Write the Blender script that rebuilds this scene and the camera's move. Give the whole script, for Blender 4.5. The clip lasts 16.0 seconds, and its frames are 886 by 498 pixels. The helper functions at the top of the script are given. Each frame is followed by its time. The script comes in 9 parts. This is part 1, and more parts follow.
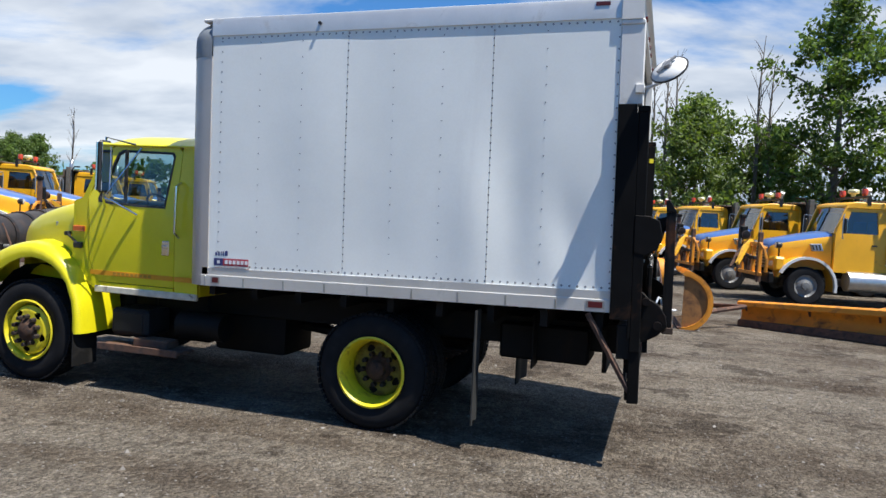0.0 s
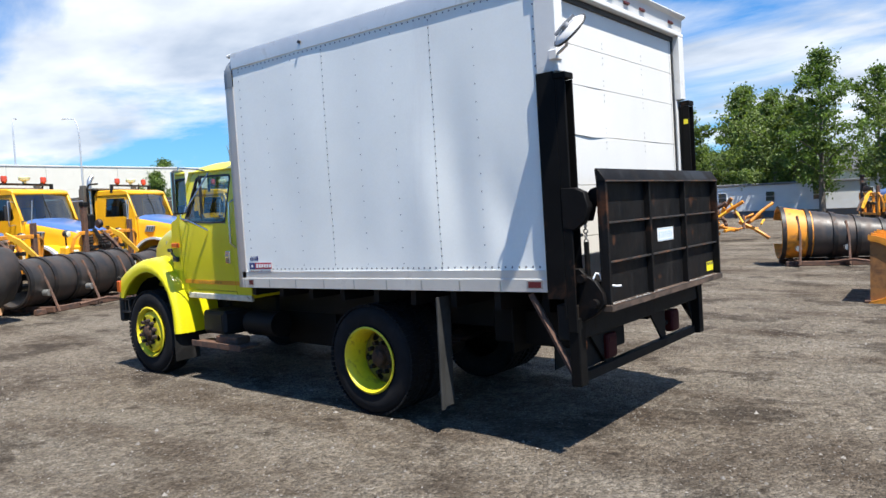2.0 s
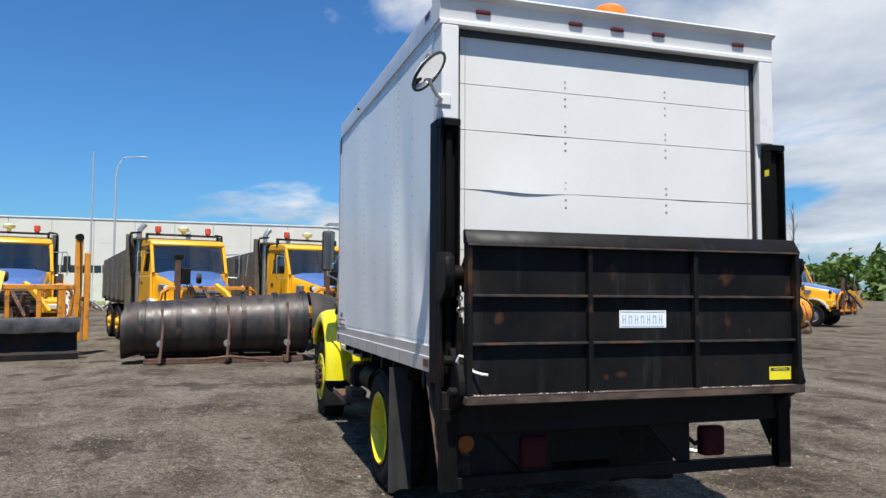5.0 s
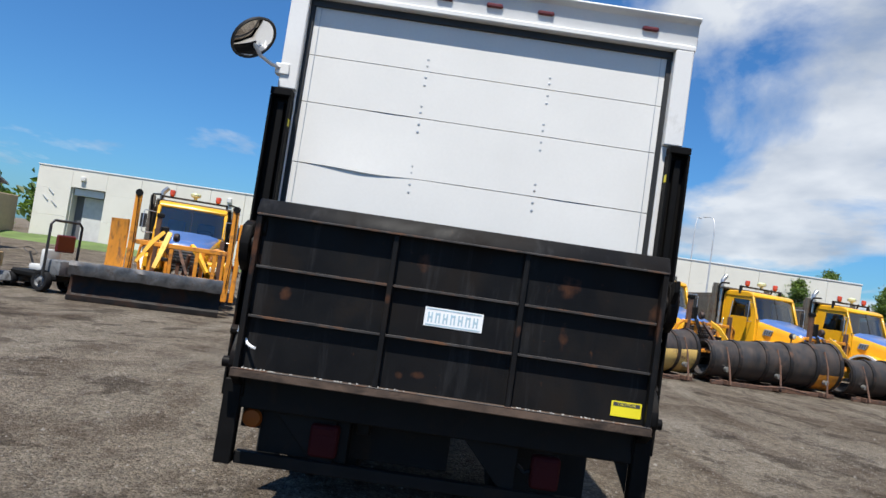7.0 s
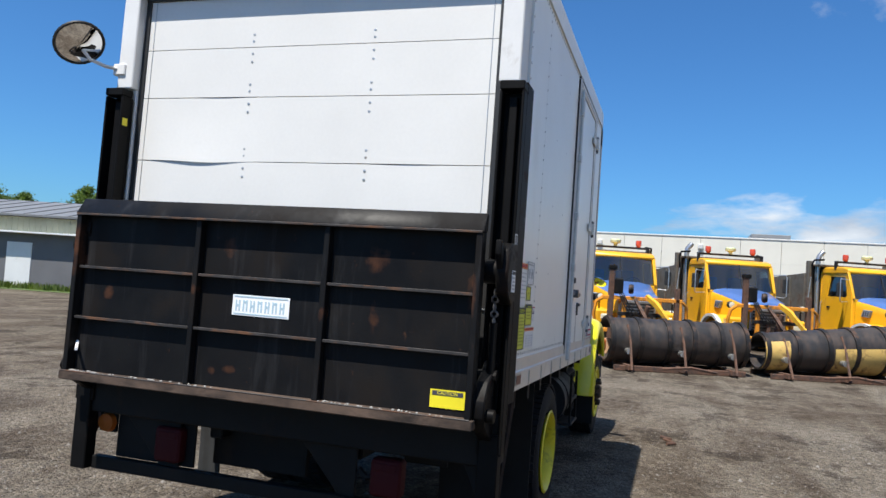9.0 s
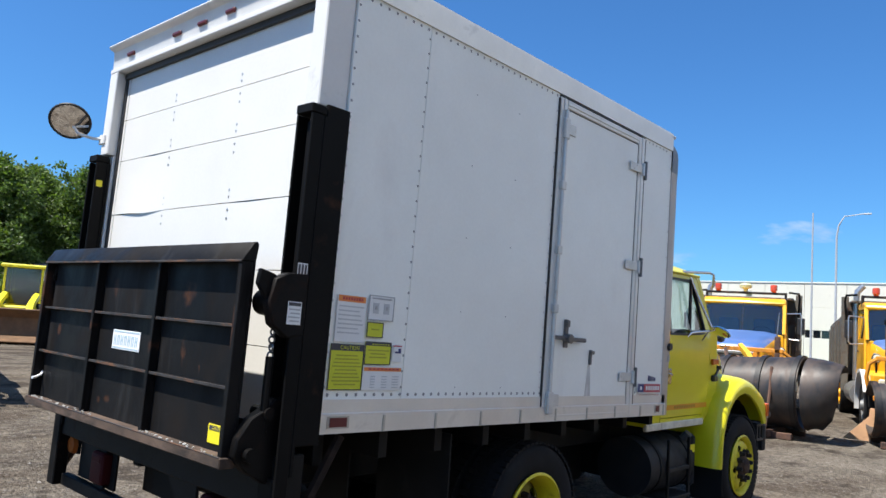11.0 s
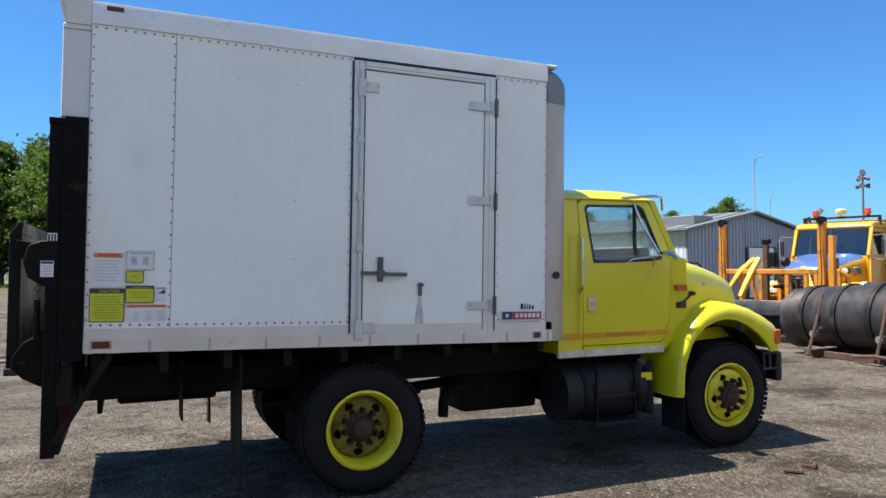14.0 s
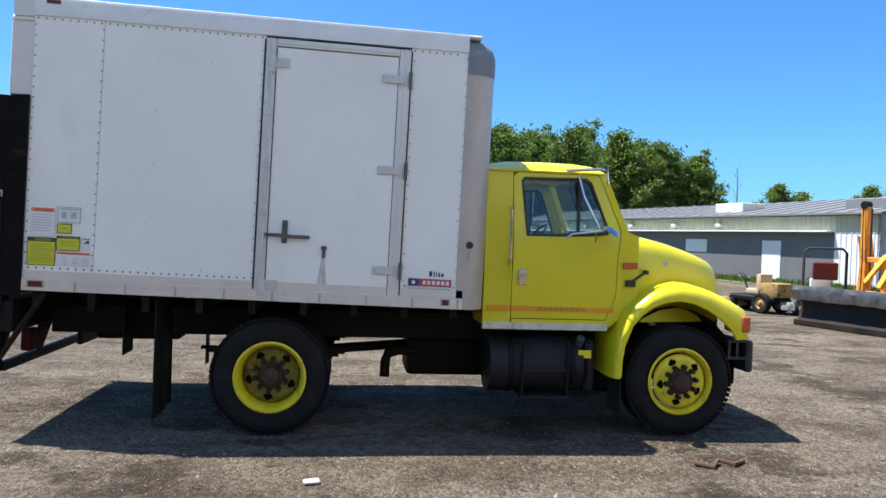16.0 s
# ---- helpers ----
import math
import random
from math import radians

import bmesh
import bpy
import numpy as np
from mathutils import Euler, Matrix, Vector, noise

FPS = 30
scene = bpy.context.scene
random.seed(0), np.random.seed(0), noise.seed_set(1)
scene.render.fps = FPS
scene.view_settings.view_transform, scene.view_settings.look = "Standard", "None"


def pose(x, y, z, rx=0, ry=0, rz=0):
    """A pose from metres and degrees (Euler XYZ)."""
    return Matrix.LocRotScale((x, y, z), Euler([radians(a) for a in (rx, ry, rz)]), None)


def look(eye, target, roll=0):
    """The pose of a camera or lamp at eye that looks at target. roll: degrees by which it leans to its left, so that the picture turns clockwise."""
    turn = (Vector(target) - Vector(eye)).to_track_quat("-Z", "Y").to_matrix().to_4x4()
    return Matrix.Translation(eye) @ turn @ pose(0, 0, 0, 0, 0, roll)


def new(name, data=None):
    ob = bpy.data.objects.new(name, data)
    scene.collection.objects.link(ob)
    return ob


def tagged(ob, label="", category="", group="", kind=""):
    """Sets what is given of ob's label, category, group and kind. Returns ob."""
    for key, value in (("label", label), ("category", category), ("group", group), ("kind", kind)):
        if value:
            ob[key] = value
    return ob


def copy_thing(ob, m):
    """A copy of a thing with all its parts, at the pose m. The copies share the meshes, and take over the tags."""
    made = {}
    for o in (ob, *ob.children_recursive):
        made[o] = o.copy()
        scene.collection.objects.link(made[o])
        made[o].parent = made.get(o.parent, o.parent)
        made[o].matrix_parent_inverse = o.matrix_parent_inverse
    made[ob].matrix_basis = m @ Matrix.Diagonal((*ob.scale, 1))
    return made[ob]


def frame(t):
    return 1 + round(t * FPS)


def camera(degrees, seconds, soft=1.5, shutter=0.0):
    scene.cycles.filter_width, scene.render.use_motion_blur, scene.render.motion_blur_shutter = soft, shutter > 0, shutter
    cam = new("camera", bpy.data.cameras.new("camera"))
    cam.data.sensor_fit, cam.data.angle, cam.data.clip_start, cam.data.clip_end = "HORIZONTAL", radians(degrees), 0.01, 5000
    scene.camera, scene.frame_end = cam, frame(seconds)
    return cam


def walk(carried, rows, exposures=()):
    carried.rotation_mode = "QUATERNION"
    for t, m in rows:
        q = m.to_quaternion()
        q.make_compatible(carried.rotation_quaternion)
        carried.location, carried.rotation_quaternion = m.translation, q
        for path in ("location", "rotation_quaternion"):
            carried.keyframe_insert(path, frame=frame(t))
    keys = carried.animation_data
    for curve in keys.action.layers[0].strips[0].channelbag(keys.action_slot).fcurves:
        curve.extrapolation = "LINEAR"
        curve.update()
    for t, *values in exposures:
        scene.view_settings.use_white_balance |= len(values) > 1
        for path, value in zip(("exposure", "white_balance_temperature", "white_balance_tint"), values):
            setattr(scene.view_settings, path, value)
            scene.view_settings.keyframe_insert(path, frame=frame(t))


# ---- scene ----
cam = camera(61.6, 16.0)
PATH = [
    (0, (-0.084, -0.313, 1.901), (-0.661, 1.6, 1.813), 3.2),
    (0.5, (0.606, -0.125, 1.845), (-0.041, 1.764, 1.731), 3.5),
    (1, (1.182, 0.164, 1.778), (0.292, 1.942, 1.566), 4.5),
    (1.5, (1.751, 0.512, 1.812), (0.726, 2.198, 1.489), 4.6),
    (2, (2.314, 0.774, 1.898), (1.075, 2.34, 1.784), -2.6),
    (2.5, (2.706, 1.168, 1.89), (1.243, 2.532, 1.911), 2.8),
    (3, (3.179, 1.681, 1.866), (1.591, 2.893, 1.971), 1.0),
    (3.5, (3.456, 2.264, 1.82), (1.828, 3.424, 1.779), 3.6),
    (3.7, (3.562, 2.479, 1.829), (1.889, 3.575, 1.799), 2.5),
    (5.8, (4.211, 5.244, 1.776), (2.251, 5.629, 1.875), 4.3),
    (6, (4.241, 5.482, 1.807), (2.274, 5.831, 1.906), 5.0),
    (6.5, (4.332, 6.114, 1.819), (2.349, 6.347, 1.928), 4.0),
    (7, (4.214, 6.682, 1.809), (2.215, 6.69, 1.889), 8.4),
    (7.5, (4.104, 7.228, 1.853), (2.115, 7.066, 1.994), 0.3),
    (8, (3.946, 7.852, 1.779), (1.978, 7.548, 1.967), 0.8),
    (8.5, (3.625, 8.428, 1.806), (1.672, 8.024, 1.954), 2.3),
    (8.7, (3.532, 8.623, 1.789), (1.592, 8.149, 1.907), 3.2),
    (10.8, (1.913, 10.722, 1.82), (0.458, 9.358, 1.973), 1.8),
    (11, (1.83, 10.979, 1.815), (0.37, 9.625, 2.006), 3.8),
    (11.5, (1.563, 11.477, 1.804), (0.208, 10.013, 1.944), 1.9),
    (12, (1.186, 11.927, 1.858), (0.091, 10.256, 1.942), 4.9),
    (12.5, (0.809, 12.545, 1.861), (-0.12, 10.78, 2.014), -2.1),
    (13, (0.29, 12.902, 1.766), (-0.595, 11.113, 1.895), 0.5),
    (13.5, (-0.249, 13.352, 1.788), (-1.065, 11.528, 1.85), 0.3),
    (14, (-0.768, 13.677, 1.8), (-1.546, 11.835, 1.847), -0.4),
    (14.5, (-1.404, 13.941, 1.829), (-2.099, 12.067, 1.898), 1.2),
    (15, (-1.935, 14.17, 1.84), (-2.478, 12.246, 1.914), 1.3),
    (15.5, (-2.533, 14.312, 1.821), (-2.951, 12.357, 1.766), 1.6),
    (16, (-3.144, 14.568, 1.773), (-3.393, 12.584, 1.744), 2.0),
]
EXPOSURE = [(0.0, 0.69), (0.8, 0.75), (1.5, 1.01), (2.0, 0.95), (2.5, 0.69), (3.5, 0.59), (6.0, 0.51), (8.5, 0.59), (11.5, 0.94), (12.5, 0.96), (14.5, 0.96), (15.0, 1.09), (15.5, 1.19), (16.0, 1.17)]
walk(cam, [(t, look(eye, target, roll)) for t, eye, target, roll in PATH], EXPOSURE)

# ---------------------------------------------------------------- light
SUN_FROM = Vector((0.43, -0.138, 1.0)).normalized()
world = bpy.data.worlds.new("sky")
scene.world = world
world.use_nodes = True


def build_world():
    nt = world.node_tree
    nt.nodes.clear()
    N, L = nt.nodes.new, nt.links.new
    sky = N("ShaderNodeTexSky")
    sky.sky_type = "NISHITA"
    sky.sun_disc = False
    sky.sun_elevation = math.asin(SUN_FROM.z)
    sky.sun_rotation = math.atan2(SUN_FROM.x, SUN_FROM.y)
    sky.air_density, sky.dust_density, sky.ozone_density = 1.0, 0.6, 2.5
    tc = N("ShaderNodeTexCoord")
    sep = N("ShaderNodeSeparateXYZ")
    L(tc.outputs["Generated"], sep.inputs[0])

    def math_node(op, a, b=None, clamp=False):
        n = N("ShaderNodeMath")
        n.operation, n.use_clamp = op, clamp
        for i, v in enumerate((a, b)):
            if v is None:
                continue
            if isinstance(v, (int, float)):
                n.inputs[i].default_value = v
            else:
                L(v, n.inputs[i])
        return n.outputs[0]

    up = math_node("ADD", math_node("MAXIMUM", sep.outputs[2], 0.0), 0.16)
    cx = math_node("DIVIDE", sep.outputs[0], up)
    cy = math_node("DIVIDE", sep.outputs[1], up)
    comb = N("ShaderNodeCombineXYZ")
    L(cx, comb.inputs[0]), L(cy, comb.inputs[1])
    mp = N("ShaderNodeMapping")
    mp.inputs["Location"].default_value = (CLOUD_SHIFT[0], CLOUD_SHIFT[1], 0)
    mp.inputs["Scale"].default_value = (0.8, 1.15, 1.0)
    mp.inputs["Rotation"].default_value = (0, 0, radians(25))
    L(comb.outputs[0], mp.inputs[0])
    n1 = N("ShaderNodeTexNoise")
    n1.inputs["Scale"].default_value, n1.inputs["Detail"].default_value = 0.75, 9
    n1.inputs["Roughness"].default_value, n1.inputs["Distortion"].default_value = 0.56, 0.35
    L(mp.outputs[0], n1.inputs[0])
    # clouds gather on the north-west half of the sky and thin out to the south
    side = math_node("ADD", math_node("MULTIPLY", sep.outputs[0], -0.03), math_node("MULTIPLY", sep.outputs[1], 0.165))
    dens = math_node("ADD", n1.outputs[0], side)
    ramp = N("ShaderNodeValToRGB")
    ramp.color_ramp.elements[0].position, ramp.color_ramp.elements[0].color = 0.56, (0, 0, 0, 1)
    ramp.color_ramp.elements[1].position, ramp.color_ramp.elements[1].color = 0.67, (1, 1, 1, 1)
    L(dens, ramp.inputs[0])
    n2 = N("ShaderNodeTexNoise")
    n2.inputs["Scale"].default_value, n2.inputs["Detail"].default_value = 1.7, 6
    L(mp.outputs[0], n2.inputs[0])
    shade = N("ShaderNodeValToRGB")
    shade.color_ramp.elements[0].position, shade.color_ramp.elements[0].color = 0.35, (4.7, 5.4, 6.5, 1)
    shade.color_ramp.elements[1].position, shade.color_ramp.elements[1].color = 0.62, (8.8, 9.2, 9.7, 1)
    L(n2.outputs[0], shade.inputs[0])
    mix = N("ShaderNodeMix")
    mix.data_type = "RGBA"
    L(math_node("MULTIPLY", ramp.outputs[0], 0.92), mix.inputs["Factor"])
    tint = N("ShaderNodeMix")
    tint.data_type, tint.blend_type = "RGBA", "MULTIPLY"
    tint.inputs["Factor"].default_value = 1.0
    tint.inputs["B"].default_value = (*SKY_TINT, 1)
    L(sky.outputs[0], tint.inputs["A"])
    L(tint.outputs["Result"], mix.inputs["A"])
    L(shade.outputs[0], mix.inputs["B"])
    bg = N("ShaderNodeBackground")
    bg.inputs[1].default_value = 0.065
    L(mix.outputs["Result"], bg.inputs[0])
    out = N("ShaderNodeOutputWorld")
    L(bg.outputs[0], out.inputs[0])


CLOUD_SHIFT = (0.0, 0.0)
SKY_TINT = (0.47, 0.95, 1.42)
build_world()

sun_data = bpy.data.lights.new("sun", "SUN")
sun_data.energy, sun_data.angle, sun_data.color = 5.0, radians(0.53), (1.0, 0.955, 0.88)
sun = new("sun", sun_data)
sun.matrix_world = look((0, 0, 60), Vector((0, 0, 60)) - SUN_FROM * 10)

# ---------------------------------------------------------------- materials
class Mat:
    """A small wrapper that builds one node material."""

    def __init__(self, name):
        self.m = bpy.data.materials.new(name)
        self.m.use_nodes = True
        self.nt = self.m.node_tree
        self.nt.nodes.clear()
        self.out = self.N("ShaderNodeOutputMaterial")
        self.b = self.N("ShaderNodeBsdfPrincipled")
        self.L(self.b.outputs[0], self.out.inputs[0])
        self.tc = self.N("ShaderNodeTexCoord")

    def N(self, kind):
        return self.nt.nodes.new(kind)

    def L(self, a, b):
        self.nt.links.new(a, b)

    def noise(self, scale, detail=5, rough=0.55, stretch=None, dist=0.0):
        n = self.N("ShaderNodeTexNoise")
        n.inputs["Scale"].default_value, n.inputs["Detail"].default_value = scale, detail
        n.inputs["Roughness"].default_value, n.inputs["Distortion"].default_value = rough, dist
        src = self.tc.outputs["Object"]
        if stretch:
            mp = self.N("ShaderNodeMapping")
            mp.inputs["Scale"].default_value = stretch
            self.L(src, mp.inputs[0])
            src = mp.outputs[0]
        self.L(src, n.inputs[0])
        return n.outputs[0]

    def voronoi(self, scale, feature="F1", out="Distance"):
        n = self.N("ShaderNodeTexVoronoi")
        n.feature = feature
        n.inputs["Scale"].default_value = scale
        self.L(self.tc.outputs["Object"], n.inputs["Vector"])
        return n.outputs[out]

    def ramp(self, src, p0, p1, c0=(0, 0, 0), c1=(1, 1, 1)):
        n = self.N("ShaderNodeValToRGB")
        e = n.color_ramp.elements
        e[0].position, e[1].position = p0, p1
        e[0].color, e[1].color = (*c0, 1), (*c1, 1)
        self.L(src, n.inputs[0])
        return n.outputs[0]

    def mix(self, fac, a, b, blend="MIX"):
        n = self.N("ShaderNodeMix")
        n.data_type, n.blend_type = "RGBA", blend
        for key, v in (("Factor", fac), ("A", a), ("B", b)):
            sock = n.inputs[key]
            if isinstance(v, (int, float)):
                sock.default_value = v
            elif isinstance(v, tuple):
                sock.default_value = (*v[:3], 1)
            else:
                self.L(v, sock)
        return n.outputs["Result"]

    def math(self, op, a, b):
        n = self.N("ShaderNodeMath")
        n.operation = op
        for i, v in enumerate((a, b)):
            if isinstance(v, (int, float)):
                n.inputs[i].default_value = v
            else:
                self.L(v, n.inputs[i])
        return n.outputs[0]

    def random(self):
        return self.N("ShaderNodeObjectInfo").outputs["Random"]

    def bump(self, height, strength, dist=0.01):
        n = self.N("ShaderNodeBump")
        n.inputs["Strength"].default_value, n.inputs["Distance"].default_value = strength, dist
        self.L(height, n.inputs["Height"])
        self.L(n.outputs[0], self.b.inputs["Normal"])

    def set(self, **kw):
        for k, v in kw.items():
            sock = self.b.inputs[k.replace("_", " ")]
            if isinstance(v, (int, float)):
                sock.default_value = v
            elif isinstance(v, tuple):
                sock.default_value = (*v[:3], 1)
            else:
                self.L(v, sock)
        return self


def shade_of(c, k):
    return tuple(min(1.0, v * k) for v in c)


def surface(name, color, rough=0.5, metal=0.0, var=0.12, scale=3.0, grain=60.0, bump=0.15, dirt=None, dirt_at=(0.55, 0.75), dirt_scale=2.5, stretch=None, coat=0.0, spec=None):
    """Paint, metal or rubber: broad tone, fine grain, stains with a shape of their own, fine relief."""
    m = Mat(name)
    broad = m.ramp(m.noise(scale, 4), 0.3, 0.7, shade_of(color, 1 - var), shade_of(color, 1 + var))
    col = m.mix(m.math("MULTIPLY", m.noise(grain, 3), 0.18), broad, shade_of(color, 0.6))
    r = rough
    if dirt:
        mask = m.ramp(m.noise(dirt_scale, 8, 0.65, stretch, 0.4), *dirt_at)
        col = m.mix(mask, col, dirt)
        r = m.mix(mask, (rough,) * 3, (min(1, rough + 0.35),) * 3)
    m.set(Base_Color=col, Roughness=r, Metallic=metal)
    if spec is not None:
        m.set(Specular_IOR_Level=spec)
    if coat:
        m.set(Coat_Weight=coat, Coat_Roughness=0.08)
    if bump:
        m.bump(m.noise(grain * 1.3, 4), bump, 0.003)
    return m.m


M_BOX = surface("white_panel", (0.86, 0.878, 0.842), 0.36, 0, 0.05, 1.2, 45, 0.04, (0.68, 0.67, 0.65), (0.62, 0.9), 1.3, (1, 1, 0.25))
M_FRAME_WHITE = surface("white_frame_paint", (0.70, 0.695, 0.675), 0.45, 0, 0.05, 2, 50, 0.05, (0.42, 0.40, 0.36), (0.62, 0.8), 3)
M_ROLL = surface("white_shutter", (0.72, 0.708, 0.672), 0.45, 0, 0.03, 2, 50, 0.04, (0.6, 0.58, 0.54), (0.66, 0.9), 2)
M_POST = surface("weathered_corner_aluminium", (0.50, 0.455, 0.42), 0.42, 0.45, 0.1, 1.2, 60, 0.06, (0.36, 0.31, 0.27), (0.5, 0.8), 2, (1, 1, 0.2))
M_DOORFRAME = surface("bright_door_aluminium", (0.74, 0.73, 0.70), 0.35, 0.25, 0.08, 3, 60, 0.06, (0.36, 0.31, 0.25), (0.60, 0.78), 4, (1, 1, 0.5))
M_ZINC = surface("pale_zinc", (0.62, 0.62, 0.60), 0.4, 0.3, 0.1, 8, 90, 0.08, (0.30, 0.26, 0.2), (0.6, 0.78), 14)
M_DRIP = surface("grey_drip_stain", (0.52, 0.52, 0.51), 0.6, 0, 0.12, 14, 60, 0.02, (0.70, 0.71, 0.69), (0.5, 0.7), 16, (3, 1, 0.3))
M_RAIL = surface("grey_rail_aluminium", (0.74, 0.72, 0.68), 0.4, 0.55, 0.08, 3, 60, 0.08, (0.38, 0.36, 0.33), (0.58, 0.8), 3)
M_CAP = surface("grey_corner_cap", (0.2, 0.22, 0.24), 0.5, 0, 0.1)
M_STEEL = surface("zinc_steel", (0.5, 0.5, 0.48), 0.38, 0.8, 0.12, 8, 90, 0.1, (0.25, 0.14, 0.07), (0.6, 0.8), 12)
M_BLACK = surface("black_worn_steel", (0.0052, 0.005, 0.005), 0.58, 0, 0.3, 4, 50, 0.25, (0.055, 0.027, 0.016), (0.6, 0.74), 2.6, spec=0.1)
M_FRAME = surface("black_chassis", (0.006, 0.006, 0.006), 0.62, 0, 0.3, 4, 50, 0.3, (0.03, 0.02, 0.014), (0.56, 0.8), 3, spec=0.2)
M_RUST = surface("rusty_brown_steel", (0.13, 0.065, 0.04), 0.8, 0, 0.35, 5, 70, 0.5, (0.05, 0.035, 0.03), (0.45, 0.65), 5)
M_LIME = surface("lime_yellow_paint", (0.71, 0.63, 0.010), 0.3, 0, 0.06, 1.5, 40, 0.03, (0.45, 0.43, 0.05), (0.62, 0.85), 3, coat=0.35)
M_LIME_WORN = surface("lime_yellow_worn_paint", (0.72, 0.60, 0.02), 0.45, 0, 0.12, 4, 50, 0.12, (0.22, 0.11, 0.03), (0.56, 0.74), 9)
M_ORANGE_STRIPE = surface("faded_orange_tape", (0.72, 0.31, 0.01), 0.5, 0, 0.1)
M_TYRE = surface("tyre_rubber", (0.011, 0.0112, 0.0125), 0.8, 0, 0.25, 6, 90, 0.4, (0.028, 0.027, 0.026), (0.55, 0.8), 6, spec=0.2)
M_RUBBER = surface("mudflap_rubber", (0.009, 0.009, 0.009), 0.7, 0, 0.25, 5, 60, 0.2, (0.035, 0.032, 0.03), (0.55, 0.8), 4, spec=0.2)
M_HUBDARK = surface("dark_rusty_nuts", (0.026, 0.015, 0.010), 0.75, 0, 0.35, 14, 90, 0.5, (0.012, 0.01, 0.009), (0.45, 0.65), 18)
M_HUB = surface("rusty_hub", (0.075, 0.036, 0.02), 0.8, 0.1, 0.35, 14, 90, 0.5, (0.03, 0.022, 0.02), (0.45, 0.65), 18)
M_CHROME = surface("chrome", (0.72, 0.72, 0.72), 0.12, 1.0, 0.05, 8, 80, 0.03)
M_TRIM = surface("black_trim", (0.02, 0.02, 0.02), 0.5, 0, 0.2)
M_SEAT = surface("grey_cloth", (0.1, 0.1, 0.1), 0.9, 0, 0.2)
M_RED = surface("red_lens", (0.10, 0.008, 0.01), 0.45, 0, 0.1, coat=0.15)
M_AMBER = surface("amber_lens", (0.75, 0.2, 0.01), 0.2, 0, 0.1, coat=0.5)
M_CLEARLENS = surface("pale_lens", (0.75, 0.72, 0.55), 0.2, 0, 0.1, coat=0.5)
M_WHITE = surface("white_vinyl", (0.75, 0.76, 0.76), 0.5, 0, 0.05)
M_STICKER_Y = surface("yellow_green_vinyl", (0.6, 0.62, 0.03), 0.5, 0, 0.06)
M_YELLOW = surface("yellow_vinyl", (0.8, 0.68, 0.02), 0.5, 0, 0.06)
M_ORANGE = surface("orange_vinyl", (0.75, 0.25, 0.06), 0.5, 0, 0.06)
M_INK = surface("dark_print", (0.05, 0.05, 0.06), 0.6, 0, 0.1)
M_GREYINK = surface("grey_print", (0.4, 0.41, 0.42), 0.6, 0, 0.1)
M_NAVY = surface("navy_print", (0.03, 0.04, 0.16), 0.5, 0, 0.1)
M_MAROON = surface("red_print", (0.45, 0.05, 0.07), 0.5, 0, 0.1)
M_BLUEINK = surface("pale_blue_print", (0.40, 0.55, 0.62), 0.5, 0, 0.1)

M_INK_FADED = surface("faded_print", (0.42, 0.22, 0.02), 0.6, 0, 0.1)
M_SILL = surface("pale_worn_sill", (0.62, 0.58, 0.47), 0.55, 0, 0.2, 12, 70, 0.2, (0.10, 0.06, 0.035), (0.60, 0.72), 9)
M_LIPRUST = surface("rusty_platform_lip", (0.085, 0.055, 0.038), 0.8, 0, 0.4, 8, 70, 0.4, (0.02, 0.014, 0.011), (0.46, 0.66), 7, (1, 0.35, 1))
M_GRIT = surface("pale_grit", (0.36, 0.35, 0.33), 0.8, 0, 0.2)
# lit copy of the flap rubber, paler for the sun on the left side
M_FLAP_SUNLIT = surface("dusty_sunlit_flap", (0.04, 0.04, 0.039), 0.85, 0, 0.25, 5, 60, 0.25, (0.025, 0.024, 0.022), (0.5, 0.75), 4, spec=0.15)
M_AMBER_DARK = surface("dark_amber_lens", (0.55, 0.11, 0.015), 0.25, 0, 0.1, coat=0.4)
M_TANK = surface("dirty_dark_grey_steel", (0.014, 0.015, 0.018), 0.55, 0, 0.35, 4, 50, 0.25, (0.028, 0.024, 0.021), (0.5, 0.75), 4, spec=0.25)
# rusty steel darkened to stand in for the shade below the truck
M_RUST_SHADED = surface("shaded_rust_steel", (0.022, 0.013, 0.009), 0.8, 0, 0.35, 5, 70, 0.5, (0.01, 0.008, 0.007), (0.45, 0.65), 5, spec=0.2)
M_CHROME_DULL = surface("dull_chrome", (0.5, 0.5, 0.49), 0.3, 0.8, 0.12, 6, 60, 0.08, (0.2, 0.15, 0.1), (0.6, 0.8), 6)
M_PLOWEDGE = surface("bright_worn_steel", (0.13, 0.13, 0.132), 0.4, 0.6, 0.5, 4, 50, 0.15, (0.1, 0.08, 0.07), (0.5, 0.7), 4)
M_PLOWRIB = surface("dark_rib_steel", (0.015, 0.014, 0.014), 0.5, 0.2, 0.3, 4, 50, 0.2, (0.1, 0.05, 0.03), (0.52, 0.72), 4)
M_PLOWYELLOW = surface("faded_yellow_plow_paint", (0.6, 0.4, 0.12), 0.6, 0, 0.15, 3, 50, 0.2, (0.12, 0.06, 0.035), (0.52, 0.7), 4)
M_PEACH = surface("faded_peach_paint", (0.62, 0.36, 0.20), 0.6, 0, 0.12, 3, 50, 0.12, (0.3, 0.15, 0.08), (0.58, 0.75), 5)
M_RIMGREY = surface("dusty_grey_rim", (0.2, 0.2, 0.195), 0.5, 0.2, 0.2, 6, 50, 0.1, (0.09, 0.075, 0.06), (0.5, 0.7), 6)
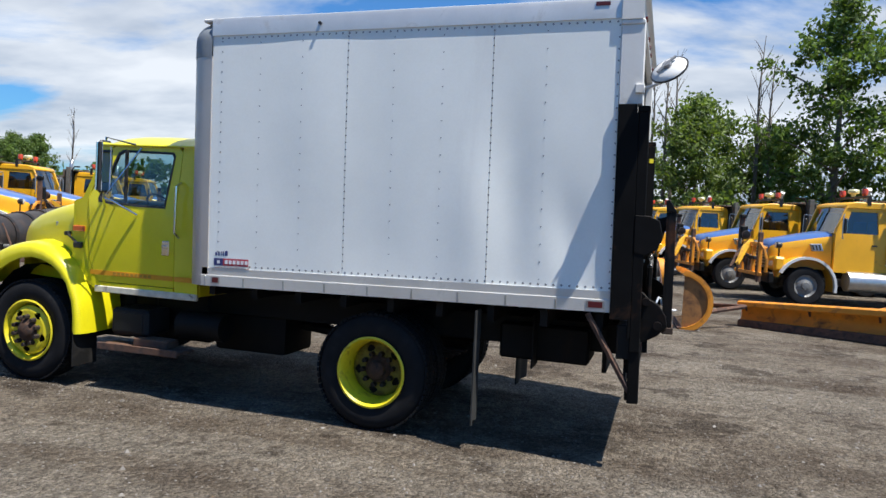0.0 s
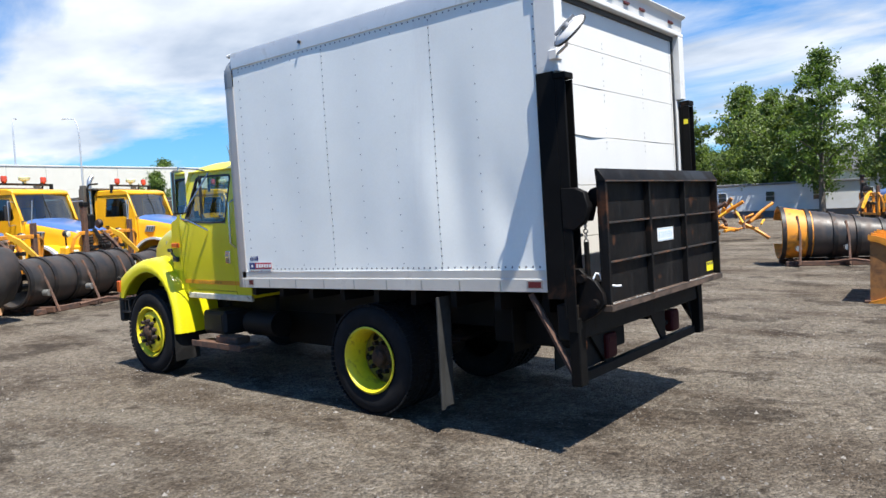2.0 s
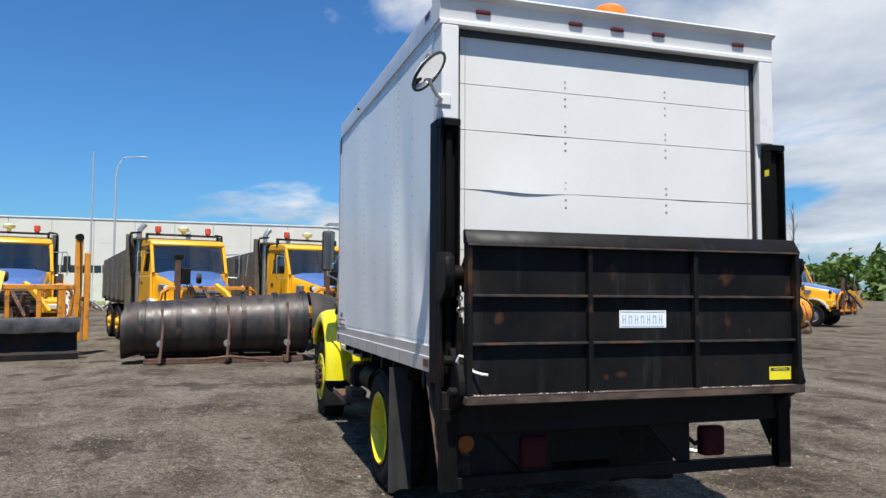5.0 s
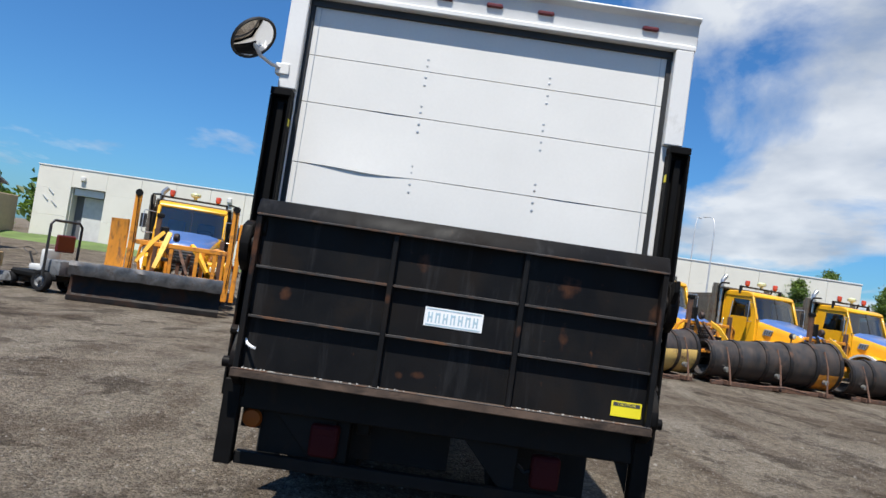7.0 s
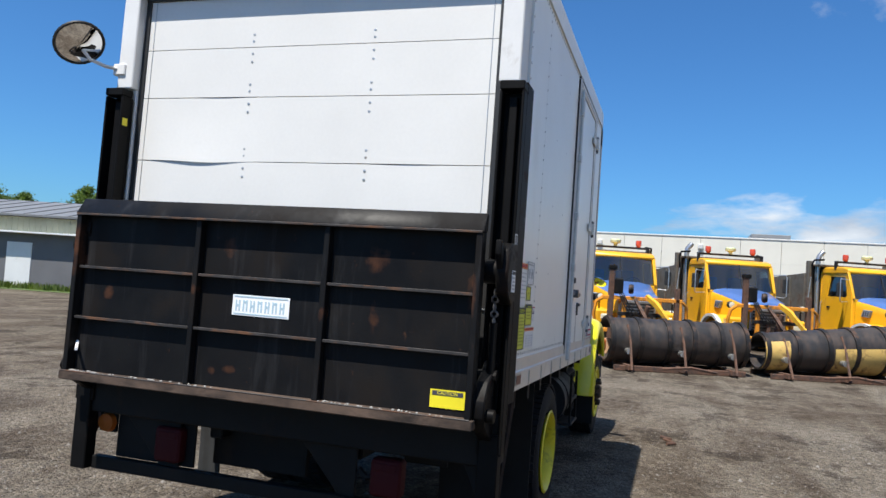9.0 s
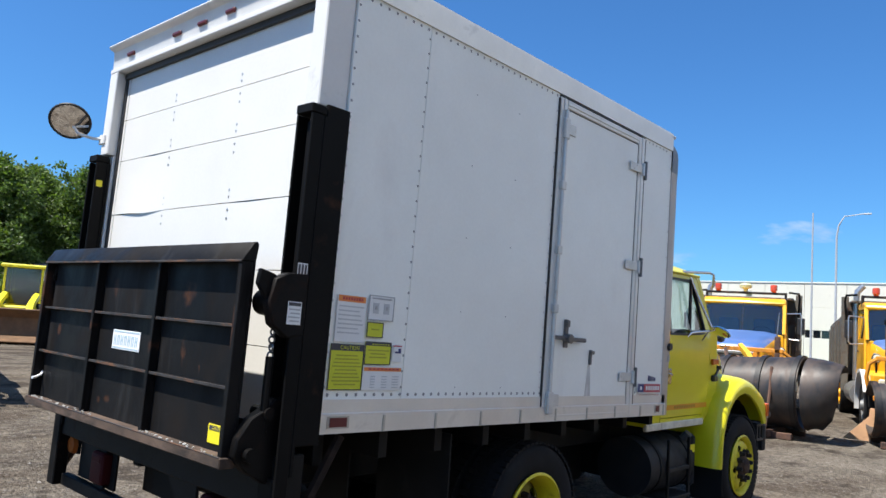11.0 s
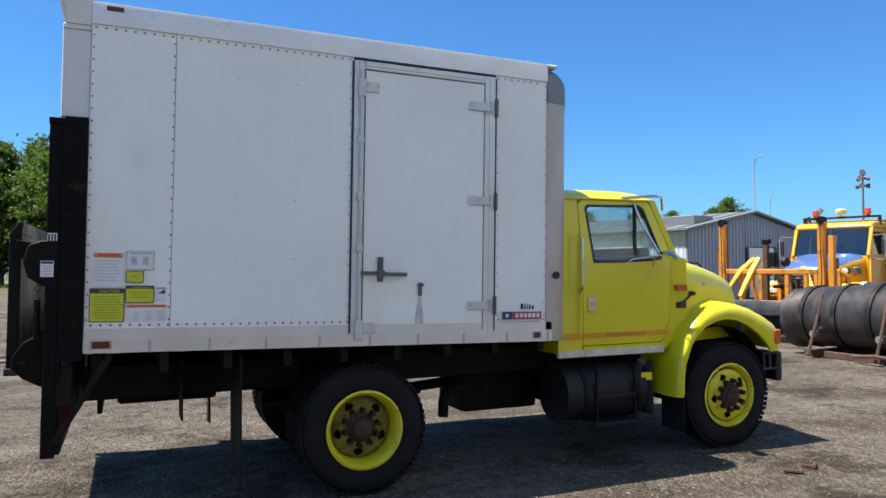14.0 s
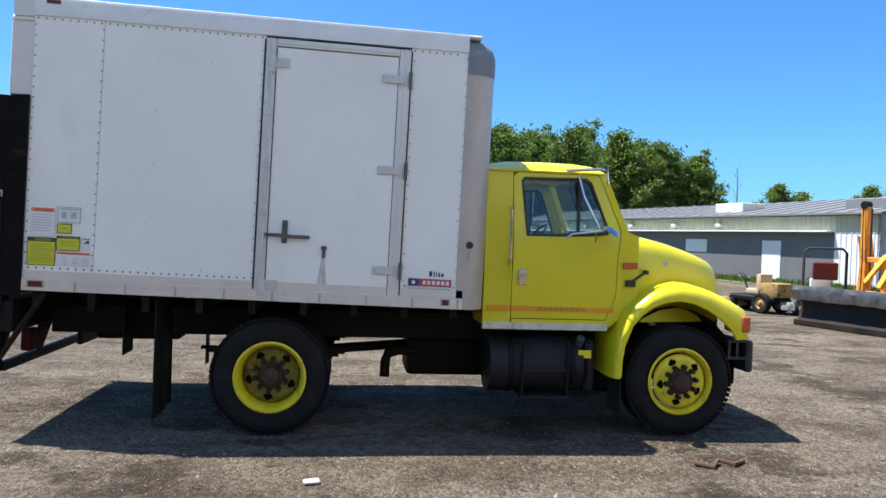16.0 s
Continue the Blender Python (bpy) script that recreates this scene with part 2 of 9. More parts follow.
M_ENDPLATE = surface("worn_brown_orange_paint", (0.30, 0.13, 0.035), 0.65, 0, 0.2, 3, 50, 0.2, (0.12, 0.06, 0.03), (0.48, 0.68), 3.5)
M_BUCKETTAN = surface("faded_tan_yellow_paint", (0.36, 0.23, 0.07), 0.6, 0, 0.2, 4, 50, 0.2, (0.08, 0.05, 0.03), (0.48, 0.66), 6)
M_MOWERGREY = surface("dull_grey_mower_paint", (0.16, 0.165, 0.17), 0.5, 0, 0.2, 4, 50, 0.1, (0.05, 0.05, 0.05), (0.48, 0.66), 7)
M_BUCKET = surface("brown_bucket_steel", (0.14, 0.075, 0.035), 0.7, 0.1, 0.3, 3, 50, 0.3)
M_PICKUP_WHITE = surface("pale_tailgate_liner", (0.6, 0.6, 0.62), 0.4, 0, 0.1)
M_TANWALL = surface("tan_render", (0.38, 0.3, 0.19), 0.8, 0, 0.08)
M_RIVET = surface("dull_rivet", (0.26, 0.265, 0.275), 0.5, 0.4, 0.1)
# wheel yellow darkened for the shade inside the deep rim, plus dirt
M_DISC_DIRTY_SHADED = surface("dirty_shaded_yellow_disc", (0.23, 0.19, 0.016), 0.6, 0, 0.25, 7, 60, 0.2, (0.07, 0.04, 0.015), (0.45, 0.65), 7)
M_STEEL_DARK = surface("dark_zinc_steel", (0.13, 0.13, 0.135), 0.4, 0.5, 0.15)
M_PLOWTRUCK = surface("school_bus_orange_paint", (0.80, 0.40, 0.012), 0.38, 0, 0.08, 1.5, 40, 0.05, (0.42, 0.2, 0.04), (0.6, 0.8), 2.5, coat=0.25)
M_PLOWORANGE = surface("worn_orange_plow_paint", (0.72, 0.27, 0.02), 0.55, 0, 0.15, 3, 50, 0.2, (0.16, 0.07, 0.035), (0.52, 0.7), 3.5)
M_HOODBLUE = surface("blue_hood_paint", (0.07, 0.145, 0.36), 0.3, 0, 0.12, 2, 40, 0.04, coat=0.3)
M_PLOWBLACK = surface("black_plow_steel", (0.038, 0.036, 0.035), 0.38, 0.3, 0.5, 1.6, 40, 0.25, (0.085, 0.058, 0.045), (0.40, 0.78), 1.9, (2.6, 1, 1))
M_DUMPGREY = surface("weathered_dump_steel", (0.13, 0.12, 0.10), 0.65, 0.2, 0.25, 3, 40, 0.3, (0.1, 0.05, 0.03), (0.5, 0.7), 3)
M_FENDERGREY = surface("pale_fender_flare", (0.6, 0.6, 0.58), 0.5, 0, 0.08)
M_MACHYELLOW = surface("machine_yellow_paint", (0.78, 0.68, 0.03), 0.42, 0, 0.08, 2, 40, 0.05, (0.35, 0.27, 0.05), (0.6, 0.8), 3)
M_PICKUP = surface("dark_navy_car_paint", (0.008, 0.011, 0.024), 0.18, 0, 0.1, 2, 40, 0.0, coat=0.7)
M_TAIL = surface("red_tail_lamp", (0.5, 0.02, 0.03), 0.15, 0, 0.1, coat=0.6)
M_SIDING = surface("white_steel_siding", (0.68, 0.69, 0.69), 0.5, 0, 0.06, 1, 30, 0.05, (0.45, 0.43, 0.38), (0.6, 0.85), 1.2)
M_SIDINGBLUE = surface("grey_blue_steel_siding", (0.26, 0.29, 0.35), 0.5, 0, 0.06, 1, 30, 0.05)
M_CREAM = surface("cream_wall_panel", (0.68, 0.66, 0.58), 0.7, 0, 0.05, 0.5, 20, 0.05, (0.5, 0.48, 0.42), (0.6, 0.85), 0.6)
M_OLIVE = surface("pale_green_fascia", (0.48, 0.47, 0.33), 0.6, 0, 0.06, 1, 30, 0.05)
M_ROOF = surface("grey_steel_roof", (0.2, 0.205, 0.21), 0.5, 0.2, 0.08, 1, 30, 0.05)
M_GREYWALL = surface("dark_grey_wall", (0.13, 0.13, 0.14), 0.7, 0, 0.08, 1, 30, 0.05)
M_SHINGLE = surface("grey_shingle", (0.17, 0.17, 0.175), 0.85, 0, 0.12, 2, 20, 0.1)
M_POLE = surface("galvanised_pole", (0.55, 0.56, 0.57), 0.45, 0.4, 0.06)
M_BARK = surface("grey_bark", (0.16, 0.135, 0.11), 0.9, 0, 0.3, 6, 40, 0.6)
M_TAN = surface("faded_tan_vinyl", (0.5, 0.37, 0.22), 0.6, 0, 0.12)

M_BADGE = surface("bright_white_badge", (0.85, 0.86, 0.87), 0.5, 0, 0.05)
# red and amber lenses with the shade under the lift in their colour
M_TAIL_SHADED = surface("shaded_red_lens", (0.045, 0.004, 0.006), 0.6, 0, 0.1, spec=0.15)
M_AMBER_SHADED = surface("shaded_amber_lens", (0.28, 0.07, 0.008), 0.5, 0, 0.1, spec=0.2)
M_BLADEBLACK = surface("black_blade_steel", (0.016, 0.014, 0.013), 0.55, 0.1, 0.4, 2, 40, 0.25, (0.045, 0.022, 0.014), (0.5, 0.7), 2, spec=0.2)
M_JERRY = surface("red_plastic", (0.5, 0.02, 0.03), 0.4, 0, 0.1)
M_SEAL = surface("grey_rubber_seal", (0.11, 0.105, 0.10), 0.8, 0, 0.3, 6, 60, 0.2)
M_PALEPRINT = surface("pale_grey_print", (0.5, 0.52, 0.54), 0.6, 0, 0.08)
M_OLIVEPRINT = surface("olive_print", (0.36, 0.37, 0.03), 0.6, 0, 0.1)
M_BUMPER = surface("scratched_dull_chrome", (0.3, 0.3, 0.3), 0.35, 0.6, 0.2, 5, 60, 0.1, (0.12, 0.1, 0.09), (0.5, 0.7), 5)
M_BLACKGLASS = surface("black_window", (0.004, 0.004, 0.005), 0.08, 0, 0.1, 3, 40, 0.0)
M_SEATPALE = surface("pale_grey_cloth", (0.28, 0.28, 0.28), 0.9, 0, 0.2)
M_BEACON = surface("red_orange_lens", (0.5, 0.06, 0.02), 0.25, 0, 0.1, coat=0.4)
M_PALEDOME = surface("pale_green_lens", (0.6, 0.62, 0.36), 0.25, 0, 0.1, coat=0.4)
M_VENT = surface("blue_grey_moulding", (0.2, 0.25, 0.33), 0.45, 0, 0.1)
M_LIFTARM = surface("yellow_orange_arm_paint", (0.78, 0.42, 0.03), 0.5, 0, 0.15, 3, 50, 0.15, (0.3, 0.13, 0.03), (0.55, 0.72), 4)


# rust spots of the lift platform: across, up, half width, half height
RUST_STAINS = [(-1.15, 1.80, 0.06, 0.20), (1.11, 1.70, 0.05, 0.18), (-0.38, 1.60, 0.03, 0.05), (-0.20, 1.83, 0.075, 0.10), (0.62, 1.82, 0.09, 0.11), (-0.95, 1.55, 0.05, 0.06), (0.62, 1.53, 0.05, 0.12), (-0.26, 1.18, 0.035, 0.04), (-0.16, 1.19, 0.06, 0.04), (0.36, 1.53, 0.03, 0.06), (-1.14, 1.72, 0.05, 0.16)]


def platform_material():
    """Black paint worn by loads: upright grey scuffs, brown rust film and orange pits."""
    m = Mat("worn_platform_steel")
    streak = m.noise(9, 6, 0.7, (1, 1.0, 0.10), 0.3)
    film = m.noise(2.1, 6, 0.6, (1, 1, 0.7), 0.6)
    pits = m.noise(16, 6, 0.65, None, 0.4)
    col = m.ramp(m.noise(3.0, 4), 0.3, 0.7, (0.005, 0.0052, 0.006), (0.0105, 0.0103, 0.0105))
    col = m.mix(m.math("MULTIPLY", m.ramp(film, 0.48, 0.72), 0.6), col, (0.016, 0.0115, 0.0085))
    col = m.mix(m.math("MULTIPLY", m.ramp(streak, 0.54, 0.76), 0.6), col, (0.040, 0.040, 0.042))
    col = m.mix(m.math("MULTIPLY", m.ramp(pits, 0.66, 0.76), 0.7), col, (0.075, 0.034, 0.018))
    warp = m.noise(14, 5, 0.6)
    sep = m.N("ShaderNodeSeparateXYZ")
    m.L(m.tc.outputs["Object"], sep.inputs[0])
    drip = m.noise(30, 3, 0.6, (1, 1, 0.08))
    for y, z, w, h in RUST_STAINS:
        u = m.math("DIVIDE", m.math("SUBTRACT", sep.outputs[1], y), w)
        v = m.math("DIVIDE", m.math("SUBTRACT", sep.outputs[2], z), h)
        d = m.math("ADD", m.math("MULTIPLY", u, u), m.math("MULTIPLY", v, v))
        d = m.math("SUBTRACT", m.math("ADD", d, m.math("MULTIPLY", warp, 1.7)), m.math("MULTIPLY", drip, 0.5))
        col = m.mix(m.math("MULTIPLY", m.ramp(d, 0.25, 1.0, (1, 1, 1), (0, 0, 0)), 0.7), col, (0.105, 0.044, 0.022))
    m.set(Base_Color=col, Roughness=m.mix(m.ramp(film, 0.4, 0.7), (0.42,) * 3, (0.8,) * 3), Specular_IOR_Level=0.12)
    m.bump(m.noise(60, 4), 0.2, 0.003)
    return m.m


M_PLATFORM = platform_material()
M_EDGEWEAR = surface("scuffed_edge_steel", (0.032, 0.028, 0.026), 0.6, 0.1, 0.5, 10, 70, 0.2, (0.13, 0.06, 0.03), (0.5, 0.65), 14, (1, 0.4, 1))
M_GREASE = surface("greasy_rusty_steel", (0.0065, 0.006, 0.006), 0.5, 0, 0.4, 6, 60, 0.3, (0.02, 0.012, 0.009), (0.54, 0.7), 5, spec=0.1)


def leaf_material(name, base, warm):
    m = Mat(name)
    geo = m.N("ShaderNodeNewGeometry")
    per = m.ramp(geo.outputs["Random Per Island"], 0.0, 1.0, shade_of(base, 0.6), warm)
    broad = m.ramp(m.noise(0.5, 3), 0.35, 0.65, (0.62, 0.62, 0.62), (1.15, 1.15, 1.15))
    m.set(Base_Color=m.mix(1.0, per, broad, "MULTIPLY"), Roughness=0.55)
    m.set(Transmission_Weight=0.0)
    tr = m.N("ShaderNodeBsdfTranslucent")
    m.L(m.mix(1.0, per, (1.2, 1.3, 0.5), "MULTIPLY"), tr.inputs[0])
    ms = m.N("ShaderNodeMixShader")
    ms.inputs[0].default_value = 0.4
    m.L(m.b.outputs[0], ms.inputs[1]), m.L(tr.outputs[0], ms.inputs[2])
    m.L(ms.outputs[0], m.out.inputs[0])
    return m.m


M_LEAF = leaf_material("maple_leaves", (0.088, 0.152, 0.033), (0.175, 0.26, 0.058))
M_LEAF2 = leaf_material("willow_leaves", (0.11, 0.17, 0.042), (0.205, 0.275, 0.07))
M_LEAF3 = leaf_material("dark_wood_leaves", (0.07, 0.13, 0.027), (0.14, 0.22, 0.046))
M_GRASS = leaf_material("grass_blades", (0.08, 0.14, 0.03), (0.17, 0.22, 0.06))


def glass_material(name, tint, rough=0.02, gloss=0.06):
    m = Mat(name)
    m.nt.nodes.remove(m.b)
    gl = m.N("ShaderNodeBsdfGlossy")
    gl.inputs["Roughness"].default_value = rough
    tr = m.N("ShaderNodeBsdfTransparent")
    tr.inputs[0].default_value = (*tint, 1)
    lw = m.N("ShaderNodeLayerWeight")
    lw.inputs[0].default_value = 0.5
    fac = m.math("ADD", m.math("MULTIPLY", m.math("POWER", lw.outputs["Facing"], 3.5), 0.75), gloss)
    ms = m.N("ShaderNodeMixShader")
    m.L(fac, ms.inputs[0])
    m.L(tr.outputs[0], ms.inputs[1]), m.L(gl.outputs[0], ms.inputs[2])
    m.L(ms.outputs[0], m.out.inputs[0])
    return m.m


M_GLASS = glass_material("tinted_glass", (0.62, 0.74, 0.74), 0.02, 0.10)
M_CABGLASS = glass_material("cab_glass", (0.5, 0.6, 0.62), 0.03, 0.17)
M_DARKGLASS = glass_material("dark_glass", (0.2, 0.25, 0.27), 0.06, 0.14)


def mirror_material():
    m = Mat("mirror_glass")
    m.set(Base_Color=(0.9, 0.9, 0.9), Metallic=1.0, Roughness=0.03)
    return m.m


M_MIRROR = mirror_material()


def ground_material():
    m = Mat("gravel")
    big = m.noise(0.11, 5, 0.6, None, 0.8)
    mid = m.noise(0.75, 7, 0.66, None, 0.15)
    track = m.noise(0.55, 5, 0.6, (0.35, 1.6, 1.0), 0.6)
    patch = m.noise(0.9, 7, 0.62, (1.0, 1.2, 1.0), 0.25)
    fine = m.noise(30, 7, 0.8)
    dust = m.noise(7, 6, 0.7)
    stones, stones2 = m.voronoi(62), m.voronoi(24)
    tone, tone2 = m.voronoi(62, out="Color"), m.voronoi(24, out="Color")
    base = m.ramp(big, 0.36, 0.64, (0.182, 0.147, 0.109), (0.255, 0.214, 0.166))
    base = m.mix(m.ramp(mid, 0.34, 0.60), (0.092, 0.069, 0.05), base)
    base = m.mix(m.math("MULTIPLY", m.ramp(track, 0.46, 0.66), 0.7), base, (0.285, 0.248, 0.197))
    base = m.mix(1.0, base, m.ramp(tone, 0.15, 0.85, (0.66, 0.65, 0.64), (1.4, 1.39, 1.36)), "MULTIPLY")
    base = m.mix(0.5, base, m.mix(1.0, base, m.ramp(tone2, 0.2, 0.8, (0.6, 0.6, 0.6), (1.45, 1.45, 1.43)), "MULTIPLY"))
    base = m.mix(m.ramp(dust, 0.42, 0.72), base, m.mix(1.0, base, (0.66, 0.62, 0.58), "MULTIPLY"))
    base = m.mix(m.math("MULTIPLY", m.ramp(fine, 0.62, 0.76), 0.7), base, (0.36, 0.335, 0.295))
    damp = m.ramp(m.math("ADD", patch, m.math("MULTIPLY", dust, 0.2)), 0.645, 0.71)
    base = m.mix(m.math("MULTIPLY", damp, 0.6), base, (0.036, 0.026, 0.019))
    base = m.mix(1.0, base, (0.885, 0.915, 0.965), "MULTIPLY")
    m.set(Base_Color=base, Roughness=0.95, Specular_IOR_Level=0.1)
    h = m.math("ADD", m.math("MULTIPLY", stones, -0.5), m.math("ADD", m.math("MULTIPLY", fine, 0.7), m.math("MULTIPLY", stones2, -0.9)))
    m.bump(h, 1.0, 0.045)
    return m.m


M_GROUND = ground_material()


def stone_material():
    m = Mat("loose_stone")
    geo = m.N("ShaderNodeNewGeometry")
    col = m.ramp(geo.outputs["Random Per Island"], 0.0, 1.0, (0.09, 0.077, 0.063), (0.31, 0.285, 0.25))
    m.set(Base_Color=m.mix(m.math("MULTIPLY", m.noise(90, 3), 0.35), col, (0.09, 0.08, 0.075)), Roughness=0.9)
    return m.m


M_STONE = stone_material()
M_LAWN = surface("mown_grass_ground", (0.1, 0.15, 0.04), 0.9, 0, 0.3, 0.4, 12, 0.4, (0.2, 0.17, 0.1), (0.55, 0.75), 0.3)

# ---------------------------------------------------------------- mesh helpers
def merge(bm, other, m=None):
    me = bpy.data.meshes.new("tmp")
    other.to_mesh(me)
    if m is not None:
        me.transform(m)
    bm.from_mesh(me)
    bpy.data.meshes.remove(me)
    other.free()


def box(bm, lo, hi, bev=0.0, m=None, seg=1):
    t = bmesh.new()
    bmesh.ops.create_cube(t, size=1.0)
    for v in t.verts:
        v.co = Vector([lo[i] + (v.co[i] + 0.5) * (hi[i] - lo[i]) for i in range(3)])
    if bev:
        bmesh.ops.bevel(t, geom=list(t.edges), offset=bev, segments=seg, affect="EDGES", profile=0.6)
    merge(bm, t, m)
    return bm


def rod(bm, p0, p1, r0, r1=None, seg=10, caps=True):
    r1 = r0 if r1 is None else r1
    p0, p1 = Vector(p0), Vector(p1)
    d = (p1 - p0).normalized()
    a = d.orthogonal().normalized()
    b = d.cross(a)
    rings = []
    for p, r in ((p0, r0), (p1, r1)):
        rings.append([bm.verts.new(p + (a * math.cos(2 * math.pi * i / seg) + b * math.sin(2 * math.pi * i / seg)) * r) for i in range(seg)])
    for i in range(seg):
        j = (i + 1) % seg
        bm.faces.new((rings[0][i], rings[0][j], rings[1][j], rings[1][i]))
    if caps:
        bm.faces.new(rings[0][::-1])
        bm.faces.new(rings[1])
    return bm


def tube(bm, pts, r, seg=8):
    pts = [Vector(p) for p in pts]
    rings = []
    for k, p in enumerate(pts):
        d = (pts[min(k + 1, len(pts) - 1)] - pts[max(k - 1, 0)]).normalized()
        if k == 0:
            a = d.orthogonal().normalized()
        else:
            a = (a - d * a.dot(d)).normalized()
        b = d.cross(a)
        rr = r[k] if isinstance(r, (list, tuple)) else r
        rings.append([bm.verts.new(p + (a * math.cos(2 * math.pi * i / seg) + b * math.sin(2 * math.pi * i / seg)) * rr) for i in range(seg)])
    skin(bm, rings, True)
    bm.faces.new(rings[0][::-1])
    bm.faces.new(rings[-1])
    return bm


def skin(bm, rings, closed=False):
    n = len(rings[0])
    for r0, r1 in zip(rings, rings[1:]):
        for i in range(n if closed else n - 1):
            j = (i + 1) % n
            bm.faces.new((r0[i], r0[j], r1[j], r1[i]))


def lathe(bm, profile, origin, axis, seg=32, a0=0.0, a1=360.0):
    """profile: (radius, along) pairs, turned round axis through origin."""
    o, d = Vector(origin), Vector(axis).normalized()
    a = d.orthogonal().normalized()
    b = d.cross(a)
    full = abs(a1 - a0) >= 359.9
    n = seg if full else seg + 1
    rings = []
    for r, h in profile:
        ring = []
        for i in range(n):
            t = radians(a0 + (a1 - a0) * i / seg)
            ring.append(bm.verts.new(o + d * h + (a * math.cos(t) + b * math.sin(t)) * max(r, 1e-4)))
        rings.append(ring)
    skin(bm, rings, full)
    return bm


def prism(bm, pts, axis, lo, hi, bev=0.0):
    """A 2D outline pushed along axis ('x': points are y,z; 'y': x,z; 'z': x,y) from lo to hi."""
    t = bmesh.new()

    def at(p, h):
        return {"x": (h, p[0], p[1]), "y": (p[0], h, p[1]), "z": (p[0], p[1], h)}[axis]

    v0 = [t.verts.new(at(p, lo)) for p in pts]
    v1 = [t.verts.new(at(p, hi)) for p in pts]
    t.faces.new(v0[::-1]), t.faces.new(v1)
    for i in range(len(pts)):
        j = (i + 1) % len(pts)
        t.faces.new((v0[i], v0[j], v1[j], v1[i]))
    bmesh.ops.recalc_face_normals(t, faces=list(t.faces))
    if bev:
        bmesh.ops.bevel(t, geom=list(t.edges), offset=bev, segments=1, affect="EDGES")
    merge(bm, t)
    return bm


def finish(bm, angle=35.0):
    bmesh.ops.recalc_face_normals(bm, faces=list(bm.faces))
    lim = radians(angle)
    for f in bm.faces:
        f.smooth = True
    for e in bm.edges:
        if len(e.link_faces) == 2 and e.calc_face_angle(0) > lim:
            e.smooth = False
    return bm


def to_mesh(name, bm, material, angle=35.0):
    finish(bm, angle)
    me = bpy.data.meshes.new(name)
    bm.to_mesh(me)
    bm.free()
    me.materials.append(material)
    return me


def part(name, bm, material, parent, label="", angle=35.0):
    """One mesh object under a thing or under a part, in the thing's own frame."""
    ob = new(name, to_mesh(name, bm, material, angle))
    ob.parent = parent
    if label:
        ob["label"] = label
    return ob


def thing(name, label, category, at=None, group="", kind=""):
    ob = new(name)
    ob.empty_display_size = 0.2
    if at is not None:
        ob.matrix_world = at
    return tagged(ob, label, category, group, kind)


def solo(name, bm, material, label, category="", at=None, group="", kind="", angle=35.0):
    ob = new(name, to_mesh(name, bm, material, angle))
    if at is not None:
        ob.matrix_world = at
    return tagged(ob, label, category, group, kind)


def B():
    return bmesh.new()


def lerp(a, b, t):
    return a + (b - a) * t


def poly_at(pts, x):
    """Piecewise-linear value through (x, value) points in rising x."""
    if x <= pts[0][0]:
        return pts[0][1]
    for (x0, y0), (x1, y1) in zip(pts, pts[1:]):
        if x <= x1:
            return lerp(y0, y1, (x - x0) / (x1 - x0))
    return pts[-1][1]

# ---------------------------------------------------------------- ground
def ground_z(x, y):
    z = 0.012 * noise.noise(Vector((x * 0.35, y * 0.35, 0))) + 0.006 * noise.noise(Vector((x * 1.7, y * 1.7, 3)))
    far = max(0.0, math.hypot(x, y - 6) - 26) / 40
    return z * (1 - min(1, far)) - 0.006


def ground_sheet():
    xs = [-900, -400, -200, -120, -80, -60, -48, -38] + [-30 + 0.75 * i for i in range(67)] + [26, 34, 46, 70, 120, 200, 400, 900]
    ys = [-900, -400, -200, -120, -80, -60, -46, -36] + [-28 + 0.75 * i for i in range(79)] + [36, 44, 56, 80, 120, 200, 400, 900]
    verts = [(x, y, ground_z(x, y)) for x in xs for y in ys]
    n = len(ys)
    faces = [(i * n + j, (i + 1) * n + j, (i + 1) * n + j + 1, i * n + j + 1) for i in range(len(xs) - 1) for j in range(n - 1)]
    me = bpy.data.meshes.new("ground")
    me.from_pydata(verts, [], faces)
    me.materials.append(M_GROUND)
    for p in me.polygons:
        p.use_smooth = True
    return tagged(new("ground", me), "grey-brown gravel yard with damp dark patches", "ground", kind="structure")


ground_sheet()

# ---------------------------------------------------------------- the box truck
# its own frame: x back along the truck from the rear edge of the side panels, y across, z up; the front points to -x
truck = thing("box_truck", "lime yellow truck with white box body and black tail lift", "truck", pose(-0.48, 6.82, 0) @ Matrix.Diagonal((1.0, 1.033, 1.0, 1.0)))
HW = 1.225          # half width of the box
Z0, Z1, Z2, Z3 = 1.19, 1.355, 3.445, 3.60   # rail bottom, panel bottom, panel top, roof


def dent(x, z, side):
    """Bowing of the thin side sheets between the ribs; the left one is dented near the back."""
    y = 0.0025 * math.sin(x * 7.1 + 0.4) * math.sin((z - Z1) * 1.5)
    if side < 0:
        y -= 0.022 * math.exp(-((x + 0.80) / 0.19) ** 2 - ((z - 1.95) / 0.75) ** 2)
        y += 0.02 * math.exp(-((x + 1.12) / 0.22) ** 2 - ((z - 1.95) / 0.6) ** 2)
        y -= 0.017 * math.exp(-((x + 0.38 - 0.22 * (2.0 - z)) / 0.17) ** 2 - ((z - 1.75) / 0.42) ** 2)
        y -= 0.008 * math.exp(-((x + 2.0) / 0.35) ** 2 - ((z - 1.6) / 0.4) ** 2)
        y += 0.008 * math.exp(-((x + 2.6) / 0.45) ** 2 - ((z - 2.6) / 0.8) ** 2)
    return y


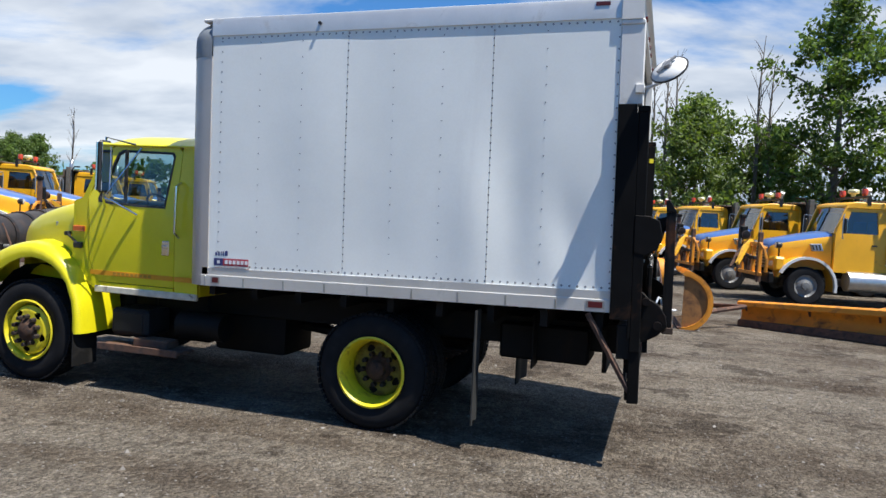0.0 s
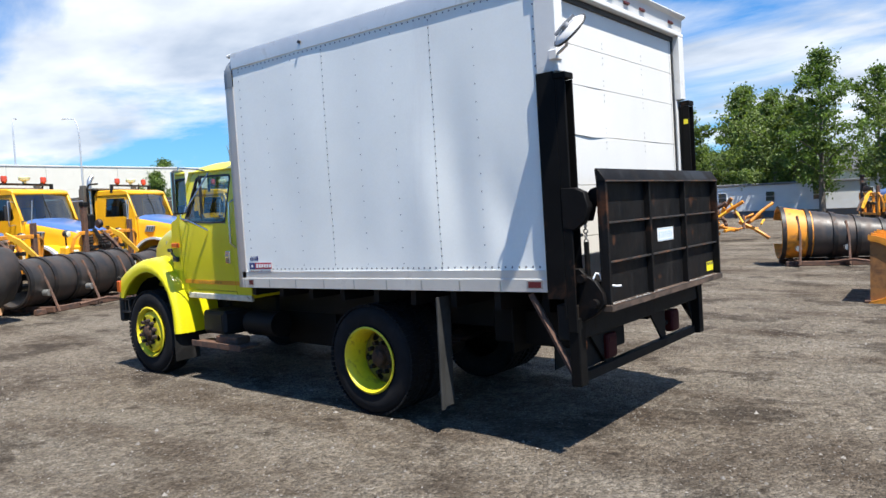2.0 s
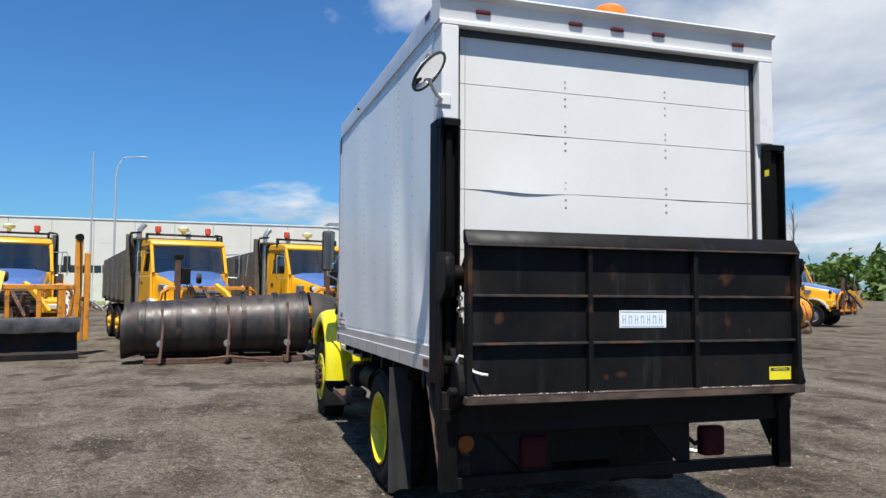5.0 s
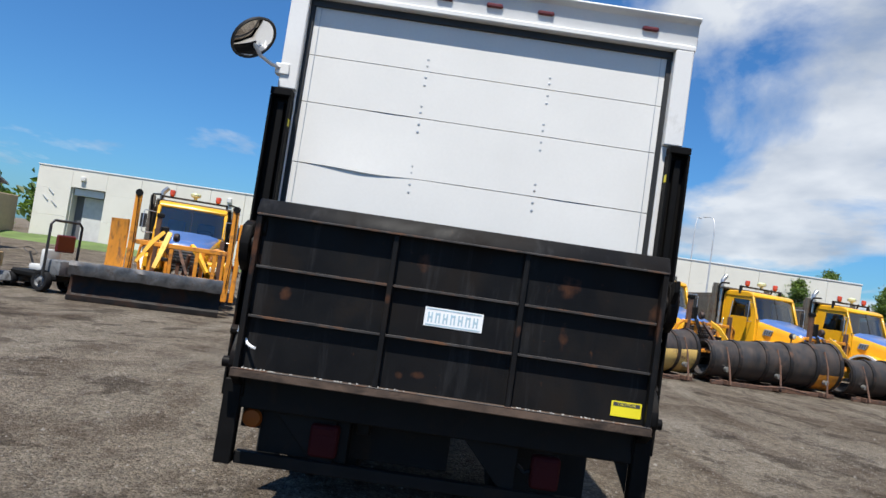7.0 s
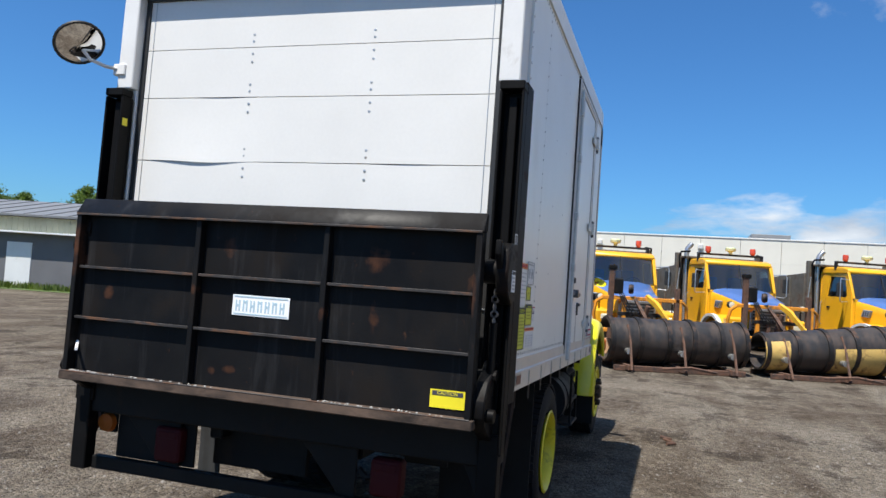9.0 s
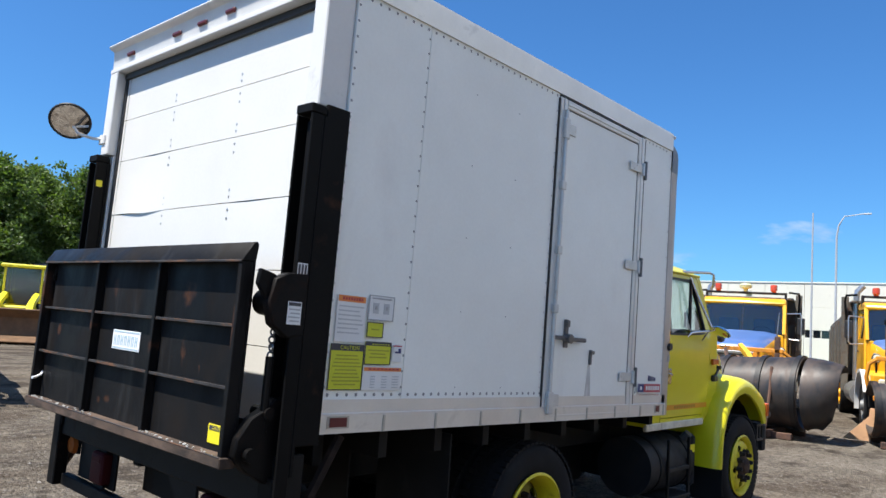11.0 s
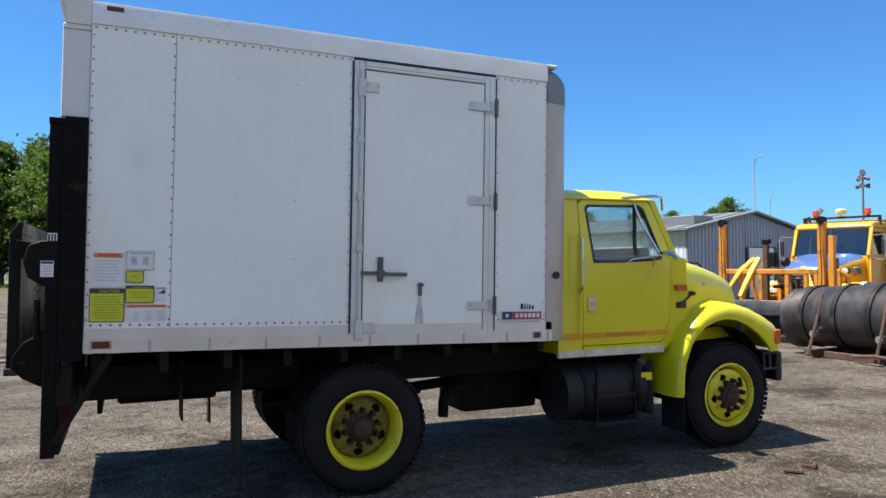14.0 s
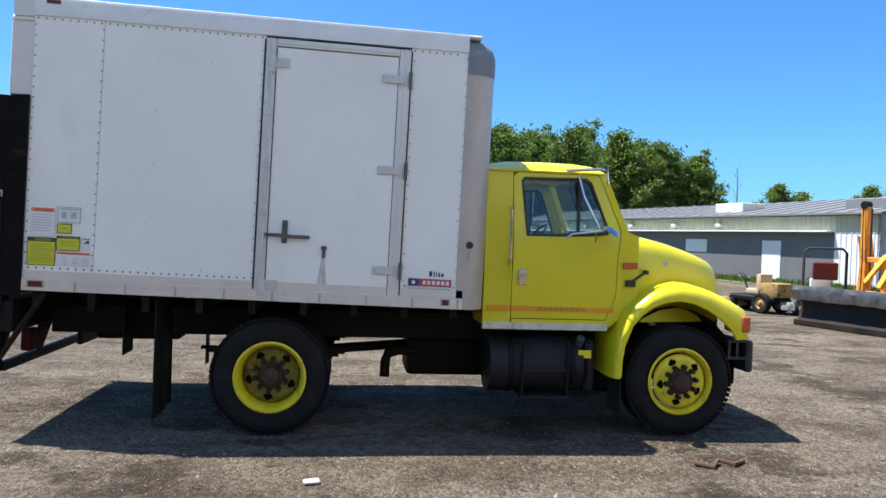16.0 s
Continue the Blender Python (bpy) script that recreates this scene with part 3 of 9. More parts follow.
def side_sheet(side, x0, x1, z0=Z1 - 0.03, z1=Z2 + 0.03, step=0.045):
    bm = B()
    nx, nz = max(2, int((x1 - x0) / step)), max(2, int((z1 - z0) / (step * 1.3)))
    rings = []
    for i in range(nx + 1):
        x = lerp(x0, x1, i / nx)
        rings.append([bm.verts.new((x, side * (HW + dent(x, lerp(z0, z1, j / nz), side)), lerp(z0, z1, j / nz))) for j in range(nz + 1)])
    skin(bm, rings)
    g = bmesh.ops.extrude_face_region(bm, geom=list(bm.faces))
    for v in g["geom"]:
        if isinstance(v, bmesh.types.BMVert):
            v.co.y -= side * 0.03
    return bm


DOOR_X = (-3.095, -1.86)   # outer edges of the side door's frame
L_SEAMS = [-3.60, -2.266, -0.995, 0.0]
for a, b in zip(L_SEAMS, L_SEAMS[1:]):
    part("panel", side_sheet(-1, a + 0.002, b - 0.002), M_BOX, truck, "white riveted side sheet, dented")
part("panel", side_sheet(1, -0.547, -0.002), M_BOX, truck)
part("panel", side_sheet(1, DOOR_X[1] + 0.002, -0.551), M_BOX, truck)
part("panel", side_sheet(1, -3.60, DOOR_X[0] - 0.002), M_BOX, truck)
bm = B()
box(bm, (DOOR_X[0] - 0.03, HW - 0.05, Z1), (DOOR_X[1] + 0.03, HW - 0.03, Z2))
part("backing", bm, M_BOX, truck)


def rivet(bm, p, n, r=0.006, h=0.0045):
    n = Vector(n)
    a = n.orthogonal().normalized()
    b = n.cross(a)
    p = Vector(p)
    ring = [bm.verts.new(p + (a * math.cos(k * math.pi / 3) + b * math.sin(k * math.pi / 3)) * r) for k in range(6)]
    top = bm.verts.new(p + n * h)
    for k in range(6):
        bm.faces.new((ring[k], ring[(k + 1) % 6], top))


def rivets(side):
    bm = B()
    n = (0, side, 0)

    def put(x, z, r=0.0075):
        rivet(bm, (x, side * (HW + dent(x, z, side) + 0.0006), z), n, r, 0.003)

    if side < 0:
        cols = [(-3.11, 0.14), (-2.696, 0.14), (-2.266, 0.06), (-1.847, 0.14), (-1.415, 0.14), (-0.995, 0.06), (-0.562, 0.14), (-0.012, 0.09), (-3.50, 0.09)]
        span = [(-3.5, 0.0)]
    else:
        cols = [(-0.015, 0.085), (-0.54, 0.085), (-0.985, 0.44), (-1.415, 0.44), (DOOR_X[1] + 0.025, 0.1), (DOOR_X[0] - 0.03, 0.12), (-3.585, 0.11)]
        span = [(DOOR_X[1], 0.0), (-3.6, DOOR_X[0])]
    for x, step in cols:
        z = Z1 + 0.06
        while z < Z2 - 0.03:
            put(x, z, 0.0078 if step < 0.1 else (0.0062 if step < 0.3 else 0.0045))
            z += step
    for a, b in span:
        x = a + 0.02
        while x < b:
            put(x, Z1 + 0.022, 0.010)
            x += 0.062
    x = -3.5
    while x < 0:
        put(x, Z2 - 0.022, 0.009)
        x += 0.062
    return bm


for side in (-1, 1):
    ob = part("rivet", rivets(side), M_RIVET, truck)
    ob["kind"] = "stuff"
    # bottom rail with short brackets, top rail
    bm = B()
    prism(bm, [(side * HW, Z0), (side * (HW + 0.018), Z0), (side * (HW + 0.018), Z0 + 0.095), (side * (HW + 0.008), Z0 + 0.1), (side * (HW + 0.008), Z1), (side * (HW - 0.05), Z1), (side * (HW - 0.05), Z0)], "x", -3.66, 0.0)
    part("bottom_rail", bm, M_RAIL, truck, "grey aluminium lower rail")
    bm = B()
    prism(bm, [(side * (HW + 0.012), Z2), (side * (HW + 0.012), Z3 - 0.03), (side * (HW + 0.004), Z3), (side * (HW - 0.1), Z3 + 0.008), (side * (HW - 0.1), Z2)], "x", -3.60, 0.0)
    part("top_rail", bm, M_RAIL, truck, "grey aluminium upper rail")
    for k in range(9):
        x = -0.42 - k * 0.40
        bm = B()
        box(bm, (x - 0.008, side * (HW + 0.016) - 0.004, Z0 - 0.002), (x + 0.008, side * (HW + 0.016) + 0.008, Z0 + 0.085), 0.002)
        part("bracket", bm, M_STEEL, truck)
bm = B()
box(bm, (-3.72, -HW + 0.02, Z3 - 0.02), (0.02, HW - 0.02, Z3 + 0.012), 0.01)
part("roof", bm, M_FRAME_WHITE, truck)
bm = B()
box(bm, (-3.75, -HW + 0.02, Z0 + 0.02), (0.02, HW - 0.02, Z0 + 0.12))
part("floor", bm, M_FRAME, truck)

# rounded front: two corner posts of bare metal, nose sheet, grey moulded corner caps


def corner_post(side, z0, z1, rise=0.0):
    """Quarter-round post from the side sheet to the nose."""
    bm = B()
    R = 0.21
    rings = []
    for k in range(-1, 9):
        a = radians(90 * max(0, k) / 8)
        x, y = -3.66 - R * math.sin(a), HW + 0.008 - R * (1 - math.cos(a))
        if k < 0:
            x = -3.602
        top = z1 - rise * (math.sin(a)) ** 2
        rings.append([bm.verts.new((x, side * y, z0)), bm.verts.new((x, side * y, top)), bm.verts.new((x + 0.02, side * (y - 0.04), top)), bm.verts.new((x + 0.02, side * (y - 0.04), z0))])
    skin(bm, rings, True)
    bm.faces.new(rings[0]), bm.faces.new(rings[-1][::-1])
    return bm


for side in (-1, 1):
    part("corner_post", corner_post(side, Z0, 3.265), M_POST, truck, "bare aluminium rounded corner post")
    # moulded cap rounded on all sides
    bm = B()
    rings = []
    for k in range(-1, 9):
        a = radians(90 * max(0, k) / 8)
        ring = []
        for j in range(8):
            e = radians(90 * max(0, j - 1) / 6)
            R = 0.215
            z = 3.26 if j == 0 else 3.41 + 0.19 * math.sin(e)
            s = 1.0 if j == 0 else math.cos(e)
            ring.append(bm.verts.new(((-3.66 if k >= 0 else -3.60) - (R * math.sin(a)) * lerp(0.35, 1, s), side * (HW + 0.011 - R * (1 - math.cos(a)) - 0.2 * (1 - s)), z)))
        rings.append(ring)
    skin(bm, rings)
    part("corner_cap", bm, M_CAP, truck, "dark grey moulded corner cap", 60)
    bm = B()
    box(bm, (-3.84, side * 1.06 - 0.05, 3.45), (-3.80, side * 1.06 + 0.05, 3.49), 0.008)
    part("marker_lamp", bm, M_RED, truck)
bm = B()
box(bm, (-3.868, -1.02, Z0), (-3.84, 1.02, 3.42), 0.008)
prism(bm, [(-3.868, 3.42), (-3.82, 3.50), (-3.74, 3.57), (-3.62, 3.575), (-3.62, 3.42)], "y", -1.06, 1.06)
part("nose_sheet", bm, M_FRAME_WHITE, truck)

# rear frame: posts, header with hooded top edge, five lamps
RC = -0.012
SHUT = 0.10         # plane of the shutter
for side in (-1, 1):
    y0, y1 = sorted((RC + side * 1.115, RC + side * 1.225))
    bm = box(B(), (0.0, y0, Z0), (0.13, y1, 2.79), 0.006)
    box(bm, (0.0, y0, 2.789), (0.178, y1, 3.395), 0.006)
    part("rear_post", bm, M_FRAME_WHITE, truck)
    y0, y1 = sorted((RC + side * 1.085, RC + side * 1.117))
    part("door_track", box(B(), (0.0, y0, Z0), (SHUT + 0.012, y1, 3.40), 0.003), M_TRIM, truck)
bm = box(B(), (0.0, RC - 1.235, 3.395), (0.178, RC + 1.235, 3.43), 0.006)
prism(bm, [(0.0, 3.43), (0.16, 3.43), (0.168, 3.565), (0.20, 3.578), (0.21, 3.594), (0.20, 3.606), (0.0, 3.616)], "y", RC - 1.24, RC + 1.24, 0.003)
part("header", bm, M_FRAME_WHITE, truck, "white rear header with hooded edge")
# black strip stands in for the dark gap between header and shutter
part("header_seal", box(B(), (0.0, RC - 1.115, 3.352), (SHUT + 0.02, RC + 1.115, 3.396), 0.003), M_TRIM, truck, "black strip in place of the dark gap above the shutter")
for y in (-0.965, -0.326, -0.02, 0.293, 0.933):
    bm = B()
    box(bm, (0.158, y - 0.05, 3.487), (0.182, y + 0.05, 3.515), 0.008)
    part("marker_lamp", bm, M_RED, truck, "dark red marker lamp")
bm = B()
box(bm, (-0.28, -0.06, Z3 + 0.01), (0.02, 0.22, Z3 + 0.05), 0.005)
lathe(bm, [(0.0, 0.145), (0.08, 0.14), (0.118, 0.11), (0.135, 0.04), (0.135, 0.0)], (-0.12, 0.08, Z3 + 0.04), (0, 0, 1), 20)
part("beacon", bm, M_AMBER, truck, "orange roof beacon")

# roll-up door: five slats with rivets and a creased one
SLATS = [1.2, 1.58, 1.975, 2.36, 2.745, 3.045, 3.43]
for k, (z0, z1) in enumerate(zip(SLATS, SLATS[1:])):
    bm = B()
    rings = []
    for i in range(41):
        y = lerp(RC - 1.10, RC + 1.10, i / 40)
        ring = []
        for j in range(9):
            z = lerp(z0 + 0.0015, z1 - 0.003, j / 8)
            x = SHUT
            if k == 3:
                t = (z - z0) / (z1 - z0)
                x += 0.011 * math.exp(-((y + 0.72) / 0.26) ** 2) * (1 - t) ** 2 - 0.004 * math.exp(-((y + 0.55) / 0.2) ** 2) * t
                z -= 0.012 * math.exp(-((y + 0.6) / 0.2) ** 2) * (1 - t)
            if k == 2:
                x -= 0.004 * math.exp(-((y - 0.6) / 0.25) ** 2) * ((z - z0) / (z1 - z0))
            ring.append(bm.verts.new((x, y, z)))
        rings.append(ring)
    skin(bm, rings)
    g = bmesh.ops.extrude_face_region(bm, geom=list(bm.faces))
    for v in g["geom"]:
        if isinstance(v, bmesh.types.BMVert):
            v.co.x -= 0.02
    part("slat", bm, M_ROLL, truck, "white roll-up door slat" + (", creased" if k == 3 else ""))
bm = B()
for y in (-0.372, 0.379):
    for z in SLATS[1:-1]:
        for dz in (-0.09, -0.04, 0.035, 0.075):
            rivet(bm, (SHUT + 0.0005, y, z + dz), (1, 0, 0), 0.009, 0.003)
for y in (RC - 1.05, RC + 1.05):
    box(bm, (SHUT - 0.004, y - 0.002, 1.3), (SHUT + 0.002, y + 0.002, 3.38))
ob = part("rivet", bm, M_STEEL, truck)
ob["kind"] = "stuff"

# side door in its frame
for x0, x1, z0, z1 in ((DOOR_X[0], DOOR_X[0] + 0.10, Z1 - 0.15, Z2 - 0.02), (DOOR_X[1] - 0.085, DOOR_X[1], Z1 - 0.15, Z2 - 0.02),
                       (DOOR_X[0] + 0.10, DOOR_X[1] - 0.085, Z2 - 0.085, Z2 - 0.02), (DOOR_X[0] + 0.10, DOOR_X[1] - 0.085, 1.205, 1.255)):
    bm = B()
    box(bm, (x0, HW - 0.045, z0), (x1, HW + 0.014, z1), 0.006)
    box(bm, (lerp(x0, x1, 0.35) if z1 - z0 > 1 else x0, HW + 0.012, z0 if z1 - z0 > 1 else lerp(z0, z1, 0.35)), (lerp(x0, x1, 0.6) if z1 - z0 > 1 else x1, HW + 0.02, z1 if z1 - z0 > 1 else lerp(z0, z1, 0.6)), 0.003)
    part("door_frame", bm, M_DOORFRAME, truck, "bare aluminium door frame")
bm = B()
box(bm, (DOOR_X[0] + 0.09, HW - 0.03, 1.26), (DOOR_X[1] - 0.09, HW + 0.006, Z2 - 0.09), 0.004)
side_door = part("side_door", bm, M_BOX, truck, "white smooth side door")
for x0, x1, z0, z1 in ((DOOR_X[0] + 0.094, DOOR_X[0] + 0.106, 1.262, Z2 - 0.092), (DOOR_X[1] - 0.096, DOOR_X[1] - 0.084, 1.262, Z2 - 0.092), (DOOR_X[0] + 0.107, DOOR_X[1] - 0.097, Z2 - 0.094, Z2 - 0.084), (DOOR_X[0] + 0.107, DOOR_X[1] - 0.097, 1.253, 1.262)):
    part("door_seal", box(B(), (x0, HW - 0.02, z0), (x1, HW + 0.0085, z1), 0.001), M_SEAL, side_door, "grey weathered rubber seal")
for z in (1.50, 2.37, 3.16):
    bm = B()
    box(bm, (DOOR_X[0] + 0.02, HW + 0.014, z - 0.035), (DOOR_X[0] + 0.24, HW + 0.024, z + 0.035), 0.004)
    rod(bm, (DOOR_X[0] + 0.04, HW + 0.026, z - 0.05), (DOOR_X[0] + 0.04, HW + 0.026, z + 0.05), 0.014)
    for dx in (0.14, 0.18, 0.22):
        rivet(bm, (DOOR_X[0] + dx, HW + 0.024, z + 0.015 * (1 if dx != 0.18 else -1)), (0, 1, 0), 0.009, 0.006)
    part("hinge", bm, M_ZINC, side_door, "zinc strap hinge")
for z, w in ((3.22, 0.16), (1.33, 0.15)):
    bm = B()
    box(bm, (DOOR_X[1] - 0.045 - w, HW + 0.006, z - 0.04), (DOOR_X[1] - 0.085, HW + 0.016, z + 0.04), 0.004)
    box(bm, (DOOR_X[1] - 0.09, HW + 0.014, z - 0.09), (DOOR_X[1] - 0.03, HW + 0.045, z + 0.06), 0.008)
    part("lock_keeper", bm, M_ZINC, side_door)
bm = B()
rod(bm, (DOOR_X[1] - 0.055, HW + 0.03, 1.24), (DOOR_X[1] - 0.055, HW + 0.03, 3.34), 0.013)
for z in (1.95, 2.35, 2.8):
    box(bm, (DOOR_X[1] - 0.08, HW + 0.014, z - 0.03), (DOOR_X[1] - 0.03, HW + 0.046, z + 0.03), 0.005)
part("lock_rod", bm, M_ZINC, side_door, "zinc lock rod")
bm = B()
box(bm, (-2.31, HW + 0.03, 1.735), (-2.10, HW + 0.05, 1.765), 0.006)
box(bm, (-2.10, HW + 0.026, 1.742), (-1.93, HW + 0.04, 1.770), 0.004)
rod(bm, (-2.095, HW + 0.005, 1.753), (-2.095, HW + 0.06, 1.753), 0.032)
box(bm, (-2.118, HW + 0.006, 1.69), (-2.072, HW + 0.02, 1.885), 0.004)
box(bm, (-2.115, HW + 0.02, 1.835), (-2.075, HW + 0.034, 1.88), 0.004)
part("latch_handle", bm, M_STEEL_DARK, side_door, "grey steel latch handle")
bm = B()
box(bm, (-2.448, HW + 0.006, 1.58), (-2.418, HW + 0.02, 1.685), 0.004)
box(bm, (-2.458, HW + 0.018, 1.655), (-2.408, HW + 0.035, 1.68), 0.004)
part("latch_hook", bm, M_STEEL_DARK, side_door)

part("drip_stain", prism(B(), [(-2.445, 1.58), (-2.418, 1.58), (-2.395, 1.40), (-2.388, 1.30), (-2.47, 1.30), (-2.462, 1.42)], "y", HW + 0.0062, HW + 0.0072), M_DRIP, side_door, "grey dirt run below the hook")
# black strips stand in for the dark gaps outside the frame posts
for x0, x1 in ((DOOR_X[0] - 0.012, DOOR_X[0] - 0.001), (DOOR_X[1] + 0.001, DOOR_X[1] + 0.014)):
    part("door_seal", box(B(), (x0, HW - 0.02, Z1 - 0.12), (x1, HW + 0.012, Z2 - 0.03), 0.002), M_TRIM, side_door, "black strip in place of a dark gap")
part("door_seal", box(B(), (DOOR_X[0], HW - 0.02, Z2 - 0.018), (DOOR_X[1], HW + 0.011, Z2 - 0.008), 0.002), M_TRIM, side_door)
for z in (1.50, 2.37, 3.16):
    part("hinge_pin", rod(B(), (DOOR_X[0] - 0.004, HW + 0.022, z - 0.075), (DOOR_X[0] - 0.004, HW + 0.022, z + 0.075), 0.015, seg=10), M_STEEL_DARK, side_door)

# gear at the front corner: filler cap and plate
bm = B()
lathe(bm, [(0.0, 0.03), (0.03, 0.03), (0.034, 0.0)], (-3.70, HW - 0.002, 1.76), (0, 1, 0), 14)
part("filler_cap", bm, M_TRIM, truck)
bm = B()
box(bm, (-3.72, HW - 0.02, 1.63), (-3.685, HW + 0.012, 1.70), 0.005)
part("door_holder", bm, M_STEEL, truck)


# prints and stickers: thin plates lying on the sheets
def plate(name, side, x0, x1, z0, z1, material, lift=0.002, label="", parent=None):
    bm = B()
    y = side * (HW + lift)
    box(bm, (x0, min(y, y + side * 0.0015), z0), (x1, max(y, y + side * 0.0015), z1))
    return part(name, bm, material, parent or truck, label)


for side, x0, x1 in ((-1, -3.535, -3.17), (1, -3.56, -3.168)):
    up, w = 0.012, x1 - x0
    logo = plate("maker_badge", side, x0, x1, 1.372, 1.452, M_WHITE, up, "navy and red maker badge with white border")
    bx = (x0 + 0.006, x0 + 0.10) if side < 0 else (x1 - 0.10, x1 - 0.006)
    plate("print", side, *bx, 1.380, 1.445, M_NAVY, up + 0.002, "", logo)
    rx = (x0 + 0.10, x1 - 0.006) if side < 0 else (x0 + 0.006, x1 - 0.10)
    plate("print", side, *rx, 1.380, 1.445, M_MAROON, up + 0.002, "", logo)
    c = (bx[0] + bx[1]) / 2
    plate("star", side, c - 0.014, c + 0.014, 1.398, 1.426, M_WHITE, up + 0.004, "", logo)
    for k in range(6):
        c = rx[0] + 0.02 + k * 0.041
        plate("print", side, c, c + 0.028, 1.396, 1.430, M_WHITE, up + 0.004, "", logo)
    for k in range(12):
        plate("print", side, x0 + 0.01 + k * w / 12, x0 + 0.026 + k * w / 12, 1.352, 1.360, M_MAROON, 0.003, "", logo)
    c = x0 + 0.01 if side < 0 else x0 + 0.075
    for k, (bw, bh) in enumerate(((0.02, 0.03), (0.014, 0.036), (0.008, 0.042), (0.012, 0.04), (0.026, 0.045))):
        plate("print", side, c, c + bw, 1.468, 1.468 + bh, M_NAVY, 0.003, "", logo)
        c += bw + 0.012

STICK = [(-0.045, -0.235, 1.64, 1.875, M_WHITE, M_ORANGE), (-0.255, -0.435, 1.76, 1.89, M_WHITE, M_GREYINK), (-0.255, -0.37, 1.67, 1.75, M_STICKER_Y, M_INK),
         (-0.03, -0.25, 1.40, 1.63, M_STICKER_Y, M_INK), (-0.255, -0.44, 1.53, 1.65, M_STICKER_Y, M_INK), (-0.45, -0.52, 1.55, 1.64, M_WHITE, M_INK), (-0.255, -0.53, 1.40, 1.52, M_WHITE, M_ORANGE)]


def lettering(words, parent, x, z, size, material, y, turn):
    """Flat letters of the built-in font on an upright face; turn is the heading of the face."""
    cu = bpy.data.curves.new("lettering", "FONT")
    cu.body, cu.size, cu.align_x, cu.align_y, cu.extrude = words, size, "CENTER", "CENTER", 0.0003
    cu.materials.append(material)
    ob = new("lettering", cu)
    ob.parent = parent
    ob.matrix_local = pose(x, y, z, 90, 0, turn)
    return ob


for i, (x1, x0, z0, z1, m, head) in enumerate(STICK):
    st = plate("sticker", 1, x0, x1, z0, z1, m, 0.006, "white notice sticker" if m is M_WHITE else "yellow-green caution sticker")
    hh = min(0.034, (z1 - z0) * 0.18)
    if i in (1, 2, 3, 4):
        edge = M_GREYINK if i == 1 else M_INK
        for ax0, ax1, az0, az1 in ((x0, x0 + 0.005, z0, z1), (x1 - 0.005, x1, z0, z1), (x0 + 0.005, x1 - 0.005, z0, z0 + 0.005), (x0 + 0.005, x1 - 0.005, z1 - 0.005, z1)):
            plate("border", 1, ax0, ax1, az0, az1, edge, 0.0078, "", st)
    if i in (3, 4):
        plate("print", 1, x0 + 0.005, x1 - 0.005, z1 - hh, z1 - 0.005, M_INK, 0.008, "", st)
        if i == 3:
            lettering("CAUTION", st, (x0 + x1) / 2 - 0.012, z1 - hh / 2 - 0.002, 0.028, M_STICKER_Y, HW + 0.0105, 180)
        else:
            for k in range(7):
                plate("print", 1, x0 + 0.02 + k * 0.018, x0 + 0.031 + k * 0.018, z1 - hh + 0.005, z1 - 0.011, M_STICKER_Y, 0.0098, "", st)
    elif head is M_ORANGE:
        plate("print", 1, x0 + 0.005, x1 - 0.005, z1 - hh, z1 - 0.003, M_ORANGE, 0.008, "", st)
        for k in range(8):
            w = (x1 - x0 - 0.05) / 8
            plate("print", 1, x0 + 0.025 + k * w, x0 + 0.025 + (k + 0.62) * w, z1 - hh * 0.75, z1 - hh * 0.3, M_MAROON, 0.0098, "", st)
    if i == 1:
        for cx in (0.055, 0.13):
            plate("print", 1, x0 + cx - 0.02, x0 + cx + 0.02, z0 + 0.035, z1 - 0.04, M_PALEPRINT, 0.008, "", st)
            plate("print", 1, x0 + cx - 0.008, x0 + cx + 0.006, z0 + 0.055, z0 + 0.075, M_GREYINK, 0.0098, "", st)
        plate("print", 1, x0 + 0.02, x1 - 0.02, z1 - 0.02, z1 - 0.013, M_GREYINK, 0.008, "", st)
    elif i == 5:
        plate("print", 1, x0 + 0.008, x1 - 0.02, z0 + 0.045, z1 - 0.02, M_NAVY, 0.008, "", st)
        plate("print", 1, x0 + 0.03, x1 - 0.008, z0 + 0.055, z1 - 0.012, M_WHITE, 0.0098, "", st)
        plate("print", 1, x0 + 0.004, x1 - 0.004, z1 - 0.01, z1 - 0.003, M_MAROON, 0.0098, "", st)
    elif i == 6:
        for k in range(3):
            for r in range(5):
                plate("print", 1, x0 + 0.02 + 0.085 * k, x0 + 0.065 + 0.085 * k - 0.008 * ((r * 3 + k) % 3), z0 + 0.012 + 0.014 * r, z0 + 0.017 + 0.014 * r, M_PALEPRINT, 0.008, "", st)
    else:
        ink = M_PALEPRINT if m is M_WHITE else M_OLIVEPRINT
        rows = int((z1 - z0 - hh - 0.03) / (0.022 if i == 0 else 0.018))
        for r in range(rows):
            zz = z1 - hh - 0.02 - r * (0.022 if i == 0 else 0.018)
            cut = 0.012 + 0.03 * ((r * 7 + i) % 4) / 3
            plate("print", 1, x0 + cut, x1 - 0.014 - (0.0 if i == 0 else cut * 0.6), zz - 0.007, zz, ink, 0.008, "", st)
for side in (-1, 1):
    for x in (-0.11, -3.51):
        w = 0.055 if x > -1 else 0.03
        base = plate("side_reflector", side, x - w - 0.015, x + w + 0.015, 1.215, 1.275, M_STEEL, 0.02)
        plate("lens", side, x - w, x + w, 1.222, 1.268, M_RED, 0.0225, "red reflector", base)
    plate("marker_lamp", side, -0.20, -0.09, 3.545, 3.577, M_RED, 0.014)
bm = B()
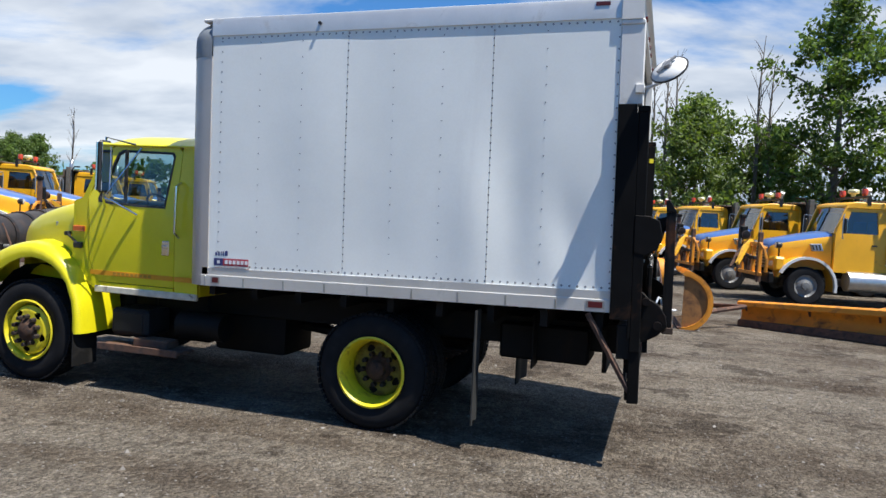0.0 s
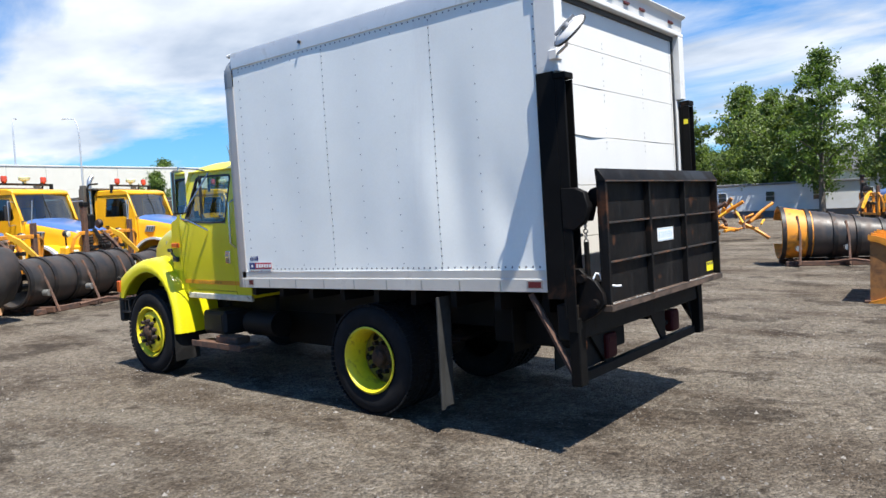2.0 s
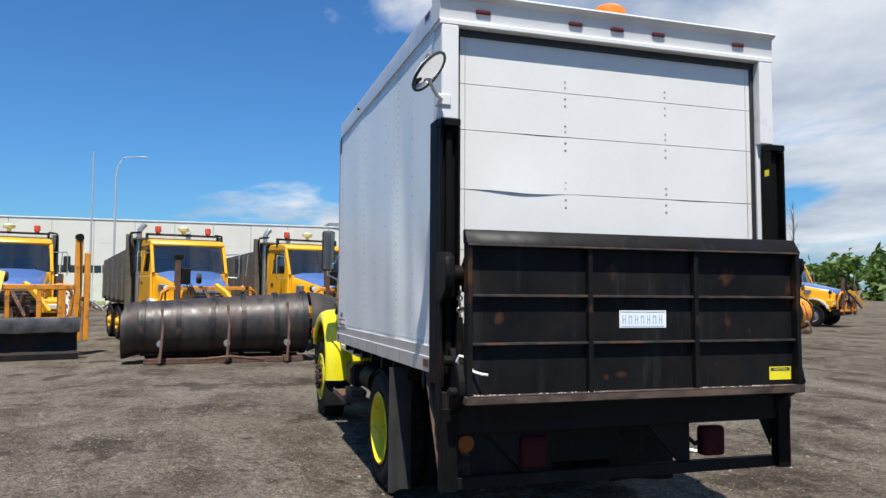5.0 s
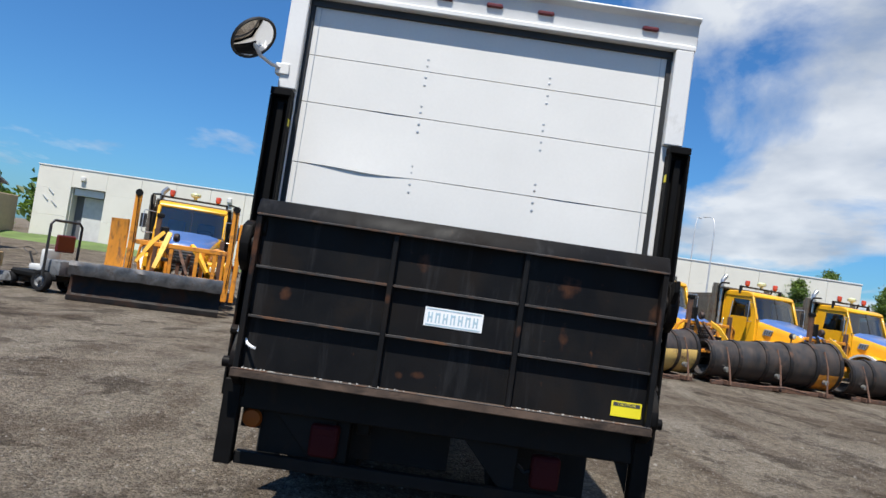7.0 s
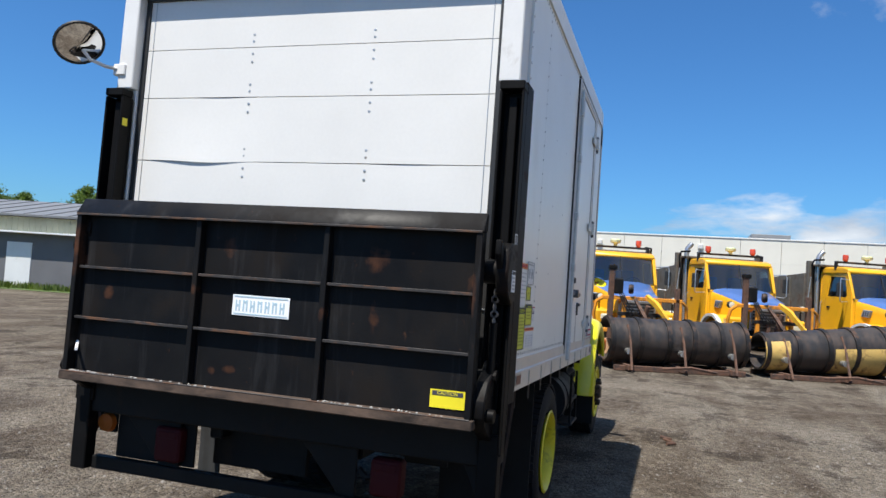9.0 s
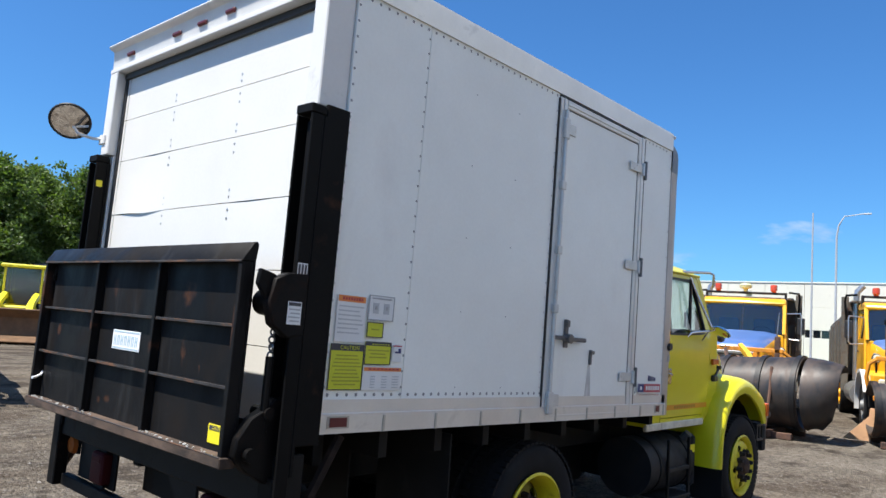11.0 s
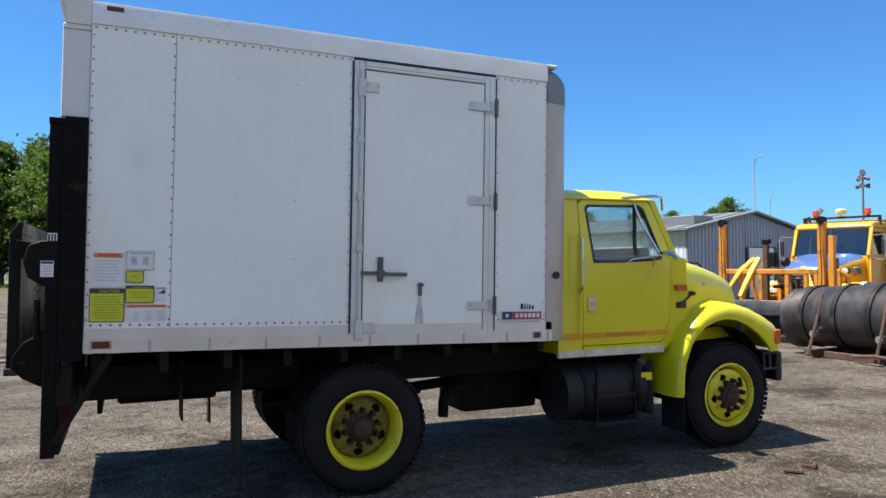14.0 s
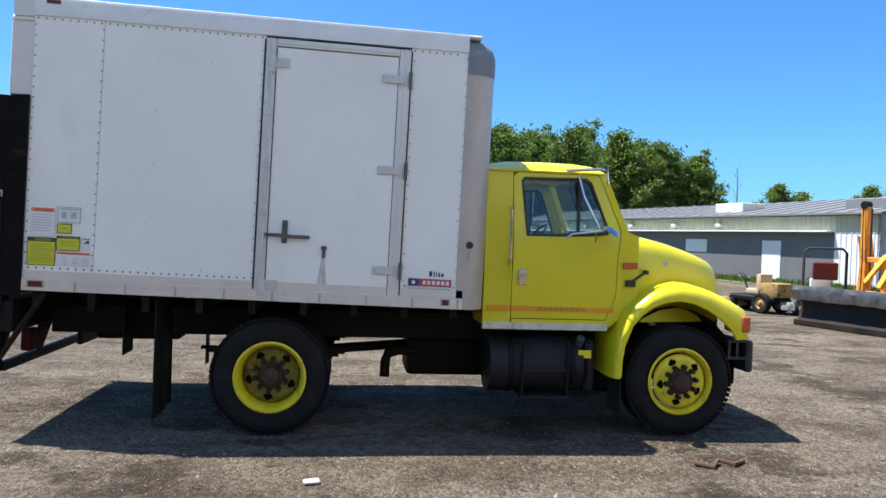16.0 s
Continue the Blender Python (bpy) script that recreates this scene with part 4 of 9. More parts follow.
rod(bm, (-2.53, -HW - 0.010, 3.515), (-2.53, -HW - 0.032, 3.515), 0.014)
part("bolt", bm, M_TRIM, truck)

# convex mirror on an arm at the rear left corner
bm = B()
MC = Vector((0.36, -1.375, 3.02))
tube(bm, [(0.16, -1.22, 2.91), (0.23, -1.28, 2.91), (0.31, -1.33, 2.93), (0.34, -1.37, 2.99)], 0.011)
box(bm, (0.12, -1.265, 2.87), (0.19, -1.18, 2.94), 0.005)
part("mirror_arm", bm, M_FRAME_WHITE, truck, "white tubular mirror arm")
axis = Vector((0.38, 0.66, -0.65)).normalized()
bm = B()
lathe(bm, [(0.0, -0.03), (0.10, -0.022), (0.130, 0.0), (0.135, 0.008), (0.128, 0.012)], MC, axis, 28)
rim = lathe(B(), [(0.128, 0.004), (0.140, 0.0), (0.144, 0.008), (0.140, 0.016), (0.127, 0.014)], MC, axis, 28)
round_mirror = part("round_mirror", bm, M_FRAME_WHITE, truck, "round convex blind-spot mirror")
bm = B()
lathe(bm, [(0.0, 0.032), (0.045, 0.028), (0.09, 0.02), (0.128, 0.010)], MC, axis, 28)
back = B()
ax2 = axis.orthogonal().normalized()
rod(back, MC - axis * 0.03, MC - axis * 0.055, 0.035, 0.03, 12)
tube(back, [MC - axis * 0.045 + ax2 * 0.09, MC - axis * 0.05, MC - axis * 0.045 - ax2 * 0.09], 0.012, 6)
part("clamp", back, M_RIVET, round_mirror, "grey mirror clamp")
part("rim", rim, M_TRIM, round_mirror, "black rubber rim")
part("glass", bm, M_MIRROR, round_mirror, "convex mirror glass", 60)


# tail lift: columns, platform folded up, chains, frame below
lift_l, lift_r = -1.258, 1.252
for side, y in ((-1, lift_l), (1, lift_r)):
    ya, yb = (y, y + 0.125) if side < 0 else (y - 0.125, y)
    col = new("lift_column")
    col.parent = truck
    col["label"] = "black steel lift column, worn"
    # side plate over the box corner, column channel with two flanges, cap
    for name, lo, hi in (("side_plate", (0.002, ya if side < 0 else yb - 0.02, 1.14), (0.145, ya + 0.02 if side < 0 else yb, 2.79)),
                         ("channel", (0.137, ya, 1.0), (0.16, yb, 2.728)),
                         ("flange", (0.16, ya, 0.9), (0.235, ya + 0.014, 2.728)),
                         ("flange", (0.16, yb - 0.014, 0.9), (0.235, yb, 2.728)),
                         ("cap", (0.148, ya, 2.73), (0.24, yb, 2.775))):
        part(name, box(B(), lo, hi, 0.004), M_BLACK, col)
    bm = B()
    box(bm, (0.155, (ya + yb) / 2 - 0.05, 0.50), (0.24, (ya + yb) / 2 + 0.05, 1.0), 0.006)
    part("column_foot", bm, M_BLACK, truck)
    bm = B()
    yi = yb if side < 0 else ya
    box(bm, (0.18, yi - 0.002, 2.55), (0.222, yi + 0.002, 2.595))
    part("sticker", bm, M_YELLOW, col)
    bm = B()
    tube(bm, [(-0.17, y * 0.96, 1.17), (0.18, y * 0.97, 0.57)], 0.026, 6)
    # the brace on the side away from the sun gets the darkened rust
    part("brace", bm, M_RUST_SHADED if side > 0 else M_RUST, truck, "rusty diagonal brace")
    bm = B()
    box(bm, (0.165, ya + 0.045, 0.9), (0.20, ya + 0.085, 2.70), 0.004)
    part("runner", bm, M_BLACK, col)
    # slider beside the platform: roller bracket above, rod loop, hinge arm below
    yo = y + 0.02 if side < 0 else y - 0.15
    bm = B()
    prism(bm, [(0.16, 1.66), (0.25, 1.64), (0.34, 1.70), (0.37, 1.80), (0.345, 1.91), (0.27, 1.945), (0.16, 1.95)], "y", *((y - 0.004, y + 0.055) if side < 0 else (y - 0.055, y + 0.004)), 0.006)
    slider = part("slider", bm, M_GREASE, truck, "black greasy lift slider")
    bm = rod(B(), (0.285, yo - 0.015, 1.80), (0.285, yo + 0.12, 1.80), 0.062, seg=16)
    rod(bm, (0.285, yo + 0.12, 1.80), (0.285, yo + 0.135, 1.80), 0.03, seg=6)
    part("roller", bm, M_GREASE, slider)
    bm = prism(B(), [(0.26, 1.86), (0.33, 1.93), (0.41, 1.95), (0.42, 1.88), (0.36, 1.80), (0.33, 1.70), (0.27, 1.70)], "y", yo + 0.10, yo + 0.13, 0.004)
    part("pawl", bm, M_GREASE, slider)
    bm = prism(B(), [(0.16, 1.02), (0.25, 0.97), (0.36, 1.03), (0.43, 1.10), (0.42, 1.18), (0.36, 1.27), (0.29, 1.31), (0.24, 1.36), (0.16, 1.36)], "y", yo + 0.04, yo + 0.10, 0.006)
    rod(bm, (0.36, yo - 0.005, 1.11), (0.36, yo + 0.135, 1.11), 0.032, seg=14)
    part("hinge_arm", bm, M_GREASE, slider)
    part("pivot", rod(B(), (0.27, yo - 0.01, 1.29), (0.27, yo + 0.115, 1.29), 0.03, seg=10), M_GREASE, slider)
    yc = yo + 0.085
    bm = B()
    for k in range(5):
        lathe(bm, [(0.014, -0.006), (0.021, 0.0), (0.014, 0.006), (0.010, 0.0), (0.014, -0.006)], (0.285, yc, 1.70 - k * 0.036), (1, 0, 0) if k % 2 else (0, 1, 0), 10)
    part("chain", bm, M_STEEL_DARK, slider, "dark steel chain")
    part("lift_rod", rod(B(), (0.285, yc, 1.20), (0.285, yc, 1.55), 0.02, seg=10), M_BLACK, slider)
    if side < 0:
        bent = [(0.33, yo + 0.075, 1.255), (0.345, yo + 0.05, 1.29), (0.36, yo + 0.06, 1.325), (0.375, yo + 0.09, 1.315), (0.385, yo + 0.10, 1.27), (0.42, yo + 0.125, 1.235), (0.465, yo + 0.165, 1.222), (0.49, yo + 0.185, 1.222)]
        part("latch_handle", tube(B(), bent, 0.0085, 8), M_BADGE, slider, "pale bent wire latch handle")
    part("bolt", rod(B(), (0.23, yb if side < 0 else ya, 1.60), (0.23, (yb + 0.02) if side < 0 else ya - 0.02, 1.60), 0.014, seg=8), M_STEEL, col)
st = part("sticker", box(B(), (0.172, lift_r - 0.004, 1.892), (0.230, lift_r + 0.001, 1.997)), M_WHITE, truck, "small sticker with black bars on the lift column")
for k in range(3):
    part("print", box(B(), (0.178 + 0.018 * k, lift_r + 0.001, 1.898), (0.190 + 0.018 * k, lift_r + 0.0016, 1.991)), M_INK, st)
st = part("sticker", box(B(), (0.188, lift_r + 0.002, 1.705), (0.266, lift_r + 0.0055, 1.812)), M_WHITE, truck, "white notice sticker on the lift slider")
part("print", box(B(), (0.192, lift_r + 0.0055, 1.792), (0.262, lift_r + 0.0061, 1.808)), M_INK, st)
for k in range(4):
    part("print", box(B(), (0.196, lift_r + 0.0055, 1.772 - 0.018 * k), (0.258 - 0.008 * (k % 2), lift_r + 0.0061, 1.779 - 0.018 * k)), M_GREYINK, st)

G0, G1 = -1.162, 1.150     # platform's sides
GX0, GX1 = 0.402, 0.462             # plate and front edge of its ribs
ZB, ZT = 1.045, 2.070
platform = new("platform")
platform.parent = truck
platform["label"] = "black ribbed lift platform, folded up, rusting"
bm = B()
box(bm, (GX0 - 0.012, G0, ZB + 0.03), (GX0, G1, 1.985))
part("deck", bm, M_PLATFORM, platform)
bm = B()
prism(bm, [(GX0 - 0.012, 1.985), (GX1 - 0.0, 1.975), (GX1 + 0.004, 1.985), (GX1 - 0.05, ZT), (GX1 - 0.07, ZT + 0.004), (GX0 - 0.02, ZT - 0.01)], "y", G0 - 0.005, G1 + 0.005, 0.004)
part("edge_ramp", bm, M_PLATFORM, platform, "black bevelled tip of the platform")
bm = B()
box(bm, (GX0 - 0.012, G0 - 0.01, ZB), (GX1 + 0.012, G1 + 0.01, ZB + 0.05), 0.005)
part("sill", bm, M_LIPRUST, platform, "brown rusty bottom edge channel")
bm = B()
box(bm, (GX1 + 0.006, G0, ZB + 0.046), (GX1 + 0.0135, G1, ZB + 0.0535), 0.003)
part("worn_face", bm, M_EDGEWEAR, platform, "scuffed upper lip")
rng = random.Random(31)
bm = B()
for k in range(85):
    y = rng.choice((rng.uniform(G0 + 0.04, -0.2), rng.uniform(0.36, G1 - 0.05), rng.uniform(G0 + 0.04, G0 + 0.25)))
    x, r = GX1 - abs(rng.gauss(0, 0.014)), rng.uniform(0.002, 0.0055)
    box(bm, (x - r, y - r, ZB + 0.049), (x + r, y + r * rng.uniform(0.8, 1.8), ZB + 0.049 + r * 1.6), r * 0.4)
part("grit", bm, M_GRIT, platform, "pale grit lying on the bottom edge")["kind"] = "stuff"
bm = B()
box(bm, (GX1 - 0.001, G0, 1.972), (GX1 + 0.006, G1, 1.984), 0.002)
part("worn_face", bm, M_EDGEWEAR, platform, "rusty lower edge of the tip")
for y in (G0, -0.394, 0.345, G1 - 0.03):
    bm = B()
    box(bm, (GX0, y, ZB + 0.05), (GX1 - (0.0 if y in (G0, G1 - 0.03) else 0.012), y + 0.03, 1.98), 0.003)
    part("upright", bm, M_PLATFORM, platform)
for z in (1.395, 1.68):
    for ya, yb in ((G0 + 0.03, -0.394), (-0.364, 0.345), (0.375, G1 - 0.03)):
        bm = B()
        box(bm, (GX0, ya, z - 0.006), (GX1 - 0.02, yb, z + 0.006), 0.002)
        rib = part("rib", bm, M_PLATFORM, platform)
        bm = B()
        box(bm, (GX1 - 0.022, ya + 0.002, z - 0.007), (GX1 - 0.0185, yb - 0.002, z + 0.008), 0.0015)
        part("worn_face", bm, M_EDGEWEAR, rib, "bright scuffed edge")
badge = part("maker_badge", box(B(), (GX0 + 0.001, -0.165, 1.483), (GX0 + 0.004, 0.163, 1.592)), M_BADGE, platform, "white badge with pale blue lettering bars")
for z0, z1 in ((1.489, 1.495), (1.580, 1.586)):
    part("print", box(B(), (GX0 + 0.005, -0.155, z0), (GX0 + 0.0055, 0.153, z1)), M_BLUEINK, badge)
for k in range(7):
    y = -0.146 + k * 0.0425
    for dy, w in ((0.0, 0.008), (0.019, 0.008)):
        part("print", box(B(), (GX0 + 0.005, y + dy, 1.506), (GX0 + 0.0055, y + dy + w, 1.564)), M_BLUEINK, badge)
    part("print", box(B(), (GX0 + 0.005, y + 0.008, 1.53 + 0.02 * (k % 2)), (GX0 + 0.0055, y + 0.019, 1.541 + 0.02 * (k % 2))), M_BLUEINK, badge)
cst = part("sticker", box(B(), (GX0 + 0.001, 0.935, 1.128), (GX0 + 0.004, 1.105, 1.215)), M_YELLOW, platform, "yellow caution sticker")
part("print", box(B(), (GX0 + 0.005, 0.945, 1.188), (GX0 + 0.0055, 1.095, 1.209)), M_INK, cst)
lettering("CAUTION", cst, GX0 + 0.006, 1.1985, 0.022, M_YELLOW, 1.02, 90)
# under-run frame with lamps, their lens colours darkened for the shade below the lift
UX = 0.16
bm = B()
box(bm, (UX - 0.03, -1.14, 0.50), (UX + 0.03, 1.14, 0.575), 0.005)
part("underrun_bar", bm, M_FRAME, truck)
bm = B()
box(bm, (UX - 0.1, lift_l + 0.02, 0.835), (UX + 0.06, lift_r - 0.02, 1.10), 0.008)
part("lift_crossbeam", bm, M_FRAME, truck)
part("lamp_plate", box(B(), (UX - 0.05, -1.025, 0.575), (UX - 0.03, -0.50, 0.84), 0.004), M_FRAME, truck)
part("lamp_plate", box(B(), (UX - 0.03, -1.135, 0.715), (UX - 0.005, -1.02, 0.84), 0.004), M_FRAME, truck)
part("support_plate", box(B(), (-0.10, -0.50, 0.57), (-0.06, 0.10, 0.98), 0.004), M_FRAME, truck)
# two gussets between beam and bar, and a strut at the far foot
for ya, yb, yc in ((0.16, 0.40, 0.49), (-0.95, -0.70, -0.58)):
    bm = prism(B(), [(ya, 0.84), (yc, 0.84), (yc, 0.57), (yb, 0.57)], "x", UX - 0.02, UX + 0.0, 0.003)
    part("gusset", bm, M_FRAME, truck)
part("gusset", prism(B(), [(1.05, 0.84), (1.14, 0.84), (1.14, 0.64)], "x", UX - 0.02, UX + 0.0, 0.003), M_FRAME, truck)
for y in (-0.64, 0.662):
    bm = box(B(), (UX - 0.06, y - 0.085, 0.60), (UX + 0.035, y + 0.085, 0.80), 0.03, seg=3)
    lamp = part("tail_lamp", bm, M_TAIL_SHADED, truck, "red tail lamp, coloured dark for shade")
    part("lens_rib", box(B(), (UX + 0.033, y - 0.06, 0.735), (UX + 0.039, y + 0.06, 0.775), 0.003), M_TAIL_SHADED, lamp)
    part("lamp_bracket", tube(B(), [(UX - 0.02, y - 0.07, 0.70), (UX - 0.02, y - 0.12, 0.68), (UX - 0.02, y - 0.165, 0.72)], 0.016, 6), M_FRAME, lamp)
bm = B()
lathe(bm, [(0.0, 0.02), (0.05, 0.015), (0.06, -0.01), (0.0, -0.04)], (UX + 0.005, -1.075, 0.772), (1, 0, 0), 18)
part("turn_lamp", bm, M_AMBER_SHADED, truck, "round orange turn lamp")

# the box and its lift sit nose-down on the chassis by a little over a degree
rake = Matrix.Translation((-1.8, 0, 1.195)) @ Matrix.Rotation(radians(-1.25), 4, "Y") @ Matrix.Translation((1.8, 0, -1.195))
for ob in truck.children:
    ob.matrix_basis = rake @ ob.matrix_basis

# mud flaps; the left one is paled and cut narrow to its sunlit strip
for side in (-1, 1):
    bm = B()
    rings = []
    for j in range(9):
        z = lerp(1.15, 0.215 if side < 0 else 0.16, j / 8)
        row = []
        for i in range(9):
            y = side * lerp(1.09 if side < 0 else 0.58, 1.262 if side < 0 else 1.17, i / 8)
            row.append(bm.verts.new((-1.06 + 0.012 * math.sin(i * 1.1) * (j / 8), y, z + 0.012 * math.sin(i * 0.7) * (j / 8))))
        rings.append(row)
    skin(bm, rings)
    g = bmesh.ops.extrude_face_region(bm, geom=list(bm.faces))
    for v in g["geom"]:
        if isinstance(v, bmesh.types.BMVert):
            v.co.x += 0.012
    part("mud_flap", bm, M_FLAP_SUNLIT if side < 0 else M_RUBBER, truck, "hanging dusty rubber mud flap, the sunlit left one paler")
    bm = B()
    box(bm, (-0.675, side * 0.6 - 0.14, 0.62), (-0.66, side * 0.6 + 0.14, 1.1), 0.004)
    part("flap_bracket", bm, M_RUBBER, truck)

# chassis
for side in (-1, 1):
    bm = B()
    box(bm, (-6.3, side * 0.43 - 0.04, 0.78), (0.05, side * 0.43 + 0.04, 1.04), 0.008)
    part("frame_rail", bm, M_FRAME, truck)
    bm = B()
    for k in range(6):
        box(bm, (-2.01 - 0.70 + 0.06 * k, side * 0.53 - 0.04, 0.66 - 0.028 * k), (-2.01 + 0.70 - 0.06 * k, side * 0.53 + 0.04, 0.685 - 0.028 * k), 0.003)
    part("leaf_spring", bm, M_RUST_SHADED, truck)
for k in range(9):
    x = -3.6 + k * 0.44
    part("cross_member", box(B(), (x - 0.03, -1.15, 1.06), (x + 0.03, 1.15, Z0 + 0.03)), M_FRAME, truck)
bm = B()
rod(bm, (-2.01, -1.0, 0.51), (-2.01, 1.0, 0.51), 0.075, seg=14)
lathe(bm, [(0.0, -0.2), (0.12, -0.17), (0.2, 0.0), (0.12, 0.17), (0.0, 0.2)], (-2.01, 0, 0.51), (1, 0, 0), 18)
part("rear_axle", bm, M_FRAME, truck)
bm = B()
rod(bm, (-2.1, 0, 0.56), (-5.2, 0, 0.82), 0.05, seg=12)
part("drive_shaft", bm, M_FRAME, truck)
bm = B()
tube(bm, [(-3.5, 0.20, 0.60), (-3.2, 0.24, 0.63), (-3.08, 0.28, 0.60), (-3.055, 0.28, 0.52), (-3.05, 0.28, 0.37)], 0.05, 12)
part("exhaust_pipe", bm, M_RUST_SHADED, truck)
part("muffler", box(B(), (-4.1, -0.35, 0.375), (-3.27, 0.24, 0.82), 0.05, seg=2), M_FRAME, truck)
part("gearbox", box(B(), (-4.75, -0.5, 0.45), (-4.05, 0.5, 0.98), 0.05), M_FRAME, truck)
bm = B()
box(bm, (-6.1, -0.55, 0.42), (-5.0, 0.55, 1.0), 0.06)
rod(bm, (-5.77, -0.95, 0.49), (-5.77, 0.95, 0.49), 0.07)
part("engine", bm, M_FRAME, truck)
bm = B()
box(bm, (-1.0, -0.55, 0.66), (-0.2, 0.02, 0.98), 0.02)
part("lift_power_pack", bm, M_FRAME, truck)


# wheels
def tyre_bm(y0, y1):
    """Tyre with shoulder blocks; the axle runs along y."""
    bm = B()
    w = y1 - y0
    prof = [(0.295, 0.02), (0.33, 0.0), (0.42, -0.012), (0.47, 0.0), (0.495, 0.02), (0.51, 0.05), (0.512, w / 2), (0.51, w - 0.05), (0.495, w - 0.02), (0.47, w), (0.42, w + 0.012), (0.33, w), (0.295, w - 0.02)]
    lathe(bm, prof, (0, y0, 0), (0, 1, 0), 48)
    return bm


def tread_bm(y0, y1):
    """Shoulder and centre blocks of the tread."""
    bm = B()
    w = y1 - y0
    for k in range(64):
        a = 2 * math.pi * k / 64
        for yy, ww in ((y0 + 0.005, 0.055), (y1 - 0.06, 0.055), (y0 + w / 2 - 0.035, 0.07)):
            t = bmesh.new()
            box(t, (-0.019, yy, 0.5), (0.019, yy + ww, 0.518), 0.0)
            merge(bm, t, Matrix.Rotation(a + (0.5 if ww > 0.06 else 0) * 2 * math.pi / 64, 4, "Y"))
    return bm


def add_tyre(parent, lo, hi, out):
    ty = part("tyre", tyre_bm(lo, hi), M_TYRE, parent)
    tr = part("tread", tread_bm(lo, hi), M_TYRE, ty)
    tr["kind"] = "stuff"


def rim_bm(out):
    """Painted disc wheel: outer lip, well, disc with hand holes; out is +1 or -1 along y."""
    bm = B()
    prof = [(0.305, 0.0), (0.315, 0.012), (0.298, 0.02), (0.285, 0.005), (0.272, -0.02), (0.262, -0.06), (0.255, -0.14), (0.25, -0.20)]
    lathe(bm, [(r, h * out) for r, h in prof], (0, 0, 0), (0, 1, 0), 40)
    return bm


def disc_bm(out, dish):
    bm = B()
    d, seg = dish, 90
    rs = [0.252, 0.240, 0.228, 0.216, 0.204, 0.192, 0.180, 0.168, 0.156, 0.13, 0.0]
    hs = [d - 0.02, d - 0.004, d + 0.004, d + 0.008] + [d + 0.012] * 7
    rings = []
    for r, h in zip(rs, hs):
        rings.append([[max(r, 0.001), 2 * math.pi * i / seg, h] for i in range(seg)])

    def hole(r, a):
        step = 2 * math.pi / 5
        q = (a + step / 2) % step - step / 2
        return q * r / 0.042, (r - 0.198) / 0.030

    verts = []
    for ring in rings:
        row = []
        for r, a, h in ring:
            u, w = hole(r, a)
            k = math.hypot(u, w)
            if 0.72 < k < 1.32:
                step = 2 * math.pi / 5
                q = (a + step / 2) % step - step / 2
                r2 = 0.198 + 0.030 * w / k
                a = a - q + 0.042 * (u / k) / r2
                r = r2
            row.append(bm.verts.new((r * math.cos(a), h * out, r * math.sin(a))))
        verts.append(row)
    for q in range(len(rings) - 1):
        for i in range(seg):
            j = (i + 1) % seg
            am = 2 * math.pi * (i + 0.5) / seg
            u, w = hole((rs[q] + rs[q + 1]) / 2, am)
            if math.hypot(u, w) < 0.95:
                continue
            bm.faces.new((verts[q][i], verts[q][j], verts[q + 1][j], verts[q + 1][i]))
    return bm


def hub_bm(out, dish, reach):
    bm = B()
    h0 = dish + 0.012
    lathe(bm, [(0.122, h0 * out), (0.12, (h0 + 0.01) * out), (0.112, (h0 + 0.016) * out), (0.085, (h0 + 0.03) * out), (0.075, (h0 + reach) * out), (0.05, (h0 + reach + 0.012) * out), (0.0, (h0 + reach + 0.014) * out)], (0, 0, 0), (0, 1, 0), 20)
    return bm


def nut_mesh(out, dish):
    h0 = dish + 0.012
    return to_mesh("wheel_nut", rod(B(), (0, h0 * out, 0), (0, (h0 + 0.055) * out, 0), 0.026, 0.02, 6), M_HUBDARK)


def wheel(name, x, y_face, out, dish, reach, dual, hub_m, turn=0.0):
    w = new(name)
    w.parent = truck
    w.matrix_local = pose(x, y_face, 0.51, 0, turn, 0)
    w["label"] = "black truck tyre on a lime yellow disc wheel" + (", paired" if dual else "")
    lo, hi = sorted((0.0, -out * 0.26))
    add_tyre(w, lo, hi, out)
    if dual:
        lo, hi = sorted((-out * 0.31, -out * 0.57))
        add_tyre(w, lo, hi, out)
        bm = B()
        lathe(bm, [(0.30, -out * 0.32), (0.28, -out * 0.45), (0.28, -out * 0.2), (0.0, -out * 0.2)], (0, 0, 0), (0, 1, 0), 24)
        part("inner_rim", bm, M_FRAME, w)
    part("rim", rim_bm(out), M_LIME_WORN, w, "lime yellow painted rim, chipped")
    # paired wheels: recess shade is put into the disc colour along with dirt
    part("disc", disc_bm(out, dish), M_DISC_DIRTY_SHADED if dual else M_LIME_WORN, w, "yellow wheel disc with hand holes" + (", brown with dirt and painted shade" if dual else ""))
    bm = B()
    lathe(bm, [(0.245, out * (min(dish, 0) - 0.05)), (0.0, out * (min(dish, 0) - 0.05))], (0, 0, 0), (0, 1, 0), 24)
    part("brake_drum", bm, M_FRAME, w)
    hub = part("hub", hub_bm(out, dish, reach), hub_m, w, "rusty hub with ten wheel nuts")
    nut = nut_mesh(out, dish)
    for k in range(10):
        a = 2 * math.pi * k / 10
        o = new("wheel_nut", nut)
        o.parent = hub
        o.location = (0.142 * math.cos(a), 0, 0.142 * math.sin(a))
    return w


wheel("wheel", -2.01, 1.125, 1, -0.125, 0.07, True, M_HUB, 12)
wheel("wheel", -2.0, -1.12, -1, -0.185, 0.07, True, M_HUB, 30)
wheel("wheel", -5.77, 1.10, 1, 0.0, 0.05, False, M_HUB, 8)
